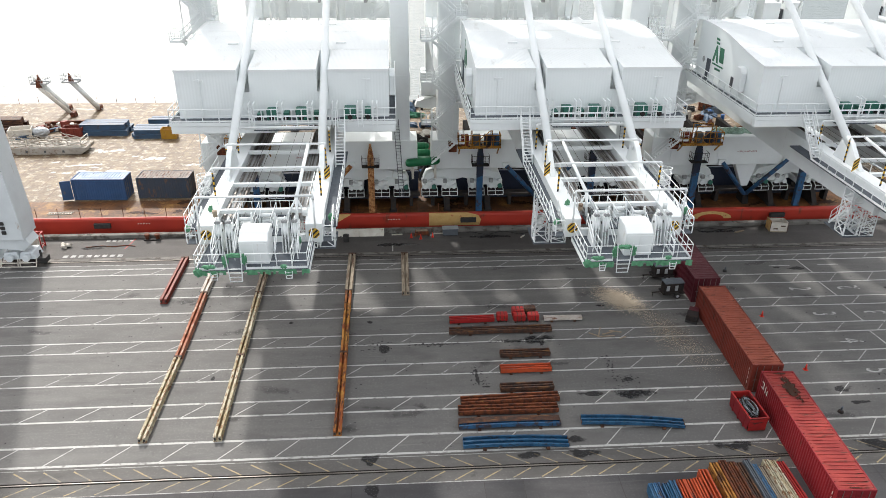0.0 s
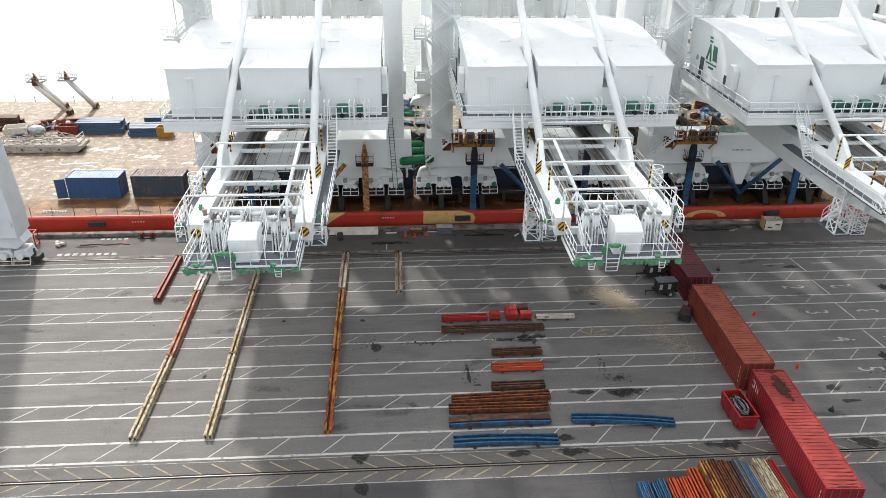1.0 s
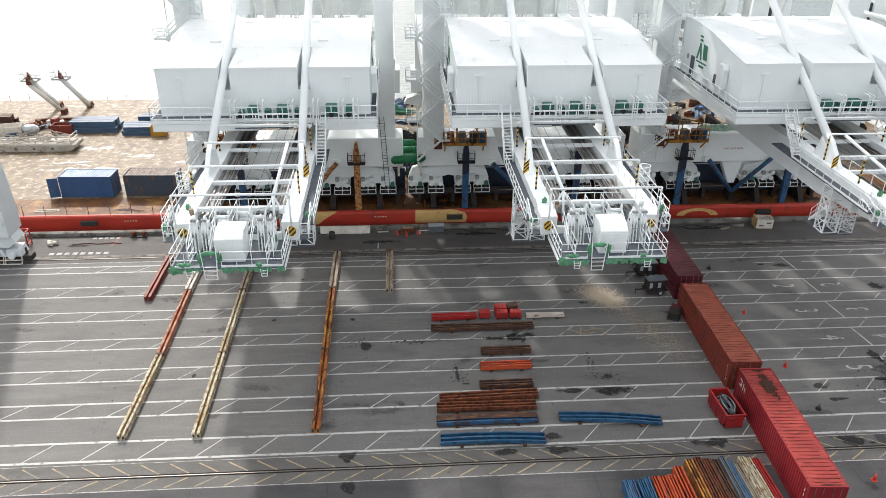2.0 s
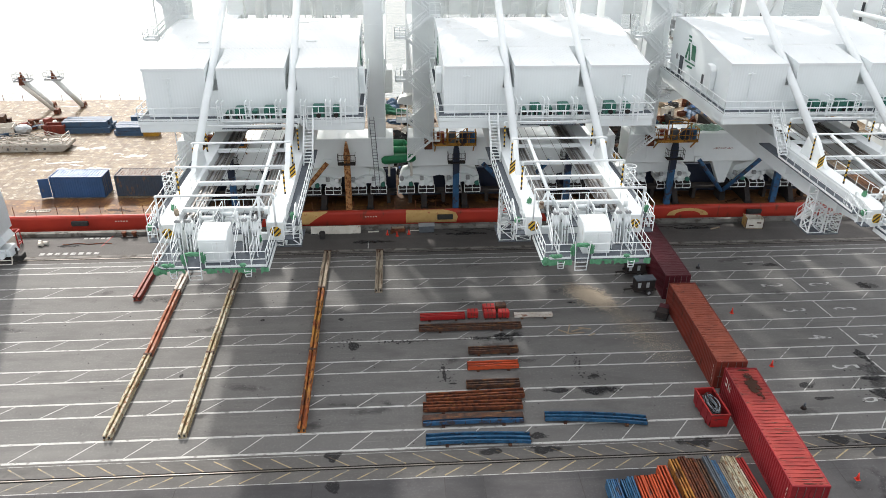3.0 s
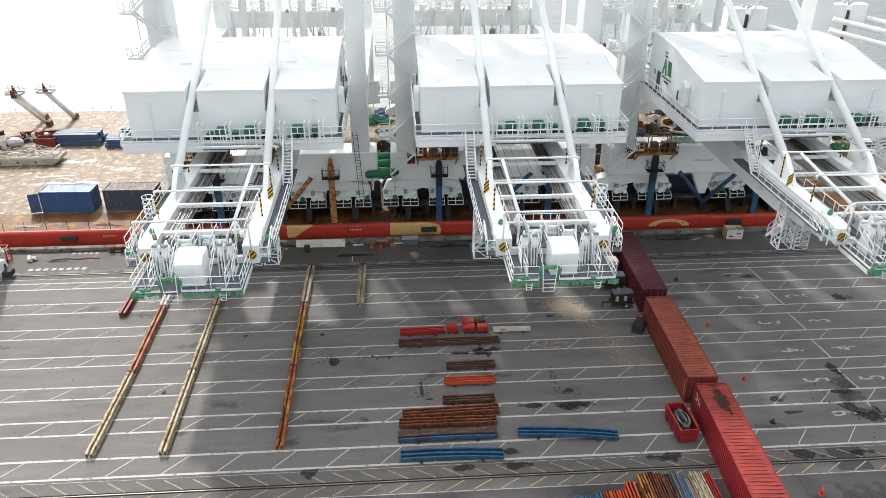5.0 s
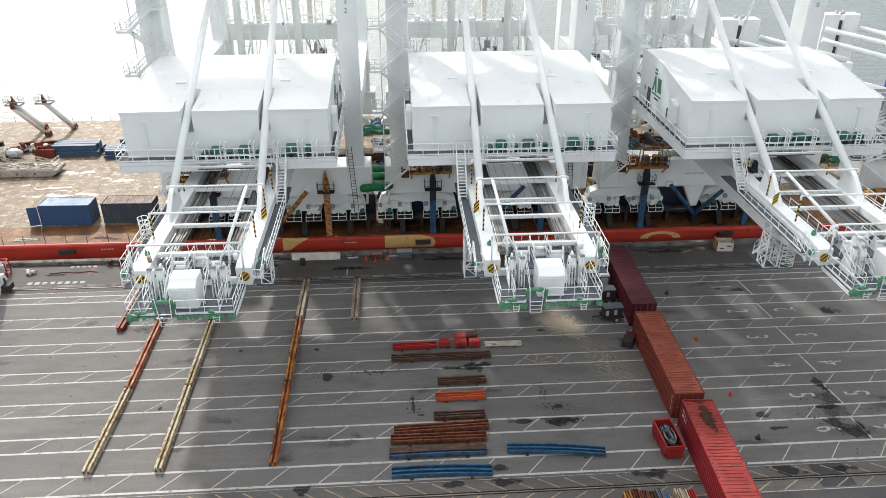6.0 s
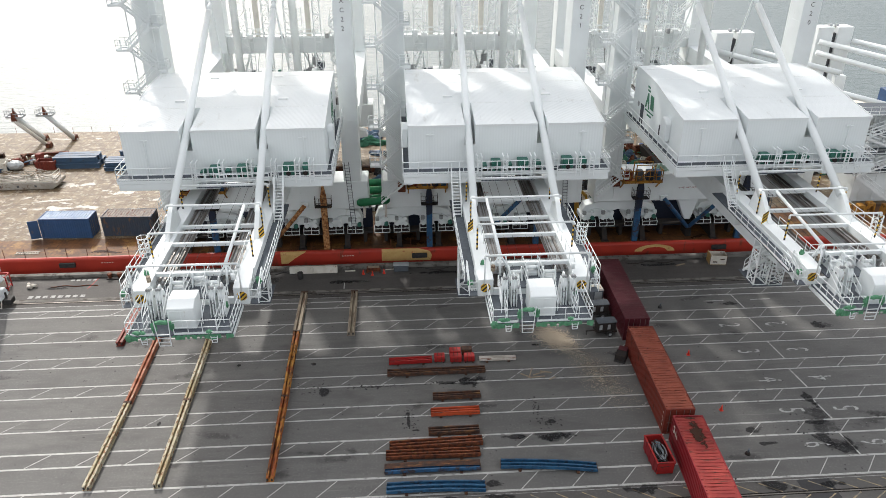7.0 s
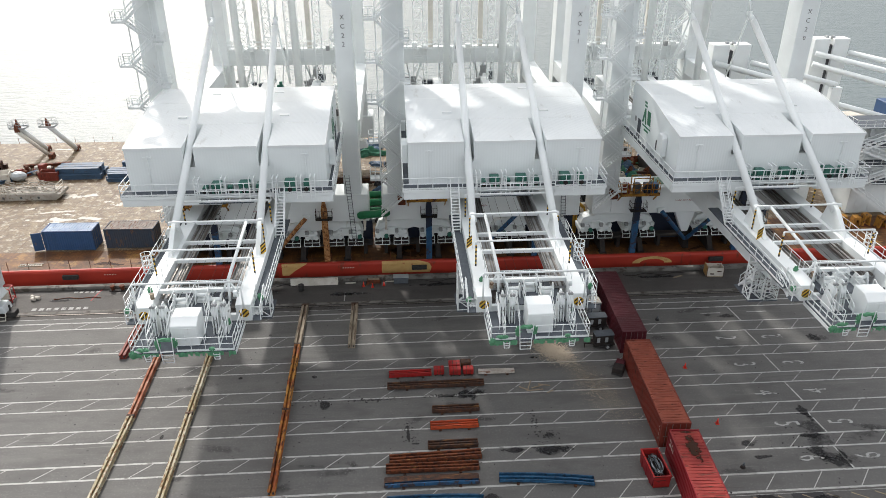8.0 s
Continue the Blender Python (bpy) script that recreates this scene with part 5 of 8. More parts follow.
                o.parent, o.location = ob, (x, y, z)
    return ob


container("shipping_container", 12.19, 2.59, RED, "bright red forty-foot container with rust-stained roof on the quay", (22.87, 35.77, 0), -3.3, RED_ROOF, 0.055)
container("shipping_container", 12.19, 2.59, BROWNRED, "brown-red forty-foot container with weathered roof ribs", (23.1, 48.72, 0), -1.6, BROWN_ROOF, 0.085)
container("shipping_container", 12.19, 2.59, MAROON, "dark maroon forty-foot container under a crane girder", (23.55, 62.25, 0), -1.2, MAROON, 0.018)
container("shipping_container", 6.06, 2.59, BLUEBOX, "blue twenty-foot container with an open door on the ship deck", (-40.1, 80.8, deck_z(-40)), 88, BLUEROOF)
container("shipping_container", 6.06, 2.59, NAVYBOX, "dark navy twenty-foot container on the ship deck", (-32.8, 81.0, deck_z(-33)), 88, NAVYROOF)


# ---- steel beams laid out on the quay ----
def runway(segs, group):
    """Twin-ridged rail beams with a groove down the middle, foot flanges, joint plates and ends with hollows painted
    dark.
    """
    for n, (p0, p1, w, h, mat, label) in enumerate(segs):
        L = math.dist(p0, p1)
        ob = thing("rail_beam", label, "beam", (*p0, 0), math.degrees(math.atan2(p1[1] - p0[1], p1[0] - p0[0])), group)
        rnd = random.Random(n + 40)
        a = w / 2
        outline = [(-a, 0), (a, 0), (a, 0.06), (a - 0.07, 0.09), (a - 0.07, h - 0.1), (a - 0.02, h - 0.06), (a - 0.02, h), (0.09, h), (0.07, h - 0.07), (0.06, h * 0.45),
                   (-0.06, h * 0.45), (-0.07, h - 0.07), (-0.09, h), (-a + 0.02, h), (-a + 0.02, h - 0.06), (-a + 0.07, h - 0.1), (-a + 0.07, 0.09), (-a, 0.06)]
        bm = bmesh.new()
        k, rows = 16, []
        for i in range(k + 1):
            rows.append([bm.verts.new((L * i / k, x + rnd.uniform(-0.012, 0.012), max(z + rnd.uniform(-0.012, 0.012) * (z > 0.1), 0))) for x, z in outline])
        m = len(outline)
        for r0, r1 in zip(rows, rows[1:]):
            for i in range(m):
                bm.faces.new((r0[i], r0[(i + 1) % m], r1[(i + 1) % m], r1[i]))
        bm.faces.new(rows[0][::-1])
        bm.faces.new(rows[-1])
        part("beam_body", bm, mat, ob)
        # black plates on the closed end, painting the dark inside of hollow flanges
        for x in (-a / 2 - 0.02, a / 2 + 0.02):
            bm = bmesh.new()
            box(bm, -0.012, -0.003, x - 0.07, x + 0.07, 0.12, h - 0.12)
            part("open_end", bm, BLACK, ob)
        bm = bmesh.new()
        box(bm, L - 0.25, L - 0.02, -a - 0.02, a + 0.02, h - 0.2, h + 0.03)
        part("joint_plate", bm, DARKBEAM, ob)


G = "beams laid across the quay"
runway([((-24.05, 39.3), (-23.95, 49.3), 0.60, 0.48, YELLOWRUST, "yellow painted steel beam with rust streaks on asphalt"),
        ((-23.95, 49.35), (-24.1, 59.7), 0.60, 0.48, PINKRUST, "faded red rusted steel beam lying on asphalt"),
        ((-24.15, 59.75), (-24.1, 66.5), 0.68, 0.48, CHALKY, "chalky white worn beam lying on asphalt"),
        ((-18.75, 39.2), (-18.85, 49.3), 0.60, 0.48, YELLOWRUST, "yellow painted steel beam with rust streaks on asphalt"),
        ((-18.85, 49.35), (-18.95, 59.5), 0.60, 0.48, YELLOWRUST, "ochre painted steel beam lying on asphalt"),
        ((-18.95, 59.55), (-19.0, 66.5), 0.68, 0.48, PALEBEAM, "grey weathered steel beam lying on asphalt"),
        ((-10.25, 39.3), (-10.3, 49.25), 0.60, 0.48, ORANGERUST, "yellow-orange rusted steel beam lying on asphalt"),
        ((-10.3, 49.3), (-10.4, 59.45), 0.60, 0.48, ORANGERUST, "rust-orange steel beam lying on asphalt"),
        ((-10.4, 59.5), (-10.35, 67.0), 0.74, 0.48, PALEBEAM, "grey-brown timber-filled beam lying on asphalt"),
        ((-4.9, 58.8), (-4.85, 66.9), 0.74, 0.48, PALEBEAM, "pale brown weathered beam lying on asphalt"),
        ((-27.6, 58.4), (-27.6, 67.0), 0.7, 0.5, BROWNRED, "dark red painted steel beam lying on asphalt")], G)


def stack(name, x0, y0, x1, y1, w, h, mat, label, seed, bow=0.0, top=None):
    """A built-up girder lying on the ground: a grooved body with upstanding flanges, end plates, ribs and two sleepers under it."""
    L = math.hypot(x1 - x0, y1 - y0)
    ob = thing(name, label, "steel girder", (x0, y0, 0), math.degrees(math.atan2(y1 - y0, x1 - x0)), "girders on the quay")
    n, g = 12, h * 0.36
    outline = [(0, 0.1), (w, 0.1), (w, h), (w - 0.11, h), (w - 0.11, g), (w * 0.58, g), (w * 0.58, h * 0.96), (w * 0.42, h * 0.96), (w * 0.42, g), (0.11, g), (0.11, h), (0, h)]
    rnd = random.Random(seed)
    bm = bmesh.new()
    rows = []
    for k in range(n + 1):
        q = k / n
        lift = bow * (1 - (2 * q - 1) ** 2) - bow * 0.5 + bow * 0.5
        rows.append([bm.verts.new((L * q, y + rnd.uniform(-0.008, 0.008), z + lift + rnd.uniform(-0.01, 0.01))) for y, z in outline])
    m = len(outline)
    for a, b in zip(rows, rows[1:]):
        for j in range(m):
            bm.faces.new((a[j], a[(j + 1) % m], b[(j + 1) % m], b[j]))
    bm.faces.new(rows[0][::-1])
    bm.faces.new(rows[-1])
    part("girder_body", bm, mat, ob)
    for k in range(2, n, 3):
        bm = bmesh.new()
        x = L * k / n
        lift = bow * (1 - (2 * k / n - 1) ** 2)
        box(bm, x - 0.02, x + 0.02, -0.03, -0.002, 0.12 + lift, h - 0.04 + lift)
        part("rib", bm, top or mat, ob)
    for x in (-0.03, L + 0.002):
        bm = bmesh.new()
        box(bm, x, x + 0.028, 0.03, w - 0.03, 0.12, h - 0.02)
        part("end_plate", bm, DARKBEAM if rnd.random() < 0.7 else mat, ob)
    for q in (0.2, 0.8):
        bm = bmesh.new()
        lift = bow * (1 - (2 * q - 1) ** 2)
        box(bm, L * q - 0.12, L * q + 0.12, -0.15, w + 0.1, 0, 0.1 + lift)
        part("sleeper", bm, DARKBEAM, ob)
    if top:
        bm = bmesh.new()
        for k in range(n):
            l0, l1 = (bow * (1 - (2 * q - 1) ** 2) for q in (k / n, (k + 1) / n))
            for a, b in ((w * 0.3, w * 0.995),):
                v = [bm.verts.new(p) for p in ((L * k / n, a, h + 0.02 + l0), (L * (k + 1) / n, a, h + 0.02 + l1), (L * (k + 1) / n, b, h + 0.02 + l1), (L * k / n, b, h + 0.02 + l0))]
                bm.faces.new(v)
        part("cover_strip", bm, top, ob)
    return ob


stack("box_girder", -1.05, 53.5, 3.0, 53.6, 0.62, 0.5, BRIGHTRED, "bright red steel girder on dark sleepers", 1)
stack("box_girder", -1.2, 51.7, 7.9, 51.75, 0.72, 0.44, DARKBEAM, "long dark rusted steel girder on the asphalt", 2)
stack("box_girder", 2.85, 48.1, 7.05, 48.15, 0.68, 0.46, DARKBEAM, "short dark rusted steel girder on the asphalt", 3)
stack("box_girder", 2.55, 45.95, 6.75, 46.0, 0.72, 0.48, ORANGE, "orange painted steel girder on the asphalt", 4)
stack("box_girder", 2.25, 43.5, 6.45, 43.55, 0.72, 0.5, DARKBEAM, "short brown-black rusted girder on the asphalt", 5)
stack("box_girder", -1.0, 41.95, 6.6, 42.2, 0.8, 0.5, RUSTY, "rust-brown steel girder lying beside another", 6)
stack("box_girder", -1.3, 40.95, 6.25, 40.9, 0.8, 0.46, RUSTY, "rust-brown steel girder lying beside another", 7)
stack("box_girder", -1.4, 39.4, 6.1, 39.4, 0.85, 0.42, BLUESTEEL, "blue steel girder with rusted top flange", 8, 0.08, DARKBEAM)
stack("box_girder", -1.25, 37.4, 6.25, 37.15, 0.95, 0.36, SEABLUE, "bowed bright blue steel girder on the asphalt", 9, 0.14)
stack("box_girder", 7.7, 39.45, 15.2, 38.6, 0.85, 0.36, SEABLUE, "bowed blue steel girder on the asphalt", 10, 0.14)
stack("timber_beam", 7.55, 53.55, 11.05, 53.5, 0.5, 0.36, CHALKY, "pale timber beam on dark sleepers", 11)

# ---- more on the quay ----
TIMBER = material("weathered_timber", (0.30, 0.24, 0.17), (0.20, 0.155, 0.11), 0.85, scale=3, spread=0.2, bump=0.4)
GALV = material("galvanised", (0.42, 0.44, 0.45), (0.33, 0.35, 0.36), 0.5, metal=0.3, scale=2)
CHIP = material("wood_chip", (0.52, 0.44, 0.34), (0.36, 0.30, 0.23), 0.9, scale=0.8, mix=0.8, spread=0.2)
OIL = material("oil_stain", (0.016, 0.016, 0.018), (0.040, 0.039, 0.040), 0.85, scale=1.2, mix=0.5, spread=0.15)
PALE = material("pale_spill", (0.62, 0.58, 0.50), (0.48, 0.42, 0.33), 0.45, scale=0.6, mix=0.6, spread=0.1)
LOOM = material("cable_grey", (0.16, 0.19, 0.22), (0.28, 0.31, 0.33), 0.5, scale=5)
TEALBLUE = material("cargo_blue", (0.05, 0.10, 0.17), (0.045, 0.075, 0.12), 0.55, scale=0.7, rust=(0.06, 0.055, 0.055), rust_amount=0.14)
GOLD = material("cargo_yellow", (0.42, 0.23, 0.02), (0.30, 0.15, 0.02), 0.5, scale=1.2, rust=(0.2, 0.1, 0.03), rust_amount=0.1)
OFFWHITE = material("cargo_white", (0.62, 0.60, 0.54), (0.48, 0.44, 0.38), 0.6, scale=1.2, spread=0.08, rust=(0.25, 0.14, 0.07), rust_amount=0.13)
GREYPAINT = material("portal_grey", (0.62, 0.66, 0.68), (0.52, 0.56, 0.58), 0.5, scale=0.5, spread=0.04, rust=(0.35, 0.3, 0.25), rust_amount=0.1, streak=4)


OILY = soft_stain("oil_soaked", (0.012, 0.012, 0.014), (0.04, 0.039, 0.04), 0.8, 0.2, 2.3, 1.1, 0.68)
SCUFF = soft_stain("scuffed", (0.03, 0.03, 0.032), (0.06, 0.058, 0.056), 0.85, 0.5, 1.9, 1.6, 0.32)
DUST = soft_stain("sawdust", (0.50, 0.41, 0.30), (0.30, 0.25, 0.19), 0.9, 0.55, 1.5, 1.6, 0.8)
THINDUST = soft_stain("thin_sawdust", (0.36, 0.30, 0.23), (0.22, 0.19, 0.15), 0.9, 0.6, 2.0, 2.6, 0.38)
# pale patches that paint the wet deck's glare as colour
DECK_GLARE = soft_stain("wet_deck_glare", (0.60, 0.57, 0.52), (0.40, 0.35, 0.28), 0.5, 0.25, 3.0, 0.75, 0.85)
RUSTED = soft_stain("rust_soaked", (0.020, 0.009, 0.006), (0.05, 0.019, 0.009), 0.7, 0.25, 2.2, 2.2, 0.95)


def blot(name, x, y, rx, ry, mat, label, category, z=0.002, turn=0.0, kind="structure"):
    """A flat disc that carries a stain."""
    bm = bmesh.new()
    bmesh.ops.create_circle(bm, cap_ends=True, segments=24, radius=1.4)
    return solid(name, bm, mat, label, category, "", kind, pose(x, y, z, 0, 0, turn) @ Matrix.Diagonal((rx, ry, 1, 1)))


STAINS = ((-6.97, 49.98, 0.55, 0.5), (-8.17, 54.2, 0.3, 0.25), (-15.3, 54.5, 0.22, 0.2), (6.4, 50.7, 1.35, 0.55), (4.2, 50.6, 0.9, 0.14), (12.7, 42.95, 1.5, 0.42), (9.55, 43.1, 1.0, 0.25),
          (12.8, 44.8, 0.35, 0.3), (-7.8, 36.83, 0.55, 0.45), (-7.6, 33.9, 0.5, 0.5), (3.1, 36.6, 0.75, 0.35), (7.2, 36.6, 1.0, 0.35), (7.0, 38.0, 0.6, 0.3), (18.5, 36.7, 1.3, 0.38), (43.2, 57.6, 0.8, 0.6),
          (35.3, 43.3, 0.9, 0.35), (35.0, 41.4, 0.55, 0.9), (36.1, 39.9, 1.1, 0.5), (36.8, 41.0, 0.3, 0.7), (36.3, 46.2, 0.5, 0.9), (29.4, 42.6, 0.7, 0.45), (30.2, 41.0, 0.8, 0.2), (35.6, 62.3, 0.9, 0.35),
          (28.6, 36.4, 1.2, 0.5), (33.0, 36.3, 1.0, 0.3), (13.5, 56.0, 0.4, 0.2), (-13.5, 61.7, 0.2, 0.12), (-20.6, 46.7, 0.15, 0.35), (33.5, 62.5, 0.6, 0.2), (0.6, 45.6, 0.12, 0.9), (1.1, 44.4, 0.4, 0.12))
for k, (x, y, rx, ry) in enumerate(STAINS):
    blot("oil_stain", x, y, rx * 1.45, ry * 1.5, OILY, "dark oil stain soaked into the asphalt", "stain", z=0.0055 + 0.0002 * (k % 5))
DAMP = soft_stain("damp", (0.028, 0.028, 0.031), (0.05, 0.049, 0.05), 0.6, 0.25, 2.0, 0.7, 0.5)
for k, (x, y, rx, ry) in enumerate(((35.9, 43.4, 1.5, 2.2), (36.4, 40.6, 2.2, 1.0), (34.5, 31.9, 8.5, 2.2), (44.0, 31.6, 8.0, 2.4), (12.4, 43.0, 2.0, 0.9), (6.4, 50.7, 1.9, 0.9))):
    blot("damp_patch", x, y, rx, ry, DAMP, "damp dark patch drying on the asphalt", "stain", z=0.0016 + 0.00003 * k)
rnd = random.Random(61)
for k in range(34):
    x, y = rnd.uniform(-40, 48), rnd.uniform(38, 71)
    blot("scuff_mark", x, y, rnd.uniform(0.8, 3.2), rnd.uniform(0.3, 0.9), SCUFF, "dull dark scuff on worn asphalt", "stain", z=0.0046 + 0.00002 * k, turn=rnd.uniform(-20, 20))
blot("dust_patch", 15.6, 57.0, 1.9, 2.6, DUST, "sawdust trodden into the asphalt", "stain", z=0.0065, turn=20)
blot("dust_patch", 18.6, 51.5, 2.4, 5.2, THINDUST, "sawdust trodden into the asphalt", "stain", z=0.0066, turn=20)

# bay numbers and dividers
NUMERAL = paint("numeral_white", (0.40, 0.40, 0.385), (0.12, 0.117, 0.112), 0.22)
for k, (ch, y) in enumerate((("2", 58.15), ("3", 53.58), ("4", 49.15), ("5", 44.85), ("6", 40.6))):
    for x, turn in ((33.9, -90), (39.0, 90)):
        no = tagged(new("bay_number"), "worn white painted bay number on asphalt", "road marking", "bay numbers", "structure")
        lettering("numeral", ch, 2.6, NUMERAL, no, pose(x, y, 0.004, 0, 0, turn) @ Matrix.Diagonal((0.56, 1.22, 1, 1)))
for x in (34.2, 39.4):
    bm = bmesh.new()
    box(bm, x - 1.1, x + 1.1, 62.85, 62.97, 0, 0.005)
    solid("bay_number", bm, LINE, "worn white painted numeral one on asphalt", "road marking", "bay numbers", "structure")
for y0, y1 in ((39.3, 41.8), (43.6, 46.12), (47.88, 50.56), (52.26, 55.04), (56.74, 59.36), (61.32, 64.0)):
    bm = bmesh.new()
    bar(bm, (36.95, y0, 0.0015), (36.6, y1, 0.0015), 0.15, 0.004)
    solid("bay_divider", bm, LINE, "white painted bay divider on asphalt", "road marking", "bay dividers", "structure")

# marks on the apron
for k in range(5):
    bm = bmesh.new()
    box(bm, -37.3 + 0.62 * k, -36.9 + 0.62 * k, 71.8, 72.15, 0, 0.004)
    solid("berth_mark", bm, LINE, "short white painted block on the apron", "road marking", "berth marks", "structure")
for k in range(8):
    bm = bmesh.new()
    box(bm, -40.6 + 0.8 * k, -40.1 + 0.8 * k, 68.2, 68.7, 0, 0.004)
    solid("berth_mark", bm, FAINT, "faint painted letter block on the apron", "road marking", "berth marks", "structure")
bm = bmesh.new()
bar(bm, (-34.75, 70.0, 0.002), (-34.3, 72.4, 0.002), 0.12, 0.004)
solid("apron_line", bm, BRIGHTRED, "red painted line across the apron", "road marking", kind="structure")
bm = bmesh.new()
box(bm, -6.17, -6.05, 68.1, 69.4, 0, 0.004)
solid("apron_line", bm, LINE, "short white painted line on the apron", "road marking", kind="structure")
bm = bmesh.new()
box(bm, X0, X1, 67.45, 67.9, 0.0, 0.005)
solid("drain_strip", bm, CONCRETE, "pale concrete strip beside the crane rail", "pavement", kind="structure")

# joints and patched asphalt south of the near rail
for x in (-27.0, -18.0, -9.0, -0.16, 2.48, 9.0, 18.0, 27.0):
    bm = bmesh.new()
    box(bm, x - 0.03, x + 0.03, 20.0, 34.3, 0, 0.002)
    solid("slab_joint", bm, BLACK, "dark sealed joint in the asphalt", "joint", "slab joints", "structure")
PATCHED = ground_material("patched_asphalt", (0.030, 0.030, 0.032), (0.024, 0.024, 0.026), (0.040, 0.039, 0.040))
for x0, x1, y0, y1 in ((-0.12, 2.44, 30.6, 34.2), (30.4, 33.0, 34.6, 36.9)):
    bm = bmesh.new()
    box(bm, x0, x1, y0, y1, 0, 0.003)
    solid("asphalt_patch", bm, PATCHED, "dark rectangular asphalt repair", "patch", "asphalt patches", "structure")
# dark pools, hoses and scrap along the quay edge
for k, (x, y, rx, ry) in enumerate(((4.6, 71.1, 3.6, 0.45), (-6.5, 69.6, 2.0, 0.5), (30.5, 71.2, 3.2, 0.4), (-15.5, 71.0, 1.6, 0.5), (17.0, 70.6, 2.2, 0.5), (-38.4, 70.2, 2.4, 0.35))):
    blot("oil_stain", x, y, rx, ry, OILY, "dark oily pool along the quay edge", "stain", z=0.0058 + 0.0002 * k)
for k, (x0, x1, y, wave, mat) in enumerate(((-16.0, -11.5, 71.9, 0.25, BLACK), (2.2, 10.0, 71.95, 0.35, BLACK), (12.5, 21.5, 71.7, 0.3, RUSTY), (27.0, 34.5, 71.8, 0.25, STEEL), (-39.0, -33.8, 70.6, 0.12, RUSTY))):
    bm = bmesh.new()
    pts = [Vector((x0 + (x1 - x0) * i / 16, y + wave * math.sin(i * 0.8 + k), 0.05)) for i in range(17)]
    for a, b in zip(pts, pts[1:]):
        tube(bm, a, b, 0.045, 6)
    solid("quay_hose", bm, mat, "loose dark hose lying along the quay edge", "hose", "hoses on the quay")
for k, (x, y, l, a) in enumerate(((-5.6, 72.0, 1.2, 3), (14.6, 71.3, 1.6, -8), (-7.6, 71.9, 0.9, 12), (33.4, 71.0, 1.3, 20), (8.4, 70.9, 0.8, 50))):
    bm = bmesh.new()
    box(bm, -l / 2, l / 2, -0.09, 0.09, 0, 0.1)
    solid("dunnage", bm, TIMBER if k % 2 else OFFWHITE, "short piece of timber dunnage on the apron", "timber", "dunnage", at=pose(x, y, 0, 0, 0, a), bevel=0.015)

# wood chips spilt below the crane
rnd = random.Random(5)
verts, faces = [], []


def fleck(x, y, s, z):
    a = rnd.uniform(0, math.tau)
    w = s * rnd.uniform(0.25, 0.7)
    c, d = math.cos(a), math.sin(a)
    base = len(verts)
    for p, q in ((-s, -w), (s, -w), (s, w), (-s, w)):
        verts.append((x + p * c - q * d, y + p * d + q * c, z + rnd.uniform(0, 0.03)))
    faces.append((base, base + 1, base + 2, base + 3))


for k in range(14000):
    q = rnd.random()
    if q < 0.82:
        x, y = rnd.gauss(15.5, 0.8), rnd.gauss(57.0, 1.0)
        x += (57.0 - y) * 0.45
    else:
        f = rnd.random() ** 0.8
        x, y = 16.6 + 3.2 * f + rnd.gauss(0, 0.7 + 0.5 * f), 55.2 - 8.6 * f + rnd.gauss(0, 0.9)
    fleck(x, y, rnd.uniform(0.015, 0.045) if q < 0.82 else rnd.uniform(0.012, 0.034), 0.008)
me = bpy.data.meshes.new("wood_chips")
me.from_pydata(verts, [], faces)
me.materials.append(CHIP)
tagged(new("wood_chips", me), "spilt pale wood chips and sawdust on asphalt", "debris", kind="stuff")
for k, (x, y, a, l) in enumerate(((12.2, 51.7, 70, 1.3), (12.9, 51.4, 20, 1.2), (11.6, 51.2, -35, 1.0), (12.6, 50.9, 5, 1.6), (13.6, 51.6, -15, 1.1), (14.0, 50.6, 30, 0.7))):
    bm = bmesh.new()
    box(bm, -l / 2, l / 2, -0.05, 0.05, 0, 0.06)
    solid("batten", bm, TIMBER, "loose pale timber batten on asphalt", "timber", "loose battens", at=pose(x, y, 0.004, 0, 0, a))
# small dark scraps
rnd = random.Random(9)
verts, faces = [], []
for k in range(420):
    x, y = rnd.uniform(-40, 44), rnd.uniform(37, 72)
    if 20 < x < 25:
        continue
    fleck(x, y, rnd.uniform(0.03, 0.09), 0.0075)
for cx, cy, sx, sy, n in ((-2.5, 50.4, 1.3, 0.12, 90), (3.9, 50.6, 0.8, 0.15, 70), (0.6, 45.8, 0.35, 0.9, 60), (11.7, 46.6, 0.2, 0.7, 40), (-8.0, 50.5, 1.2, 0.5, 40), (1.0, 52.4, 0.4, 0.3, 30), (35.5, 41.5, 1.6, 1.6, 120), (12.5, 44.6, 0.7, 0.5, 50), (-25, 60, 4, 3, 50), (29.0, 66, 5, 1.0, 60)):
    for k in range(n):
        fleck(rnd.gauss(cx, sx), rnd.gauss(cy, sy), rnd.uniform(0.02, 0.12), 0.0075)
me = bpy.data.meshes.new("grit")
me.from_pydata(verts, [], faces)
me.materials.append(BLACK)
tagged(new("grit", me), "scattered dark scraps and grit on asphalt", "debris", kind="stuff")


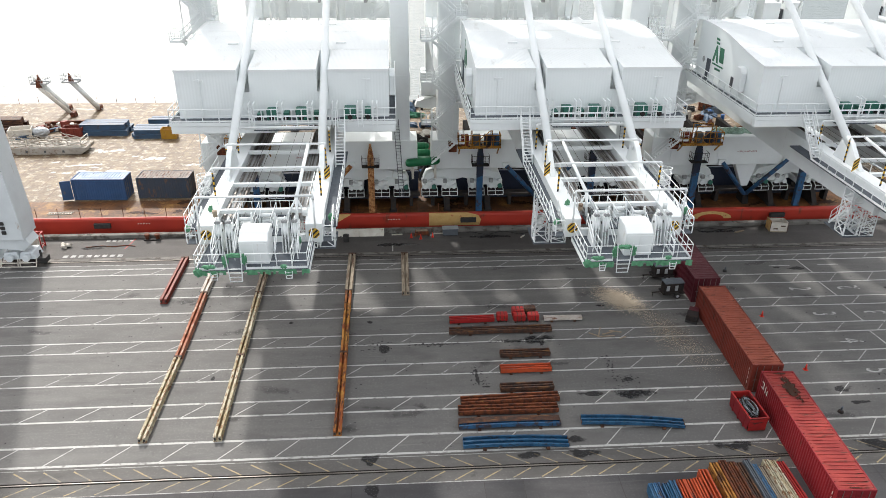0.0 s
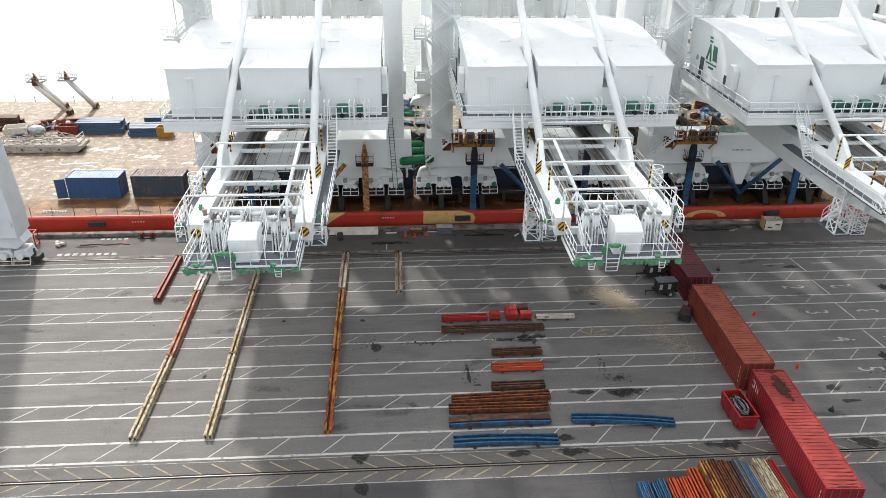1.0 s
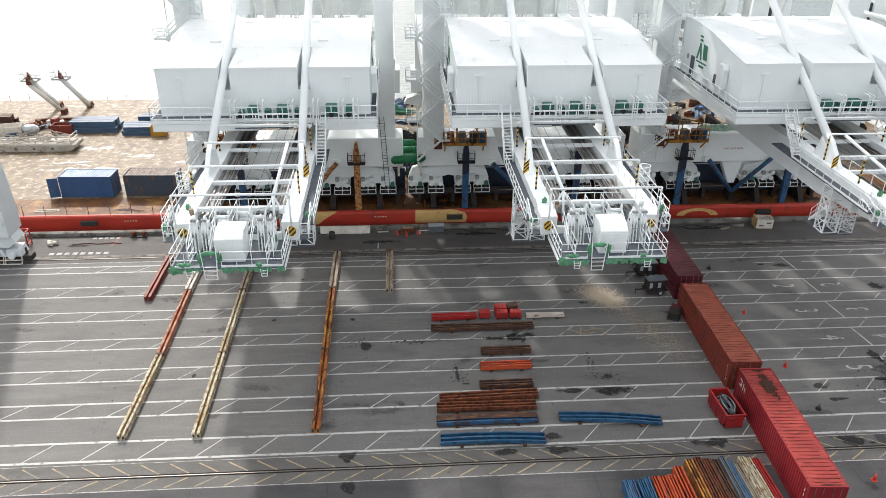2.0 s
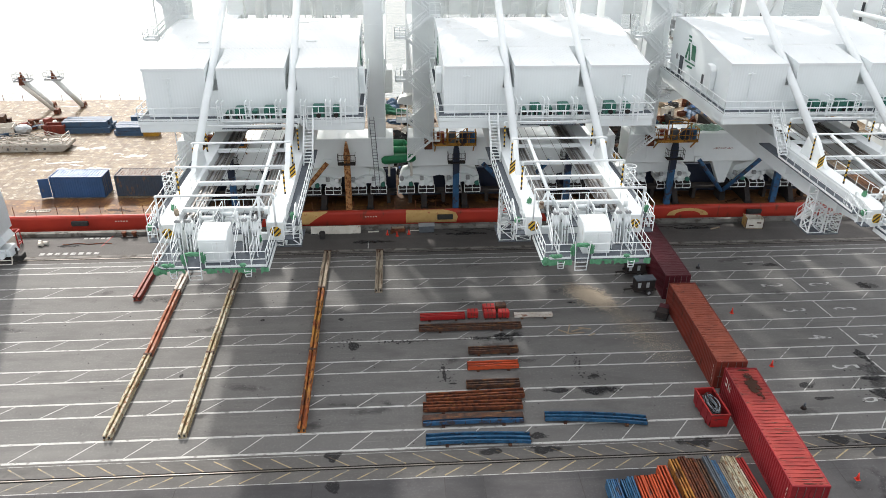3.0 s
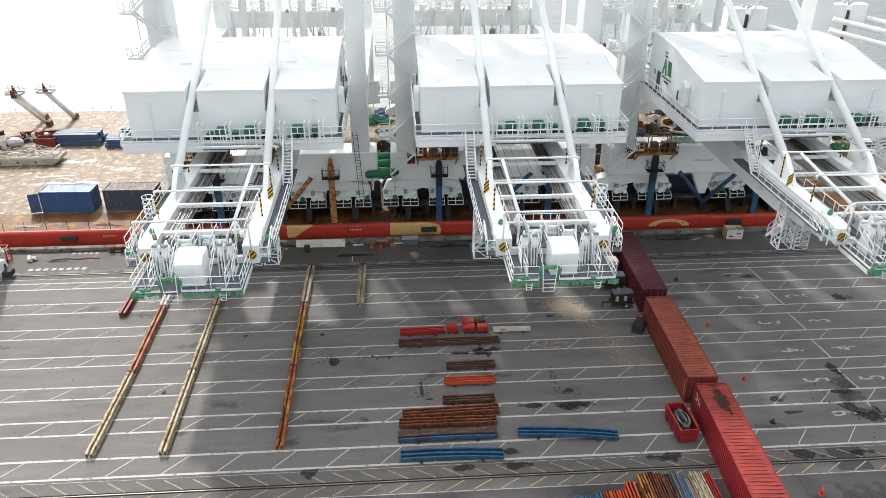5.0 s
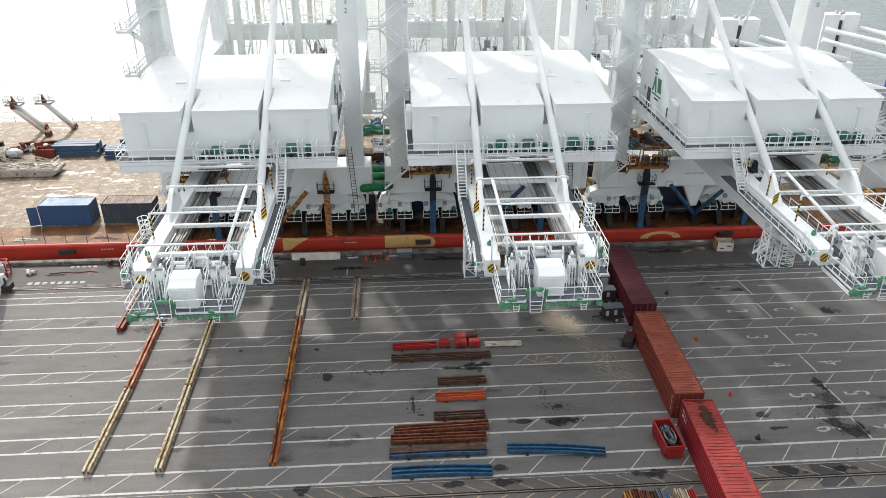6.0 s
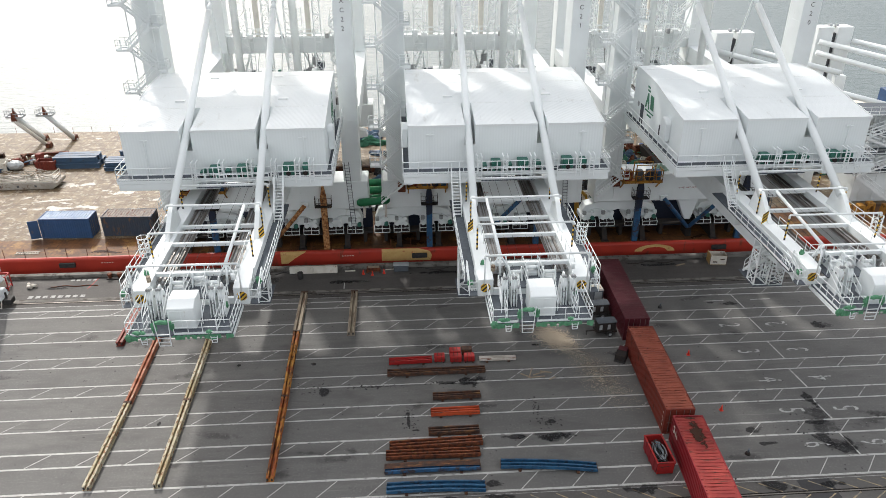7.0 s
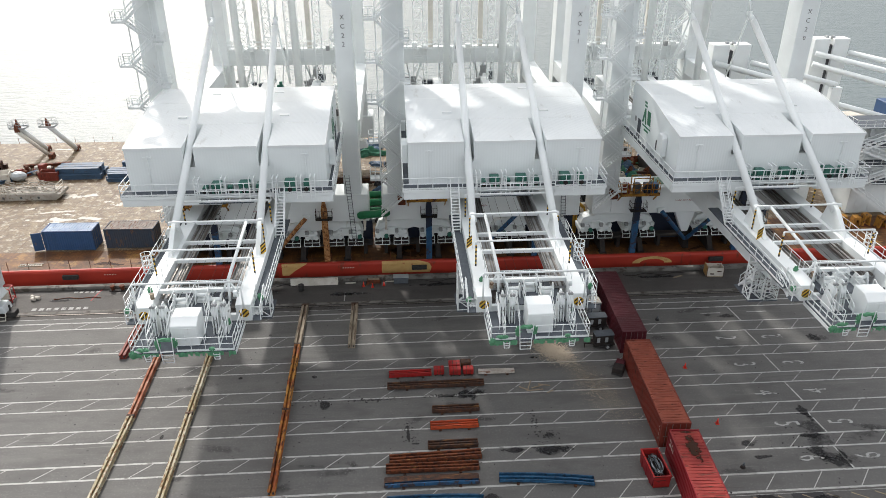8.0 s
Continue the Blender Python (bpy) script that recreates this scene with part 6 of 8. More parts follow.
def red_crate(x, y, w, d, h, mat, z=0.0, turn=0.0):
    ob = thing("steel_block", "red painted steel block with dark ribs on the asphalt" if mat is BRIGHTRED else "dark red steel block on the asphalt", "steel block", (x, y, z), turn, "red steel blocks")
    bm = bmesh.new()
    box(bm, 0, w, 0, d, 0.1, h)
    part("body", bm, mat, ob, bevel=0.06)
    for k in (0.15, 0.85):
        bm = bmesh.new()
        box(bm, w * k - 0.05, w * k + 0.05, -0.03, d + 0.03, 0, 0.1)
        part("foot", bm, DARKBEAM, ob)
    for k in (0.33, 0.66):
        bm = bmesh.new()
        box(bm, w * k - 0.03, w * k + 0.03, -0.03, -0.003, 0.15, h - 0.05)
        box(bm, w * k - 0.03, w * k + 0.03, 0.1, d - 0.1, h + 0.001, h + 0.03)
        part("rib", bm, DARKBEAM, ob)


for x, y, w, d, mat in ((3.25, 53.65, 1.0, 0.7, BRIGHTRED), (4.75, 53.5, 1.1, 0.7, BRIGHTRED), (6.08, 53.5, 1.0, 0.7, BRIGHTRED), (4.75, 54.35, 1.1, 0.8, BRIGHTRED), (5.95, 54.6, 1.0, 0.7, DARKBEAM)):
    red_crate(x, y, w, d, 0.75, mat)

# stacked girders at the near edge
GROUP = "girders stacked side by side"
NEAR = ((10.45, 32.7, 0.38, SEABLUE, "blue"), (10.88, 32.8, 0.38, BLUESTEEL, "blue"), (11.45, 32.8, 0.42, SEABLUE, "blue"), (11.9, 32.9, 0.4, SEABLUE, "blue"),
        (12.45, 33.0, 0.52, ORANGE, "orange"), (13.0, 33.05, 0.52, ORANGE, "orange"), (13.55, 33.0, 0.52, ORANGE, "orange"), (14.25, 33.8, 0.62, ORANGE, "orange-red"),
        (15.3, 34.45, 0.55, ORANGERUST, "yellow rusted"), (15.9, 34.5, 0.52, RUSTY, "rust-brown"), (16.5, 34.4, 0.5, RUSTY, "rust-brown"), (17.05, 34.35, 0.5, DARKBEAM, "dark rusted"),
        (17.65, 34.5, 0.42, GREY, "grey"), (18.12, 34.1, 0.3, SEABLUE, "pale blue"), (18.5, 33.9, 0.42, PALEBEAM, "pale"), (18.97, 34.4, 0.45, YELLOWRUST, "yellow"), (19.45, 34.4, 0.4, YELLOWRUST, "yellow"), (19.95, 34.3, 0.5, BRIGHTRED, "red"))
for k, (x, y, w, mat, word) in enumerate(NEAR):
    ob = stack("stacked_girder", x, y, x + 0.03 * ((k % 3) - 1), y - 7.4, w, 0.85 - 0.06 * (k % 3), mat, word + " steel girder stacked beside others on the quay", 70 + k)
    tagged(ob, group=GROUP)


def skip():
    ob = thing("cable_skip", "open red steel skip full of coiled grey cables", "skip", (20.35, 39.65, 0), 1.5)
    for nm, o, ax, a, b in (("side_panel", [(-1.6, 1.2), (1.6, 1.2), (1.35, 0.1), (-1.35, 0.1)], "x", -0.72, -0.66), ("side_panel", [(-1.6, 1.2), (1.6, 1.2), (1.35, 0.1), (-1.35, 0.1)], "x", 0.66, 0.72),
                            ("end_panel", [(-0.66, 0.1), (0.66, 0.1), (0.66, 1.2), (-0.66, 1.2)], "y", -1.55, -1.48), ("end_panel", [(-0.66, 0.1), (0.66, 0.1), (0.66, 1.2), (-0.66, 1.2)], "y", 1.48, 1.55)):
        bm = bmesh.new()
        prism(bm, o, ax, a, b)
        part(nm, bm, BRIGHTRED if nm == "end_panel" else RED, ob)
    bm = bmesh.new()
    box(bm, -0.66, 0.66, -1.4, 1.4, 0.08, 0.14)
    part("floor_panel", bm, DARKBEAM, ob)
    bm = bmesh.new()
    for x in (-0.69, 0.69):
        box(bm, x - 0.06, x + 0.06, -1.62, 1.62, 1.2, 1.28)
    for y in (-1.55, 1.55):
        box(bm, -0.63, 0.63, y - 0.06, y + 0.06, 1.2, 1.28)
    part("rim", bm, BRIGHTRED, ob)
    for sx in (-0.7, 0.7):
        for y in (-0.9, 0.0, 0.9):
            bm = bmesh.new()
            box(bm, sx - 0.05, sx + 0.05, y - 0.05, y + 0.05, 0.0, 1.2)
            part("stiffener", bm, RED, ob)
    rnd = random.Random(3)
    for k in range(16):
        cu = bpy.data.curves.new("hose", "CURVE")
        cu.dimensions, cu.bevel_depth, cu.bevel_resolution = "3D", 0.03, 2
        sp = cu.splines.new("NURBS")
        sp.points.add(13)
        a0, wide, long, off = rnd.uniform(0, 6), rnd.uniform(0.2, 0.5), rnd.uniform(0.7, 1.25), rnd.uniform(-0.15, 0.15)
        for i, p in enumerate(sp.points):
            a = a0 + i * 0.55
            p.co = (0.08 * rnd.uniform(-1, 1) + wide * math.cos(a), 0.1 * rnd.uniform(-1, 1) + off + long * math.sin(a), 0.62 + 0.045 * k + 0.04 * math.sin(i * 1.3), 1)
        sp.use_endpoint_u = True
        tmp = bpy.data.objects.new("hose", cu)
        me = bpy.data.meshes.new_from_object(tmp)
        bpy.data.objects.remove(tmp)
        me.materials.clear()
        me.materials.append(LOOM if k % 3 else STEEL)
        o = new("cable_coil", me)
        o.matrix_world = pose(20.35, 39.65, 0, 0, 0, 1.5)
        tagged(o, "coiled grey cable lying in a red skip", "cable", "coiled cables")
    bm = bmesh.new()
    box(bm, -0.6, 0.6, -1.35, 1.35, 0.141, 0.55)
    solid("scrap_fill", bm, BLACK, "dark scrap under the cables in a skip", "scrap", at=pose(20.35, 39.65, 0, 0, 0, 1.5), bevel=0.1)


skip()


def generator(x, y, turn, mat):
    ob = thing("mobile_generator", "dark mobile generator on a two-wheel trailer", "generator", (x, y, 0), turn, "generators")
    bm = bmesh.new()
    box(bm, -0.95, 0.95, -0.5, 0.5, 0.55, 1.55)
    part("housing", bm, mat, ob, bevel=0.07)
    bm = bmesh.new()
    box(bm, -1.0, 1.0, -0.53, 0.53, 1.55, 1.62)
    part("lid", bm, GREY, ob, bevel=0.02)
    for k in range(4):
        bm = bmesh.new()
        box(bm, -0.8 + 0.42 * k, -0.5 + 0.42 * k, -0.53, -0.503, 0.8, 1.35)
        part("louvre", bm, STEEL if k % 2 else GALV, ob)
    bm = bmesh.new()
    box(bm, -1.1, 1.1, -0.55, 0.55, 0.42, 0.55)
    bar(bm, (-1.1, 0, 0.48), (-2.0, 0, 0.45), 0.1, 0.1)
    tube(bm, (-1.9, 0, 0), (-1.9, 0, 0.5), 0.04, 6)
    part("chassis", bm, STEEL, ob)
    for s in (-1, 1):
        bm = bmesh.new()
        tube(bm, (0.3, s * 0.56, 0.32), (0.3, s * 0.76, 0.32), 0.32, 16)
        w = part("wheel", bm, BLACK, ob, bevel=0.03)
        bm = bmesh.new()
        tube(bm, (0.3, s * 0.765, 0.32), (0.3, s * 0.775, 0.32), 0.16, 12)
        part("rim", bm, GALV, w)


generator(20.75, 57.55, 4, STEEL)
generator(20.9, 60.9, 2, STEEL)
for y in (62.9, 65.3):
    ob = thing("portable_toilet", "grey plastic portable toilet with pale roof", "toilet", (21.15, y, 0), 2, "portable toilets")
    bm = bmesh.new()
    box(bm, -0.55, 0.55, -0.55, 0.55, 0.1, 2.1)
    part("cabin", bm, GREY, ob, bevel=0.05)
    bm = bmesh.new()
    prism(bm, [(-0.6, 2.1), (0.6, 2.1), (0.5, 2.28), (0.0, 2.36), (-0.5, 2.28)], "y", -0.6, 0.6)
    part("roof", bm, OFFWHITE, ob, bevel=0.04)
    bm = bmesh.new()
    box(bm, -0.4, 0.4, -0.575, -0.552, 0.2, 1.95)
    part("door", bm, GALV, ob)
    bm = bmesh.new()
    box(bm, -0.6, 0.6, -0.6, 0.6, 0, 0.1)
    part("skid", bm, BLACK, ob)
ob = thing("compressor", "maroon and black compressor on skids beside a container", "compressor", (21.3, 53.4, 0), 62)
for nm, a, mat in (("housing", (-0.9, 0.15, -0.5, 0.5, 0.15, 0.75), STEEL), ("tank", (0.2, 1.0, -0.45, 0.45, 0.15, 0.7), MAROON), ("skid", (-1.0, 1.1, -0.55, 0.55, 0, 0.14), BLACK)):
    bm = bmesh.new()
    box(bm, *a)
    part(nm, bm, mat, ob, bevel=0.05)


def cone(x, y):
    ob = thing("traffic_cone", "red plastic traffic cone on asphalt", "cone", (x, y, 0), group="traffic cones")
    bm = bmesh.new()
    box(bm, -0.16, 0.16, -0.16, 0.16, 0, 0.03)
    part("base", bm, CONE, ob)
    bm = bmesh.new()
    tube(bm, (0, 0, 0.03), (0, 0, 0.58), 0.13, 14, 0.03)
    part("body", bm, CONE, ob)


for x, y in ((27.9, 53.4), (27.85, 45.25), (27.85, 32.55), (-4.04, 71.25), (-2.98, 70.9), (-1.65, 71.25)):
    cone(x, y)
for x, y, mat in ((27.85, 39.9, STEEL), (27.93, 61.95, BLACK)):
    ob = thing("marker_post", "small weighted marker post on asphalt", "post", (x, y, 0), group="marker posts")
    bm = bmesh.new()
    tube(bm, (0, 0, 0), (0, 0, 0.18), 0.24, 10, 0.16)
    part("foot", bm, mat, ob)
    bm = bmesh.new()
    tube(bm, (0, 0, 0.18), (0.04, 0, 0.52), 0.07, 8)
    part("stem", bm, GREY, ob)

# apron furniture
ob = thing("concrete_barrier", "long white concrete barrier along the quay edge", "barrier", (-9.8, 72.05, 0))
for k in range(2):
    bm = bmesh.new()
    prism(bm, [(-0.32, 0), (0.32, 0), (0.22, 0.25), (0.12, 0.8), (-0.12, 0.8), (-0.22, 0.25)], "x", -2.75 + 2.76 * k, -0.01 + 2.76 * k)
    part("segment", bm, OFFWHITE, ob, bevel=0.02)
ob = thing("timber_crate", "low brown timber crate on the apron", "crate", (-2.85, 71.85, 0), 2)
for nm, a, mat in (("body", (-0.75, 0.75, -0.3, 0.3, 0.1, 0.55), RUSTY), ("runner", (-0.9, -0.6, -0.4, 0.4, 0, 0.1), DARKBEAM), ("runner", (0.6, 0.9, -0.4, 0.4, 0, 0.1), DARKBEAM), ("lid", (-0.65, 0.65, -0.22, 0.22, 0.55, 0.6), TIMBER)):
    bm = bmesh.new()
    box(bm, *a)
    part(nm, bm, mat, ob, bevel=0.02)
bm = bmesh.new()
box(bm, -1.5, 0.5, 72.05, 72.2, 0, 0.08)
solid("plank", bm, OFFWHITE, "white painted plank lying at the quay edge", "plank", bevel=0.01)
ob = thing("waste_bin", "grey steel bin on the apron", "bin", (0.35, 71.75, 0))
for nm, a, mat in (("body", (-0.85, 0.85, -0.35, 0.45, 0.08, 0.85), GREY), ("lid", (-0.9, 0.9, -0.4, 0.5, 0.85, 0.92), GALV), ("plinth", (-0.8, 0.8, -0.3, 0.4, 0, 0.08), STEEL)):
    bm = bmesh.new()
    box(bm, *a)
    part(nm, bm, mat, ob, bevel=0.03)
bm = bmesh.new()
tube(bm, (-11.2, 70.75, 0), (-11.2, 70.75, 0.75), 0.34, 16)
solid("oil_drum", bm, BLACK, "black steel drum on the apron", "drum", bevel=0.02)
ob = thing("cargo_box", "cream open plywood box with dark corner posts", "box", (37.85, 71.3, 0), -6)
for nm, a, mat in (("front_panel", (-0.95, 0.95, -0.65, -0.6, 0.12, 1.2), OFFWHITE), ("back_panel", (-0.95, 0.95, 0.6, 0.65, 0.12, 1.2), OFFWHITE), ("side_panel", (-1.0, -0.95, -0.65, 0.65, 0.12, 1.35), CREAM), ("side_panel", (0.95, 1.0, -0.65, 0.65, 0.12, 1.2), OFFWHITE), ("base", (-1.0, 1.0, -0.65, 0.65, 0, 0.12), TIMBER), ("slot", (-0.6, -0.1, -0.67, -0.652, 0.35, 0.5), DARKBEAM), ("slot", (0.2, 0.7, -0.67, -0.652, 0.7, 0.85), DARKBEAM)):
    bm = bmesh.new()
    box(bm, *a)
    part(nm, bm, mat, ob)
for x in (-1.0, 0.94):
    bm = bmesh.new()
    box(bm, x, x + 0.06, -0.69, -0.652, 0.0, 1.3)
    part("corner_post", bm, DARKBEAM, ob)


def bollards(x, y):
    ob = thing("mooring_bollard", "pair of black mooring bollards on a base plate", "bollard", (x, y, 0), group="bollards")
    bm = bmesh.new()
    box(bm, -0.9, 0.9, -0.3, 0.3, 0, 0.12)
    part("base_plate", bm, STEEL, ob, bevel=0.03)
    for s in (-0.55, 0.55):
        bm = bmesh.new()
        tube(bm, (s, 0, 0.12), (s, 0, 0.5), 0.2, 12)
        tube(bm, (s, 0, 0.5), (s, 0, 0.68), 0.3, 12, 0.26)
        part("horn", bm, RUSTY, ob)


bollards(-32.4, 72.1)
bollards(10.5, 72.1)
ob = thing("red_stand", "red tubular stand holding a white cabinet on the apron", "stand", (-44.1, 70.6, 0), 3)
bm = bmesh.new()
for x in (-0.7, 0.7):
    for y in (-0.5, 0.5):
        bar(bm, (x, y, 0), (x, y, 1.7), 0.1, 0.1)
for z in (0.3, 1.7):
    for y in (-0.5, 0.5):
        bar(bm, (-0.7, y, z), (0.7, y, z), 0.1, 0.1)
    for x in (-0.7, 0.7):
        bar(bm, (x, -0.5, z), (x, 0.5, z), 0.1, 0.1)
part("stand_frame", bm, BRIGHTRED, ob)
bm = bmesh.new()
box(bm, -0.55, 0.45, -0.35, 0.35, 0.35, 1.3)
part("cabinet", bm, OFFWHITE, ob, bevel=0.03)
for x, y in ((-41.4, 70.9), (-40.8, 70.7), (-41.2, 70.4)):
    bm = bmesh.new()
    tube(bm, (-0.25, 0, 0.2), (0.25, 0, 0.2), 0.2, 12)
    solid("roller", bm, OFFWHITE, "small pale roller lying on the apron", "roller", "rollers", at=pose(x, y, 0, 0, 0, 40 * x))

# neighbouring crane's leg on the quay rail
ob = thing("neighbour_crane", "pale grey leg and wheel bogies of a neighbouring quay crane", "crane", (-45.6, 67.1, 0))
bm = bmesh.new()
prism(bm, [(-0.9, 40.0), (0.9, 40.0), (2.95, 5.4), (2.95, 3.3), (-2.4, 3.3), (-2.4, 5.4)], "y", -1.3, 1.6)
part("leg", bm, GREYPAINT, ob, bevel=0.05)
bm = bmesh.new()
prism(bm, [(-4.0, 2.6), (-3.5, 3.3), (2.9, 3.3), (3.3, 2.6), (2.4, 1.9), (0, 2.3), (-2.4, 1.9)], "y", -0.9, 1.1)
part("rocker_beam", bm, GREYPAINT, ob, bevel=0.05)
for x in (-2.9, -0.9, 1.0, 2.6):
    bm = bmesh.new()
    prism(bm, [(x - 0.85, 0.9), (x - 0.6, 1.7), (x + 0.6, 1.7), (x + 0.85, 0.9)], "y", -0.8, 0.9)
    bg = part("bogie", bm, GREYPAINT, ob, bevel=0.05)
    bm = bmesh.new()
    tube(bm, (x, -0.25, 0.47), (x, 0.25, 0.47), 0.4, 16)
    part("wheel", bm, STEEL, bg)
    bm = bmesh.new()
    tube(bm, (x, -1.3, 1.2), (x, -0.75, 1.2), 0.35, 14)
    part("motor", bm, GREYPAINT, bg, bevel=0.03)
    bm = bmesh.new()
    for z in (0.35, 0.8):
        tube(bm, (x - 0.9, -1.35, z), (x + 0.9, -1.35, z), 0.05, 6)
    for k in (-0.9, 0.9):
        tube(bm, (x + k, -1.35, 0.35), (x + k, -1.0, 1.1), 0.05, 6)
    part("guard", bm, OFFWHITE, bg)
for z in (4.2, 4.7, 5.2):
    bm = bmesh.new()
    box(bm, 1.1, 1.5, -1.45, -1.303, z - 0.18, z + 0.18)
    part("signal_lamp", bm, BLACK, ob, bevel=0.03)
bm = bmesh.new()
box(bm, 3.3, 4.2, -0.6, 0.4, 0.3, 0.9)
tube(bm, (3.6, -0.1, 0.9), (3.6, -0.1, 1.6), 0.12, 8)
part("buffer", bm, BLACK, ob, bevel=0.05)

# ---- on the ship ----
def hull_patch(ends, label, mat=CREAM, lift=0.005):
    """Paint on the hull side and its rounded edge; ends are the patch's first and last x from the bottom up."""
    rows = ((HULL_Y - lift, -1.5), (HULL_Y - lift, -0.85), (HULL_Y - lift, -0.28), (HULL_Y + 0.07 - lift, -0.10 + lift), (HULL_Y + 0.22, lift))
    bm = bmesh.new()
    line = []
    for (y, z), (a, b) in zip(rows, ends):
        xs = [a + (b - a) * k / 6 for k in range(7)]
        line.append([bm.verts.new((x, y, z + deck_z(x))) for x in xs])
    for p, q in zip(line, line[1:]):
        for k in range(6):
            bm.faces.new((p[k], p[k + 1], q[k + 1], q[k]))
    part("hull_patch", bm, mat, ship, label)


hull_patch(((-13.8, -13.0), (-13.8, -12.2), (-13.8, -11.3), (-13.8, -10.9), (-13.8, -10.8)), "cream painted patch on the hull")
hull_patch(((-1.9, 3.9), (-1.9, 4.1), (-1.9, 3.8), (-1.9, 3.1), (-1.9, 2.4)), "cream painted patch on the hull")
bm = bmesh.new()
arc = [(31.3 + 2.5 * math.cos(a) * q, -1.2 + 0.92 * math.sin(a) * q) for q, angles in ((1.0, [k * math.pi / 12 for k in range(13)]), (0.62, [math.pi - k * math.pi / 12 for k in range(13)])) for a in angles]
prism(bm, [(x, z + deck_z(x)) for x, z in arc], "y", HULL_Y - 0.006, HULL_Y - 0.002)
part("hull_patch", bm, CREAM, ship, "cream painted arch on the hull")
for x in (-38.3, 2.6, 39.2, -70.0):
    bm = bmesh.new()
    box(bm, x - 0.9, x + 0.9, HULL_Y - 0.35, HULL_Y - 0.01, deck_z(x) - 1.05, deck_z(x) - 0.5)
    part("fender_box", bm, BLACK, ship, "black recessed fairlead on the hull", bevel=0.04)
for x in (-34.5, -6.6, 20.0):
    for k in range(5):
        bm = bmesh.new()
        box(bm, x + 0.3 * k, x + 0.16 + 0.3 * k, HULL_Y - 0.006, HULL_Y - 0.002, deck_z(x) - 0.72, deck_z(x) - 0.6)
        part("hull_mark", bm, OFFWHITE, ship)
bm = bmesh.new()
tube(bm, (0, 0, -0.02), (0, 0, 1.1), 0.035, 6)
stanchion = mesh("stanchion", bm, RUSTY)
for k in range(34):
    x = -76 + 2.35 * k
    if x > 3:
        break
    o = new("stanchion", stanchion)
    o.parent, o.location = ship, (x, HULL_Y + 0.5, deck_z(x))
for k in range(40):
    x = -110 + 3.1 * k
    if x > 0:
        break
    o = new("stanchion", stanchion)
    o.parent, o.location = ship, (x, DECK_Y1 - 0.3, deck_z(x))
# raised bulwark end
bm = bmesh.new()
prism(bm, [(-140, 0.0), (-46.6, 0.0), (-47.4, 0.95), (-140, 0.95)], "y", HULL_Y + 0.02, HULL_Y + 0.25)
bul = part("bulwark", bm, HULL, ship)
bul.location.z = deck_z(-47) - 0.02

# plate seams, pale patches painted as wet glare, and stains on the deck
bm = bmesh.new()
for k in range(36):
    y, h = 75.6 + 1.24 * k, 0.06 if k % 3 == 0 else 0.035
    v = [bm.verts.new((x, y + w, deck_z(x) + 0.003)) for x, w in ((-139, 0), (139, 0), (139, h), (-139, h))]
    bm.faces.new(v)
for k in range(138):
    x, h = -138 + 2.03 * k, 0.06 if k % 3 == 0 else 0.035
    v = [bm.verts.new((x + w, y, deck_z(x + w) + 0.0035)) for y, w in ((HULL_Y + 0.5, 0), (HULL_Y + 0.5, h), (DECK_Y1, h), (DECK_Y1, 0))]
    bm.faces.new(v)
part("deck_seam", bm, DARKBEAM, ship, "dark weld seams across the deck")
rnd = random.Random(21)
for k in range(26):
    x, y = rnd.uniform(-66, -24), rnd.uniform(84, 118)
    if rnd.random() < 0.5:
        x, y = rnd.gauss(-40, 5), rnd.gauss(91, 3)
    blot("glare_patch", x, y, rnd.uniform(0.8, 3.6), rnd.uniform(0.35, 1.1), DECK_GLARE, "pale patch painted as wet glare on the ship deck", "stain", z=deck_z(x) + 0.006 + 0.0003 * k, turn=rnd.uniform(-15, 25))
for k in range(40):
    x, y = rnd.uniform(-60, 50), rnd.uniform(75.5, 84)
    blot("rust_stain", x, y, rnd.uniform(0.6, 2.6), rnd.uniform(0.3, 0.9), RUSTED, "dark rust stain on the ship deck", "stain", z=deck_z(x) + 0.015 + 0.0003 * k, turn=rnd.uniform(-30, 30))

# open container door
bm = bmesh.new()
box(bm, 0, 1.15, -0.03, 0.03, 0.12, 2.45)
solid("container_door", bm, BLUEBOX, "blue container door swung open", "door", at=pose(-43.2, 79.62, deck_z(-43) , 0, 0, 195))


def bundle(x0, x1, y0, n, layers, w, h, mat, label, seed):
    """Long girders laid side by side in layers."""
    rnd = random.Random(seed)
    for j in range(layers):
        for k in range(n - j):
            y = y0 + (w + 0.14) * (k + 0.5 * j)
            a, b = x0 + rnd.uniform(-0.2, 0.3), x1 + rnd.uniform(-0.3, 0.2)
            z = deck_z(x0) + j * (h + 0.06)
            ob = thing("cargo_girder", label, "steel girder", (a, y, z), rnd.uniform(-0.4, 0.4), "girders stowed on deck")
            L = b - a
            for nm, zz0, zz1, ya, yb in (("bottom_flange", 0.0, 0.07, 0, w), ("web", 0.07, h - 0.07, w * 0.18, w * 0.82), ("top_flange", h - 0.07, h, 0, w)):
                bm = bmesh.new()
                box(bm, 0, L, ya, yb, zz0, zz1)
                part(nm, bm, mat, ob)


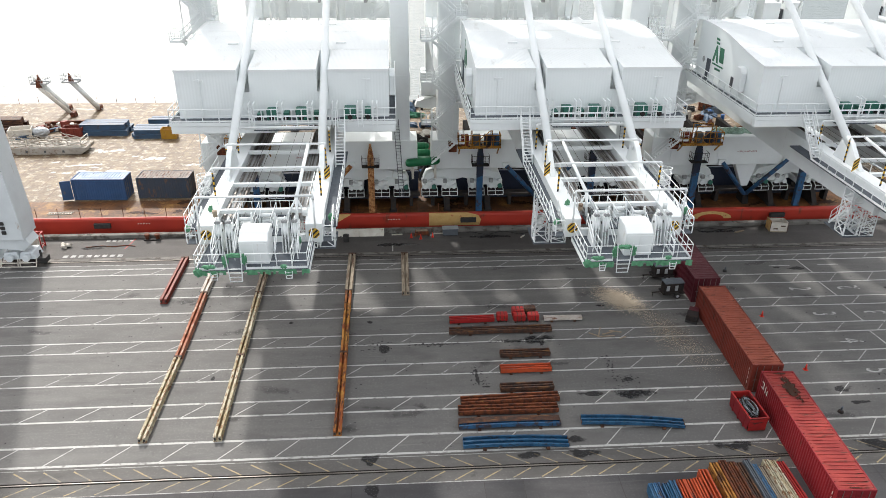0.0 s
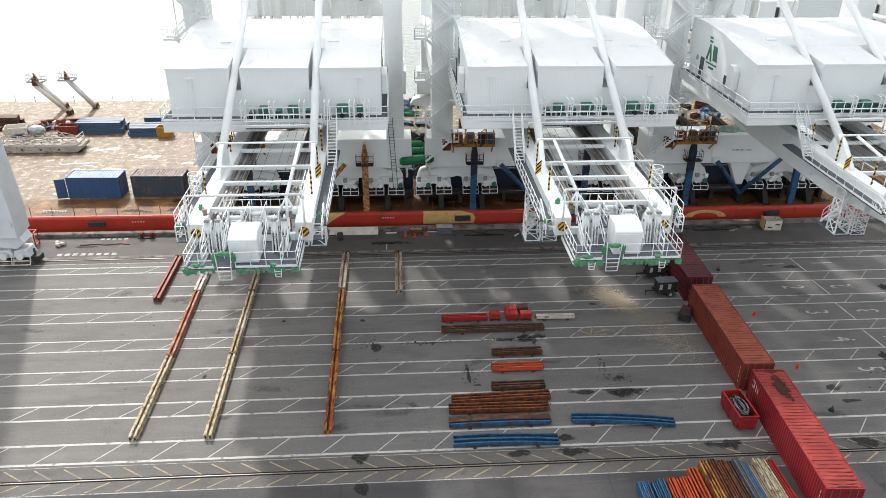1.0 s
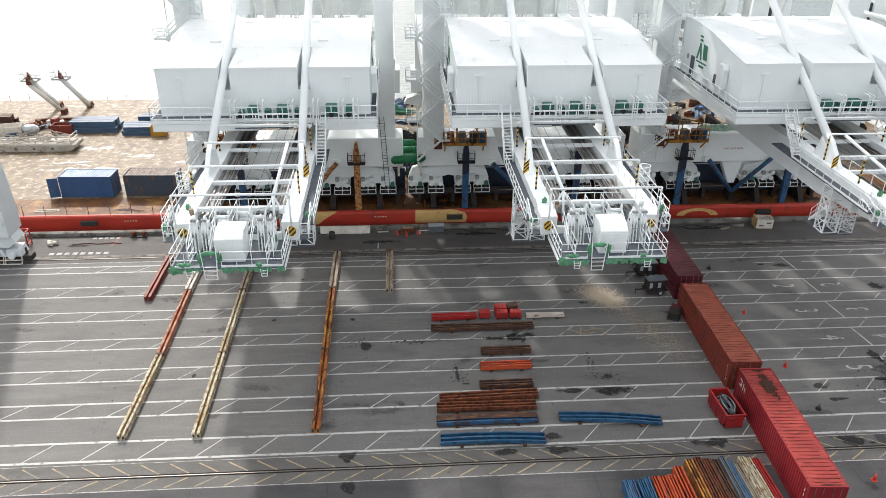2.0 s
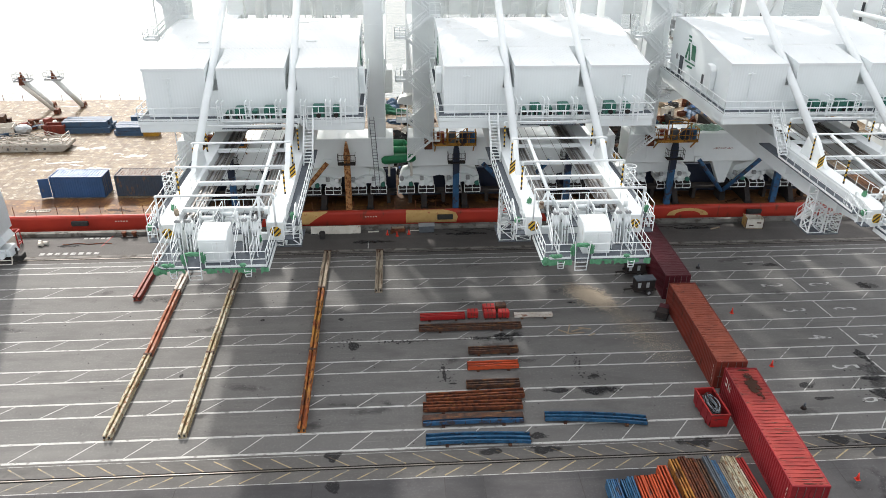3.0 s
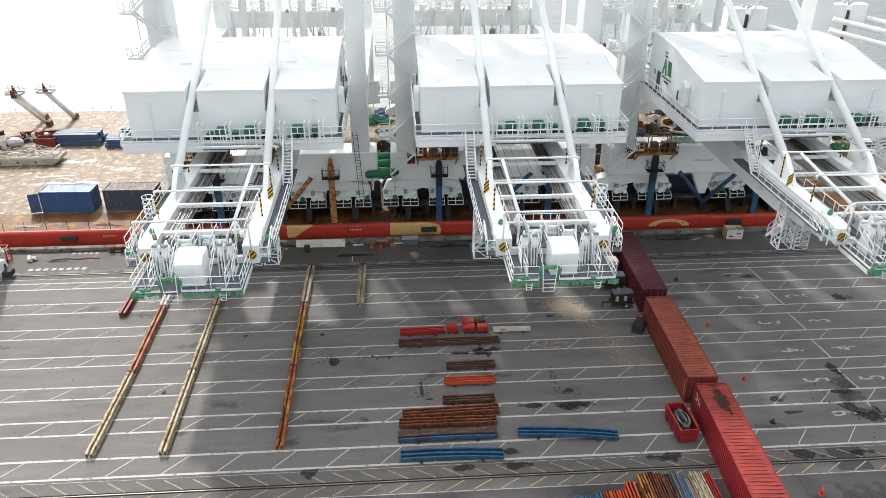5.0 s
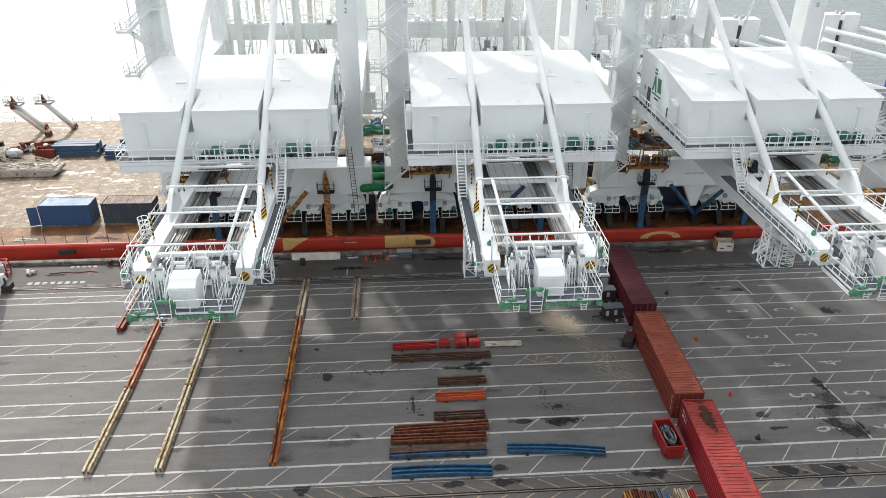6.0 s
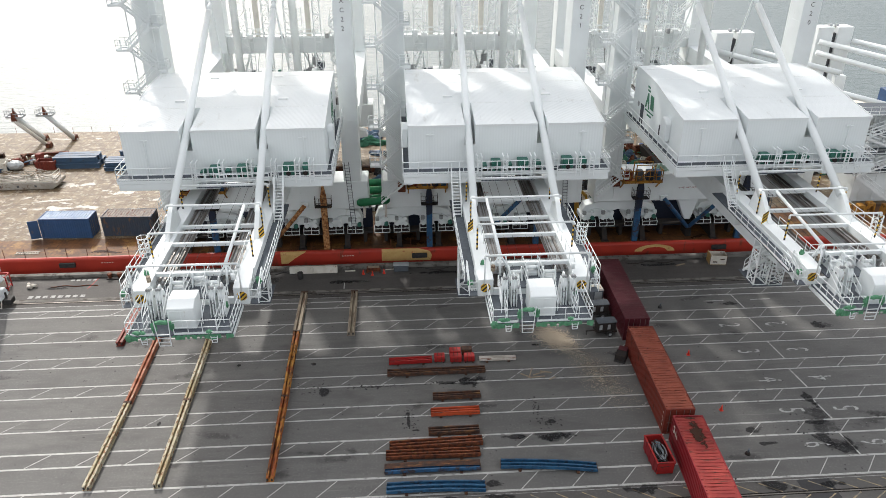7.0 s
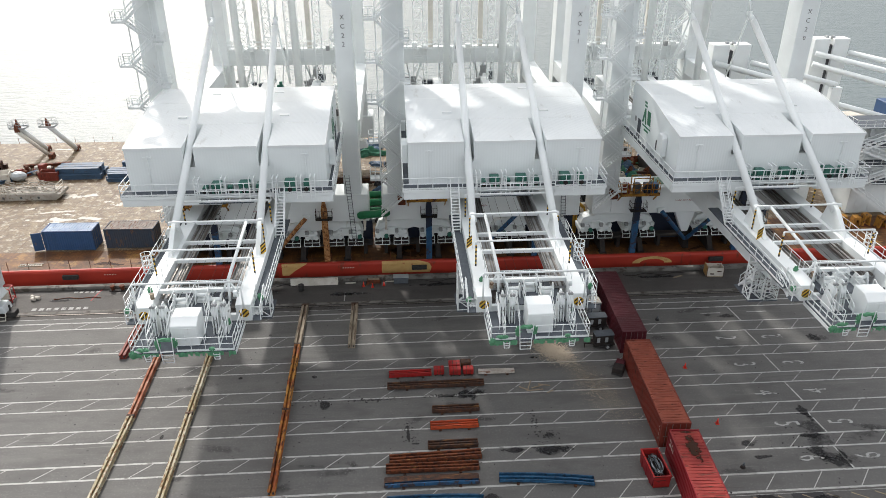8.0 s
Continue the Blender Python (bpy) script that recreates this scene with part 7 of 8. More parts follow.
bundle(-51.2, -44.4, 102.9, 4, 2, 0.8, 0.75, TEALBLUE, "dark blue steel girder stowed on the ship deck", 1)
bundle(-43.3, -38.6, 101.6, 5, 2, 0.6, 0.55, TEALBLUE, "weathered blue steel girder stowed on deck", 2)
bundle(-42.0, -36.0, 105.6, 3, 2, 0.8, 0.7, TEALBLUE, "dark blue steel girder stowed on the ship deck", 3)
bundle(-66.0, -60.5, 106.0, 3, 2, 0.8, 0.7, DARKBEAM, "dark rusted girder stowed on the ship deck", 4)


def crate(name, x, y, w, d, h, mat, label, category, turn=0.0):
    """An open-topped steel box with rim and corner posts."""
    ob = thing(name, label, category, (x, y, deck_z(x)), turn)
    t = 0.08
    for nm, a in (("floor", (0, w, 0, d, 0, t)), ("side", (0, w, 0, t, t, h)), ("side", (0, w, d - t, d, t, h)), ("end", (0, t, t, d - t, t, h)), ("end", (w - t, w, t, d - t, t, h))):
        bm = bmesh.new()
        box(bm, *a)
        part(nm, bm, mat, ob)
    for k in range(int(w / 0.6) + 1):
        bm = bmesh.new()
        box(bm, k * 0.6, k * 0.6 + 0.07, -0.05, -0.002, 0, h)
        part("stiffener", bm, mat, ob)
    return ob


crate("gold_box", -39.0, 101.3, 2.1, 1.2, 1.5, GOLD, "yellow steel box standing on the ship deck", "box")
crate("red_box", -53.3, 102.6, 2.8, 1.6, 1.3, BROWNRED, "brown-red open steel box on the ship deck", "box", 2)
crate("white_box", -60.3, 101.6, 3.0, 2.2, 1.3, OFFWHITE, "off-white open steel box on the ship deck", "box", 14)
# white pontoon with rails
PONTOON = material("pontoon_grey", (0.40, 0.38, 0.34), (0.28, 0.25, 0.21), 0.7, scale=1.2, spread=0.1, rust=(0.16, 0.10, 0.06), rust_amount=0.16)
ob = thing("pontoon", "long off-white pontoon with tangled rails on deck", "pontoon", (-66, 95.2, deck_z(-60)), 0)
bm = bmesh.new()
prism(bm, [(0, 0.0), (18.0, 0.0), (18.8, 0.5), (18.8, 0.95), (0, 0.95)], "y", 0, 3.0)
part("hull", bm, PONTOON, ob, bevel=0.05)
bm = bmesh.new()
railing(bm, [(0.3, 0.2, 0.95), (18.2, 0.2, 0.95), (18.2, 2.8, 0.95)], r=0.05, step=1.8)
part("railing", bm, OFFWHITE, ob)
rnd = random.Random(4)
bm = bmesh.new()
for k in range(120):
    x = rnd.uniform(4, 17.8)
    p = Vector((x, rnd.uniform(0.4, 2.7), 0.95 + rnd.uniform(0, 0.9)))
    q = p + Vector((rnd.uniform(-1.8, 1.8), rnd.uniform(-0.5, 0.5), rnd.uniform(-0.5, 0.6)))
    q.z = max(q.z, 0.96)
    tube(bm, p, q, 0.06, 5)
part("loose_pipe", bm, PONTOON, ob)
for k in range(7):
    bm = bmesh.new()
    box(bm, 1.2 + 2.4 * k, 1.5 + 2.4 * k, -0.02, -0.002, 0.3, 0.6)
    part("mark", bm, INK, ob)
# leaning tubular masts with baskets
for k, (b, t, mat) in enumerate((((-57.4, 116.4), (-58.55, 111.2, 7.3), WHITE), ((-52.7, 116.4), (-53.85, 110.9, 7.6), WHITE), ((-55.4, 112.9), (-58.5, 110.4, 6.8), OFFWHITE))):
    ob = thing("leaning_mast", "off-white tubular mast leaning outwards with a work basket", "mast", (0, 0, 0), group="leaning masts")
    z = deck_z(b[0])
    bm = bmesh.new()
    tube(bm, (b[0], b[1], z), t, 0.40 if k < 2 else 0.3, 14)
    part("tube", bm, mat, ob)
    bm = bmesh.new()
    prism(bm, [(b[1] - 0.6, z), (b[1] + 0.6, z), (b[1] + 0.3, z + 0.8), (b[1] - 0.6, z + 0.7)], "x", b[0] - 0.35, b[0] + 0.35)
    part("foot", bm, RUSTY, ob)
    if k < 2:
        bm = bmesh.new()
        box(bm, t[0] - 1.2, t[0] + 1.2, t[1] - 0.7, t[1] + 0.7, t[2] - 0.1, t[2])
        railing(bm, [(t[0] - 1.2, t[1] - 0.7, t[2]), (t[0] + 1.2, t[1] - 0.7, t[2]), (t[0] + 1.2, t[1] + 0.7, t[2]), (t[0] - 1.2, t[1] + 0.7, t[2]), (t[0] - 1.2, t[1] - 0.7, t[2])], r=0.03, step=0.8)
        part("basket", bm, GALV, ob)
    bm = bmesh.new()
    prism(bm, [(t[0] - 0.4, t[2]), (t[0] + 0.4, t[2]), (t[0] - 0.2, t[2] + 1.3)], "y", t[1] - 0.15, t[1] + 0.15)
    part("tip", bm, RUSTY, ob)
# tilted loose girders and mixed gear
for x, y, a, l, mat in ((-57.0, 103.5, 50, 6.5, TEALBLUE), (-63.5, 103.5, 55, 7.0, DARKBEAM), (-54.5, 108.8, 8, 7.0, RUSTY)):
    bm = bmesh.new()
    box(bm, -l / 2, l / 2, -0.25, 0.25, 0, 0.07)
    box(bm, -l / 2, l / 2, -0.05, 0.05, 0.07, 0.43)
    box(bm, -l / 2, l / 2, -0.25, 0.25, 0.43, 0.5)
    solid("loose_girder", bm, mat, "loose steel girder lying across the deck", "steel girder", "loose girders", at=pose(x, y, deck_z(x), 0, 0, a))
rnd = random.Random(31)
for k in range(16):
    x, y = rnd.uniform(-58, -52.5), rnd.uniform(104.3, 107.5)
    bm = bmesh.new()
    w, d, h = rnd.uniform(0.4, 1.1), rnd.uniform(0.4, 0.9), rnd.uniform(0.4, 1.1)
    box(bm, -w / 2, w / 2, -d / 2, d / 2, 0, h)
    solid("deck_gear", bm, (BROWNRED, RUSTY, OFFWHITE, DARKBEAM)[k % 4], "rusty lashing gear piled on the ship deck", "gear", "lashing gear", at=pose(x, y, deck_z(x), 0, 0, rnd.uniform(0, 90)), bevel=0.08)
bm = bmesh.new()
geo = bmesh.ops.create_icosphere(bm, subdivisions=3, radius=1.0, matrix=Matrix.Translation((0, 0, 0.7)) @ Matrix.Diagonal((1.2, 0.8, 0.75, 1)))
for v in geo["verts"]:
    v.co += Vector((rnd.uniform(-1, 1), rnd.uniform(-1, 1), rnd.uniform(-1, 1))) * 0.05
    v.co.z = max(v.co.z, 0.0)
solid("covered_winch", bm, GALV, "grey sheeted winch on the ship deck", "winch", at=pose(-56.3, 103.0, deck_z(-56)))
# ladder lying on the deck
bm = bmesh.new()
for y in (0, 0.45):
    box(bm, 0, 2.7, y, y + 0.06, 0, 0.08)
for k in range(9):
    box(bm, 0.1 + 0.3 * k, 0.16 + 0.3 * k, 0.06, 0.45, 0.02, 0.06)
solid("ladder", bm, OFFWHITE, "white ladder lying near the deck edge", "ladder", at=pose(-44.7, 75.6, deck_z(-44) + 0.003, 0, 0, 0))

# green cylinders between the cranes, on a rack
for x, y, z, a in ((-4.45, 74.72, 7.0, 0), (-5.1, 77.9, 6.1, 1), (-5.2, 80.4, 6.1, 2), (-5.3, 82.9, 6.1, 0)):
    ob = thing("gas_cylinder", "large green steel cylinder lying on a rack between cranes", "cylinder", (x, y, z), a, "green cylinders")
    bm = bmesh.new()
    tube(bm, (0.3, 0, 0.48), (3.5, 0, 0.48), 0.46, 18)
    part("shell", bm, CYL, ob)
    for s, e in ((0.0, 0.3), (3.5, 3.8)):
        bm = bmesh.new()
        tube(bm, (s, 0, 0.48), (e, 0, 0.48), 0.25 if s < 1 else 0.46, 18, 0.46 if s < 1 else 0.25)
        part("end_cap", bm, CYL, ob)
    bm = bmesh.new()
    tube(bm, (3.2, 0, 0.48), (3.26, 0, 0.48), 0.47, 18)
    part("strap", bm, CYL, ob)
    if y < 75:
        ob.matrix_world = pose(x, y, z, 0, -5, a)
ob = thing("cylinder_rack", "white steel rack carrying green cylinders", "rack", (-2.4, 74.7, deck_z(0)))
for x in (-1.3, 1.2):
    top_z = 6.02 - deck_z(0)
    bm = bmesh.new()
    box(bm, x - 0.12, x + 0.12, -0.5, 9.6, top_z - 0.22, top_z)
    part("rack_beam", bm, OFFWHITE, ob)
    bm = bmesh.new()
    box(bm, x - 0.12, x + 0.12, -0.3, 0.35, top_z, top_z + 1.08 + 0.19 * (x > 0))
    part("cradle", bm, OFFWHITE, ob)
    for y in (5.0, 9.2):
        bm = bmesh.new()
        box(bm, x - 0.1, x + 0.1, y - 0.1, y + 0.1, 0, top_z - 0.22)
        part("rack_leg", bm, OFFWHITE, ob)

# stowed gear behind the right-hand sills
rnd = random.Random(77)
for k in range(70):
    x, y = rnd.uniform(20.5, 25.5) + (rnd.random() < 0.55) * rnd.uniform(8, 24), rnd.uniform(84, 104)
    l = rnd.uniform(2.0, 6.0)
    mat = (TEALBLUE, STEEL, GALV, OFFWHITE, RUSTY, TARP)[k % 6]
    bm = bmesh.new()
    tube(bm, (-l / 2, 0, 0), (l / 2, 0, rnd.uniform(0, 0.4)), rnd.uniform(0.12, 0.35), 8)
    tube(bm, (-l / 2, 0.5, 0), (l / 2, 0.6, 0), 0.12, 6)
    solid("pipe_spool", bm, mat, "mixed pipes and struts stowed on the ship deck", "pipes", "stowed pipes", at=pose(x, y, deck_z(x) + 0.36, 0, 0, rnd.uniform(-40, 40)))
for k in range(26):
    x, y = rnd.uniform(-30, -2) if k % 2 else rnd.uniform(-6, 24), rnd.uniform(84, 112)
    bm = bmesh.new()
    w, d, h = rnd.uniform(0.8, 3.0), rnd.uniform(0.6, 1.6), rnd.uniform(0.5, 1.6)
    box(bm, -w / 2, w / 2, -d / 2, d / 2, 0, h)
    for q in (-0.3, 0.3):
        box(bm, w * q - 0.06, w * q + 0.06, -d / 2 - 0.05, d / 2 + 0.05, 0, h + 0.05)
    solid("deck_case", bm, (OFFWHITE, STEEL, GALV, GREEN, RUSTY)[k % 5], "equipment case lashed on the ship deck", "case", "deck cases", at=pose(x, y, deck_z(x), 0, 0, rnd.uniform(-20, 20)), bevel=0.03)

# heaps, drums, crates and rope coils beyond the cranes
NET = material("net_green", (0.06, 0.20, 0.13), (0.02, 0.08, 0.05), 0.9, scale=3, spread=0.3, bump=0.8, bump_scale=12)
BLACKNET = material("net_black", (0.015, 0.015, 0.017), (0.04, 0.038, 0.036), 0.9, scale=3, spread=0.3, bump=0.8, bump_scale=12)
DRUMBLUE = material("drum_blue", (0.02, 0.09, 0.26), (0.015, 0.06, 0.18), 0.5, scale=2)


def heap(x, y, rx, ry, h, mat, seed, label):
    """A slumped pile of netting or sheet."""
    rnd = random.Random(seed)
    ph = [rnd.uniform(0, 6) for _ in range(6)]
    bm = bmesh.new()
    geo = bmesh.ops.create_icosphere(bm, subdivisions=4, radius=1.0)
    for v in geo["verts"]:
        q = v.co.copy()
        f = 1 + 0.25 * math.sin(4 * q.x + ph[0]) * math.cos(3 * q.y + ph[1]) + 0.15 * math.sin(9 * q.y + 6 * q.x + ph[2]) + rnd.uniform(-0.05, 0.05)
        v.co = Vector((q.x * rx * f, q.y * ry * f, max(q.z, 0) * h * f))
    solid("slumped_net", bm, mat, label, "heap", "heaps on deck", at=pose(x, y, deck_z(x) + 0.002, 0, 0, rnd.uniform(0, 90)))


def drum(x, y, mat):
    ob = thing("drum", "steel drum standing on the ship deck", "drum", (x, y, deck_z(x)), group="drums on deck")
    bm = bmesh.new()
    tube(bm, (0, 0, 0), (0, 0, 0.9), 0.3, 14)
    part("body", bm, mat, ob)
    for z in (0.3, 0.6):
        bm = bmesh.new()
        tube(bm, (0, 0, z - 0.02), (0, 0, z + 0.02), 0.315, 14)
        part("hoop", bm, mat, ob)


def coil(x, y, r, mat):
    bm = bmesh.new()
    for k in range(5):
        rr, zz = r - 0.05 * (k % 2), 0.08 + 0.12 * k
        ring = [Vector((rr * math.cos(math.tau * i / 18), rr * math.sin(math.tau * i / 18), zz + 0.02 * math.sin(i))) for i in range(18)]
        for i in range(18):
            tube(bm, ring[i], ring[(i + 1) % 18], 0.07, 6)
    solid("rope_coil", bm, mat, "coiled mooring rope on the ship deck", "rope", "rope coils", at=pose(x, y, deck_z(x), 0, 0, 0))


PALENET = material("net_pale", (0.36, 0.47, 0.40), (0.20, 0.33, 0.25), 0.9, scale=3, spread=0.25, bump=0.8, bump_scale=12)


def sill_net(x, y, z, rx, ry, h, seed):
    """Netting thrown over a crane's sill beam."""
    rnd = random.Random(seed)
    bm = bmesh.new()
    geo = bmesh.ops.create_icosphere(bm, subdivisions=3, radius=1.0)
    for v in geo["verts"]:
        q = v.co.copy()
        f = 1 + 0.2 * math.sin(7 * q.x + seed) * math.cos(5 * q.y) + rnd.uniform(-0.1, 0.1)
        v.co = Vector((q.x * rx * f, q.y * ry, max(q.z, 0) * h * f * (1 + 0.5 * math.sin(11 * q.x))))
    solid("safety_net", bm, PALENET, "pale green safety net heaped on a sill beam", "net", "nets on the sill", at=pose(x, y, z, 0, 0, 0))


for k, (x, rx) in enumerate(((31.6, 0.9), (33.4, 1.3), (35.6, 1.1), (37.2, 0.7))):
    sill_net(x, 76.9, 9.9, rx, 0.9, 0.45, 40 + k)
rnd = random.Random(123)
SPOTS = ((34, 54, 97, 118.5, 80), (-6, 2, 98, 118.5, 28), (-4.5, 1.5, 85, 97, 16), (20, 28, 80, 104, 52), (22, 36, 86, 108, 60), (54, 66, 90, 104, 16))
for x0, x1, y0, y1, n in SPOTS:
    for k in range(n):
        x, y = rnd.uniform(x0, x1), rnd.uniform(y0, y1)
        kind = rnd.random()
        if kind < 0.38:
            heap(x, y, rnd.uniform(0.7, 2.4), rnd.uniform(0.5, 1.5), rnd.uniform(0.4, 1.5), rnd.choice((NET, BLACKNET, BLACKNET, BLACKNET, TEALBLUE, OFFWHITE, RUSTY)), 900 + k + int(x0), "slumped heap of netting and sheet on the ship deck")
        elif kind < 0.62:
            drum(x, y, rnd.choice((DRUMBLUE, DRUMBLUE, BLACK, OFFWHITE, BROWNRED)))
        elif kind < 0.74:
            coil(x, y, rnd.uniform(0.5, 0.9), rnd.choice((OFFWHITE, BLACKNET, TIMBER)))
        else:
            w, d, h = rnd.uniform(0.8, 2.2), rnd.uniform(0.7, 1.4), rnd.uniform(0.6, 1.4)
            crate("deck_bin", x, y, w, d, h, rnd.choice((GREY, OFFWHITE, TEALBLUE, RUSTY)), "open steel bin standing on the ship deck", "bin", rnd.uniform(-30, 30))
for k, (x, y, w, d, h, mat) in enumerate(((20.6, 79.6, 1.2, 1.0, 3.4, OFFWHITE), (21.6, 81.4, 1.0, 1.2, 4.6, OFFWHITE), (23.6, 80.2, 0.9, 0.9, 3.0, ORANGE), (24.3, 81.6, 1.2, 1.0, 3.8, OFFWHITE), (22.8, 82.4, 1.3, 1.0, 5.0, GOLD), (20.4, 82.0, 0.9, 0.9, 4.0, BROWNRED))):
    ob = thing("deck_machine", "pale lashing machine standing between the cranes" if mat is OFFWHITE else "coloured lashing machine standing between the cranes", "machine", (x, y, deck_z(x)), 8 * k - 20, "lashing machines")
    for nm, a, mt in (("base", (-w / 2, w / 2, -d / 2, d / 2, 0, 0.3), STEEL), ("body", (-w * 0.42, w * 0.42, -d * 0.42, d * 0.42, 0.3, h * 0.75), mat), ("head", (-w * 0.5, w * 0.2, -d * 0.3, d * 0.3, h * 0.75, h), OFFWHITE), ("panel", (-w * 0.3, w * 0.3, -d * 0.45, -d * 0.42 - 0.002, h * 0.35, h * 0.6), GREY)):
        bm = bmesh.new()
        box(bm, *a)
        part(nm, bm, mt, ob, bevel=0.0 if nm == "panel" else 0.07)
# white access tower with zigzag stairs beyond the last crane
ob = thing("access_tower", "white steel access tower with zigzag stairs standing on the ship deck", "tower", (62.0, 84.5, deck_z(62)))
bm = bmesh.new()
box(bm, -0.6, 9.0, 0, 5.0, 0, 4.6)
base_block = part("base_block", bm, WHITE, ob, bevel=0.08)
for k in range(5):
    bm = bmesh.new()
    box(bm, 0.4 + 1.9 * k, 0.5 + 1.9 * k, -0.05, -0.003, 0.2, 4.4)
    part("stiffener", bm, WHITE, base_block)
bm = bmesh.new()
box(bm, 0.6, 6.0, 1.2, 4.2, 4.6, 12.4)
tower_block = part("column", bm, WHITE, ob, bevel=0.08)
for x in (1.4, 2.6, 3.9, 5.1):
    bm = bmesh.new()
    box(bm, x - 0.05, x + 0.05, 1.13, 1.197, 4.7, 12.3)
    part("rib", bm, WHITE, tower_block)
bm = bmesh.new()
lattice(bm, -2.6, 0.2, 0.4, 3.0, 4.6, 12.4, r=0.07, n=4)
part("lattice_frame", bm, RAIL, ob)
for z in (4.6, 7.2, 9.8, 12.4):
    bm = bmesh.new()
    box(bm, -3.0, 6.4, -1.2, 1.1 if z < 12 else 4.2, z, z + 0.1)
    deckp = part("walkway", bm, GREY, ob)
    bm = bmesh.new()
    railing(bm, [(-3.0, 1.0, z + 0.1), (-3.0, -1.2, z + 0.1), (6.4, -1.2, z + 0.1)], r=0.04, step=1.2)
    part("railing", bm, RAIL, deckp)
for k, z in enumerate((0.05, 4.7, 7.3, 9.9)):
    xa, xb = (-2.0, 4.6) if k % 2 else (4.6, -2.0)
    bm = bmesh.new()
    stairs(bm, (xa, -1.75, z), (xb, -1.75, (4.6, 7.2, 9.8, 12.4)[k]), 0.9, (0, 1, 0), 0.04)
    part("stair", bm, RAIL, ob)
bm = bmesh.new()
prism(bm, [(-5.2, 9.6), (-3.4, 9.6), (-2.8, 13.4), (-6.4, 13.4)], "y", 4.6, 6.4)
box(bm, -5.0, -3.6, 4.7, 6.3, 0, 9.6)
part("wedge_support", bm, WHITE, ob, bevel=0.06)
for k, (x, y) in enumerate(((58.6, 80.6), (60.2, 80.2), (61.9, 80.8), (63.6, 80.0), (65.3, 80.7))):
    ob = thing("steel_trestle", "yellow steel trestle with rusted feet on the ship deck", "trestle", (x, y, deck_z(x)), 6 * k - 10, "yellow trestles")
    bm = bmesh.new()
    prism(bm, [(-0.6, 0.0), (-0.35, 0.0), (-0.2, 1.3), (0.2, 1.3), (0.35, 0.0), (0.6, 0.0), (0.4, 1.6), (-0.4, 1.6)], "y", -0.5, 0.5)
    part("body", bm, SOILED_YELLOW, ob, bevel=0.03)
    bm = bmesh.new()
    box(bm, -0.7, 0.7, -0.6, 0.6, -0.01, 0.08)
    part("foot", bm, RUSTY, ob)
# folded yellow hoist arm between the cranes
ob = thing("knuckle_hoist", "folded yellow hoist arm standing on the ship deck", "hoist", (22.5, 79.6, deck_z(22)))
for nm, a, b, r in (("column", (0, 0, 0), (0, 0, 3.4), 0.32), ("arm", (0, 0, 3.4), (-0.5, -0.3, 5.6), 0.26), ("jib", (-0.5, -0.3, 5.6), (1.0, -0.4, 4.2), 0.2), ("tip", (1.0, -0.4, 4.2), (1.3, -0.4, 3.0), 0.14)):
    bm = bmesh.new()
    tube(bm, a, b, r, 10)
    part(nm, bm, GOLD, ob)
bm = bmesh.new()
box(bm, -0.7, 0.7, -0.6, 0.6, 0, 0.25)
part("base_plate", bm, RUSTY, ob)

# stowed boom with its uprights, beyond the last crane
for x, y, zt in ((51.4, 106.0, 19.6), (70.5, 112.0, 19.0)):
    ob = thing("boom_upright", "tall white twin box uprights of a stowed boom", "boom upright", (x, y, 0), group="boom uprights")
    for s in (-1, 1):
        bm = bmesh.new()
        box(bm, min(s * 0.35, s * 2.9), max(s * 0.35, s * 2.9), 0, 2.2, deck_z(x) - 0.05, zt)
        part("upright", bm, WHITE, ob, bevel=0.06)
    bm = bmesh.new()
    box(bm, -0.35, 0.35, 0.4, 1.8, deck_z(x), zt - 1.0)
    part("web", bm, INK, ob)
    for s in (-1, 1):
        bm = bmesh.new()
        tube(bm, (s * 0.35, 1.1, zt + 0.05), (s * 0.75, 1.1, zt + 0.05), 0.35, 12)
        part("pin", bm, GALV, ob)
PIPES = (((67.8, 111.5, 16.9), (97.0, 99.0, 11.0)), ((67.4, 111.0, 15.3), (95.0, 98.0, 9.2)), ((73.3, 111.6, 16.9), (103.0, 99.5, 11.4)), ((48.9, 105.6, 17.0), (60.0, 101.0, 14.6)), ((54.4, 105.6, 17.0), (66.0, 101.0, 14.6)), ((61.0, 105.0, 12.6), (74.0, 97.5, 10.2)))
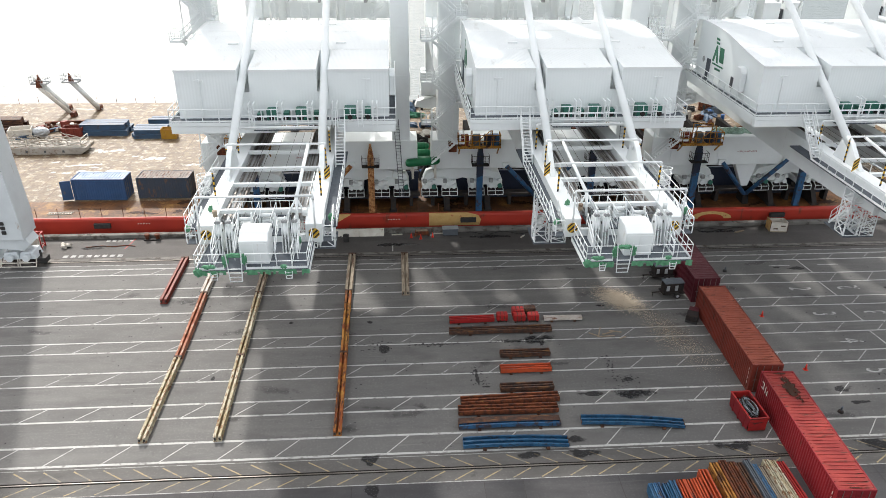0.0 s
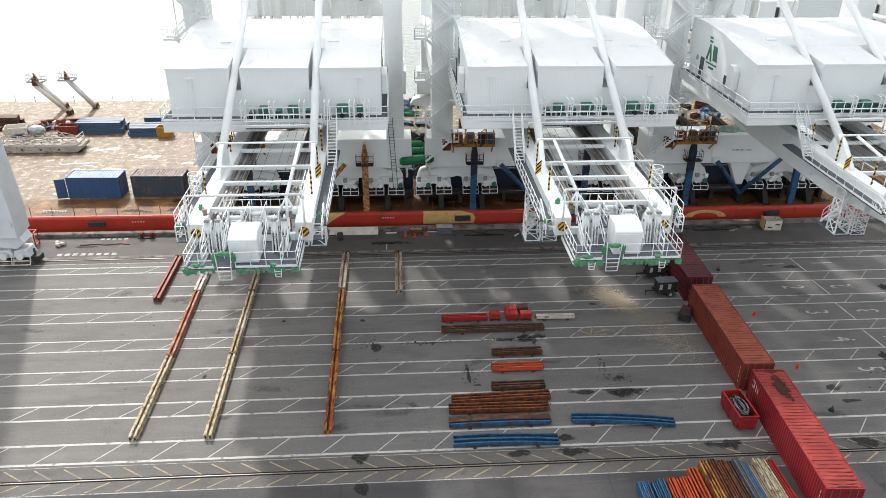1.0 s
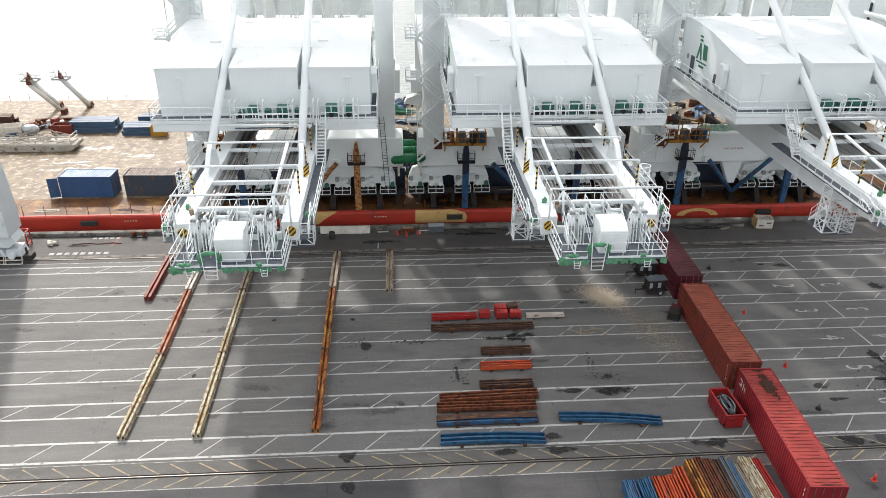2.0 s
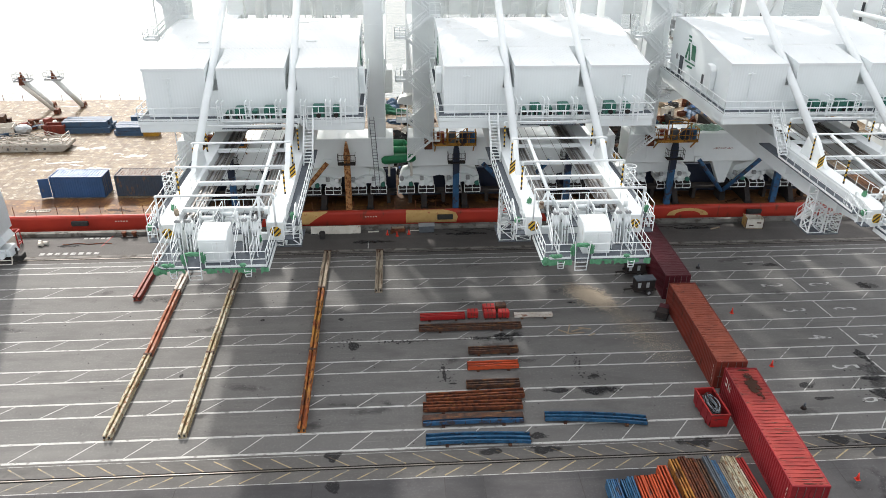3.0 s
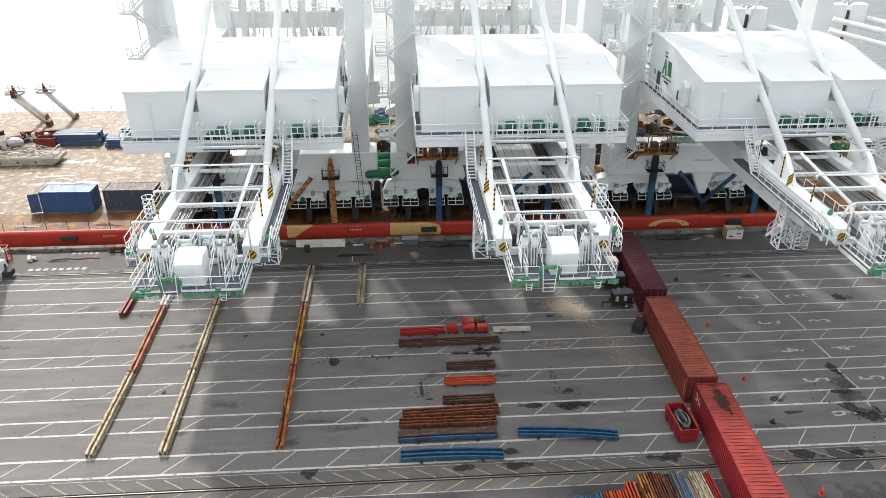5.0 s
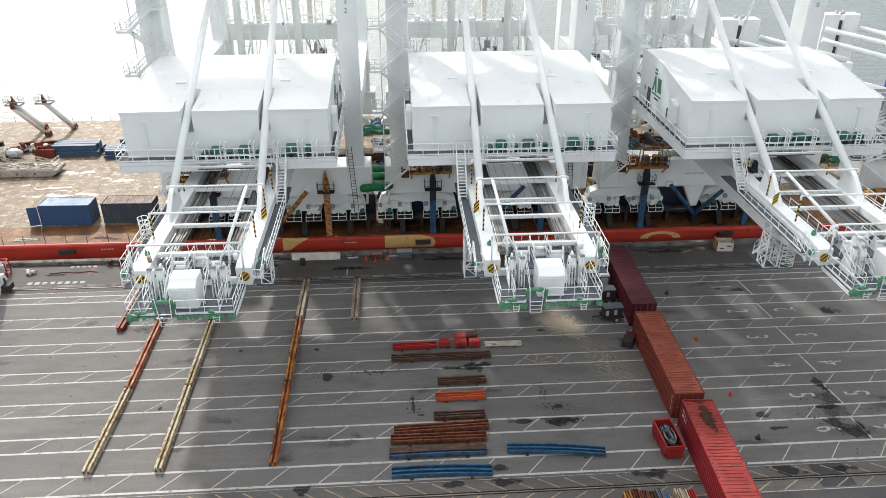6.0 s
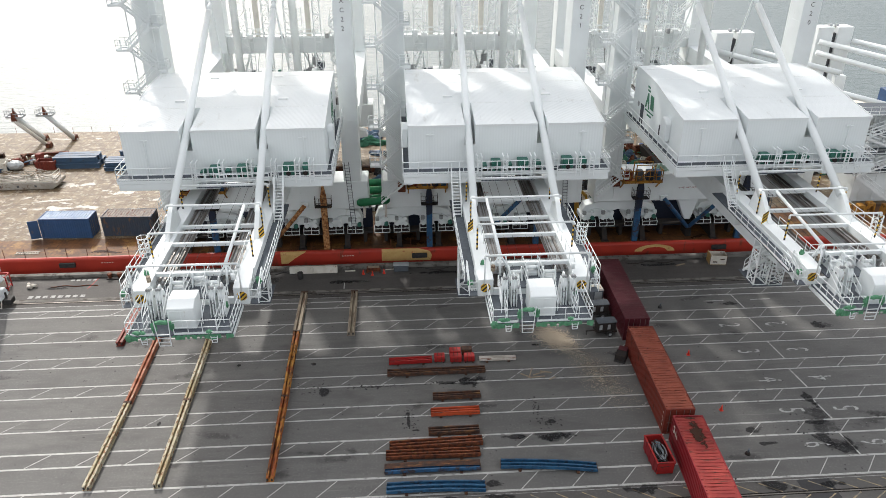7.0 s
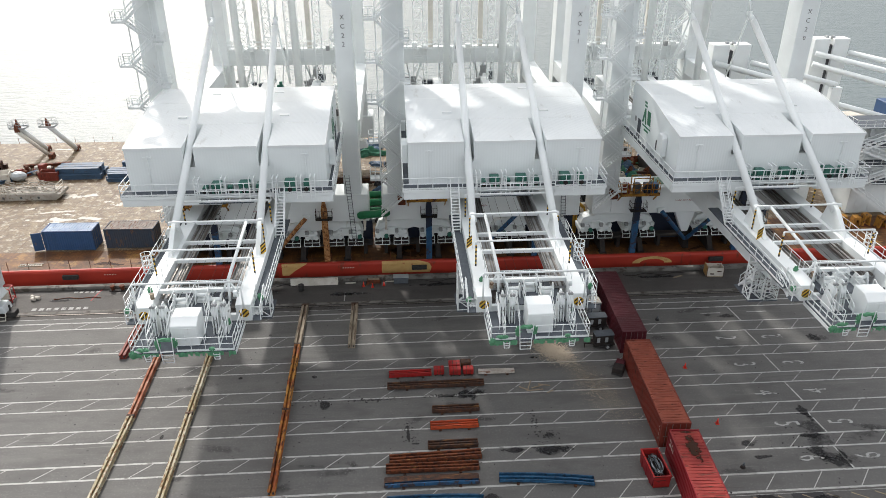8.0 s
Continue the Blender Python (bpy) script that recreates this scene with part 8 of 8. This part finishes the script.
for a, b in PIPES:
    ob = thing("stay_pipe", "long white tubular stay stowed above the deck", "pipe", (0, 0, 0), group="stowed stays")
    bm = bmesh.new()
    tube(bm, a, b, 0.42, 16)
    part("tube", bm, WHITE, ob)
    bm = bmesh.new()
    c = Vector(b)
    box(bm, c.x - 0.8, c.x + 0.8, c.y - 0.5, c.y + 0.5, deck_z(c.x) - 0.02, c.z - 0.3)
    part("cradle", bm, WHITE, ob, bevel=0.05)
ob = thing("deck_house", "white boxes and blue machinery at the ship's far end", "deckhouse", (84, 104, deck_z(84)))
for nm, a, mat in (("block", (-9, 9, 0, 9, 0, 5.5), OFFWHITE), ("machine", (-5, -0.5, 2, 6, 5.5, 8.6), BLUEBOX), ("machine", (1.5, 6, 2, 6, 5.5, 7.8), OFFWHITE), ("block", (-14, -10, -6, 6, 0, 3.2), WHITE)):
    bm = bmesh.new()
    box(bm, *a)
    part(nm, bm, mat, ob, bevel=0.1)
bm = bmesh.new()
railing(bm, [(-9, 0.1, 5.5), (9, 0.1, 5.5)], r=0.05)
part("railing", bm, RAIL, ob)

# marks and rust on the near containers
roof_rust = blot("rust_patch", 23.2, 39.7, 0.62, 1.9, RUSTED, "dark rust patch on a red container roof", "stain", z=2.594, turn=-4)
for x, y, rx, ry in ((22.7, 29.88, 0.85, 0.09), (23.3, 41.5, 0.7, 0.14)):
    blot("rust_patch", x, y, rx, ry, RUSTED, "dark rust along the end of a red container roof", "stain", z=2.594, turn=-4)
bm = bmesh.new()
for y0, y1, z0, z1 in ((5.1, 5.22, 1.5, 2.1), (5.22, 5.5, 2.0, 2.12), (5.22, 5.5, 1.5, 1.62), (4.75, 4.87, 1.45, 2.05), (4.45, 4.57, 1.45, 1.9)):
    box(bm, -1.235, -1.229, y0, y1, z0, z1)
mark = new("container_mark", mesh("container_mark", bm, OFFWHITE))
mark.matrix_world = pose(22.87, 35.77, 0, 0, 0, -3.3)
tagged(mark, "white painted owner mark on a red container", "marking", kind="structure")
for cx, cy, ct in ((22.87, 35.77, -3.3), (23.1, 48.72, -1.6)):
    bm = bmesh.new()
    for k in range(4):
        box(bm, -1.235, -1.229, -5.75 + 0.02 * k, -5.68 + 0.02 * k, 0.6 + 0.4 * k, 0.85 + 0.4 * k)
    o = new("container_mark", mesh("container_mark", bm, OFFWHITE))
    o.matrix_world = pose(cx, cy, 0, 0, 0, ct)
    tagged(o, "small white bars painted on a container side", "marking", kind="structure")
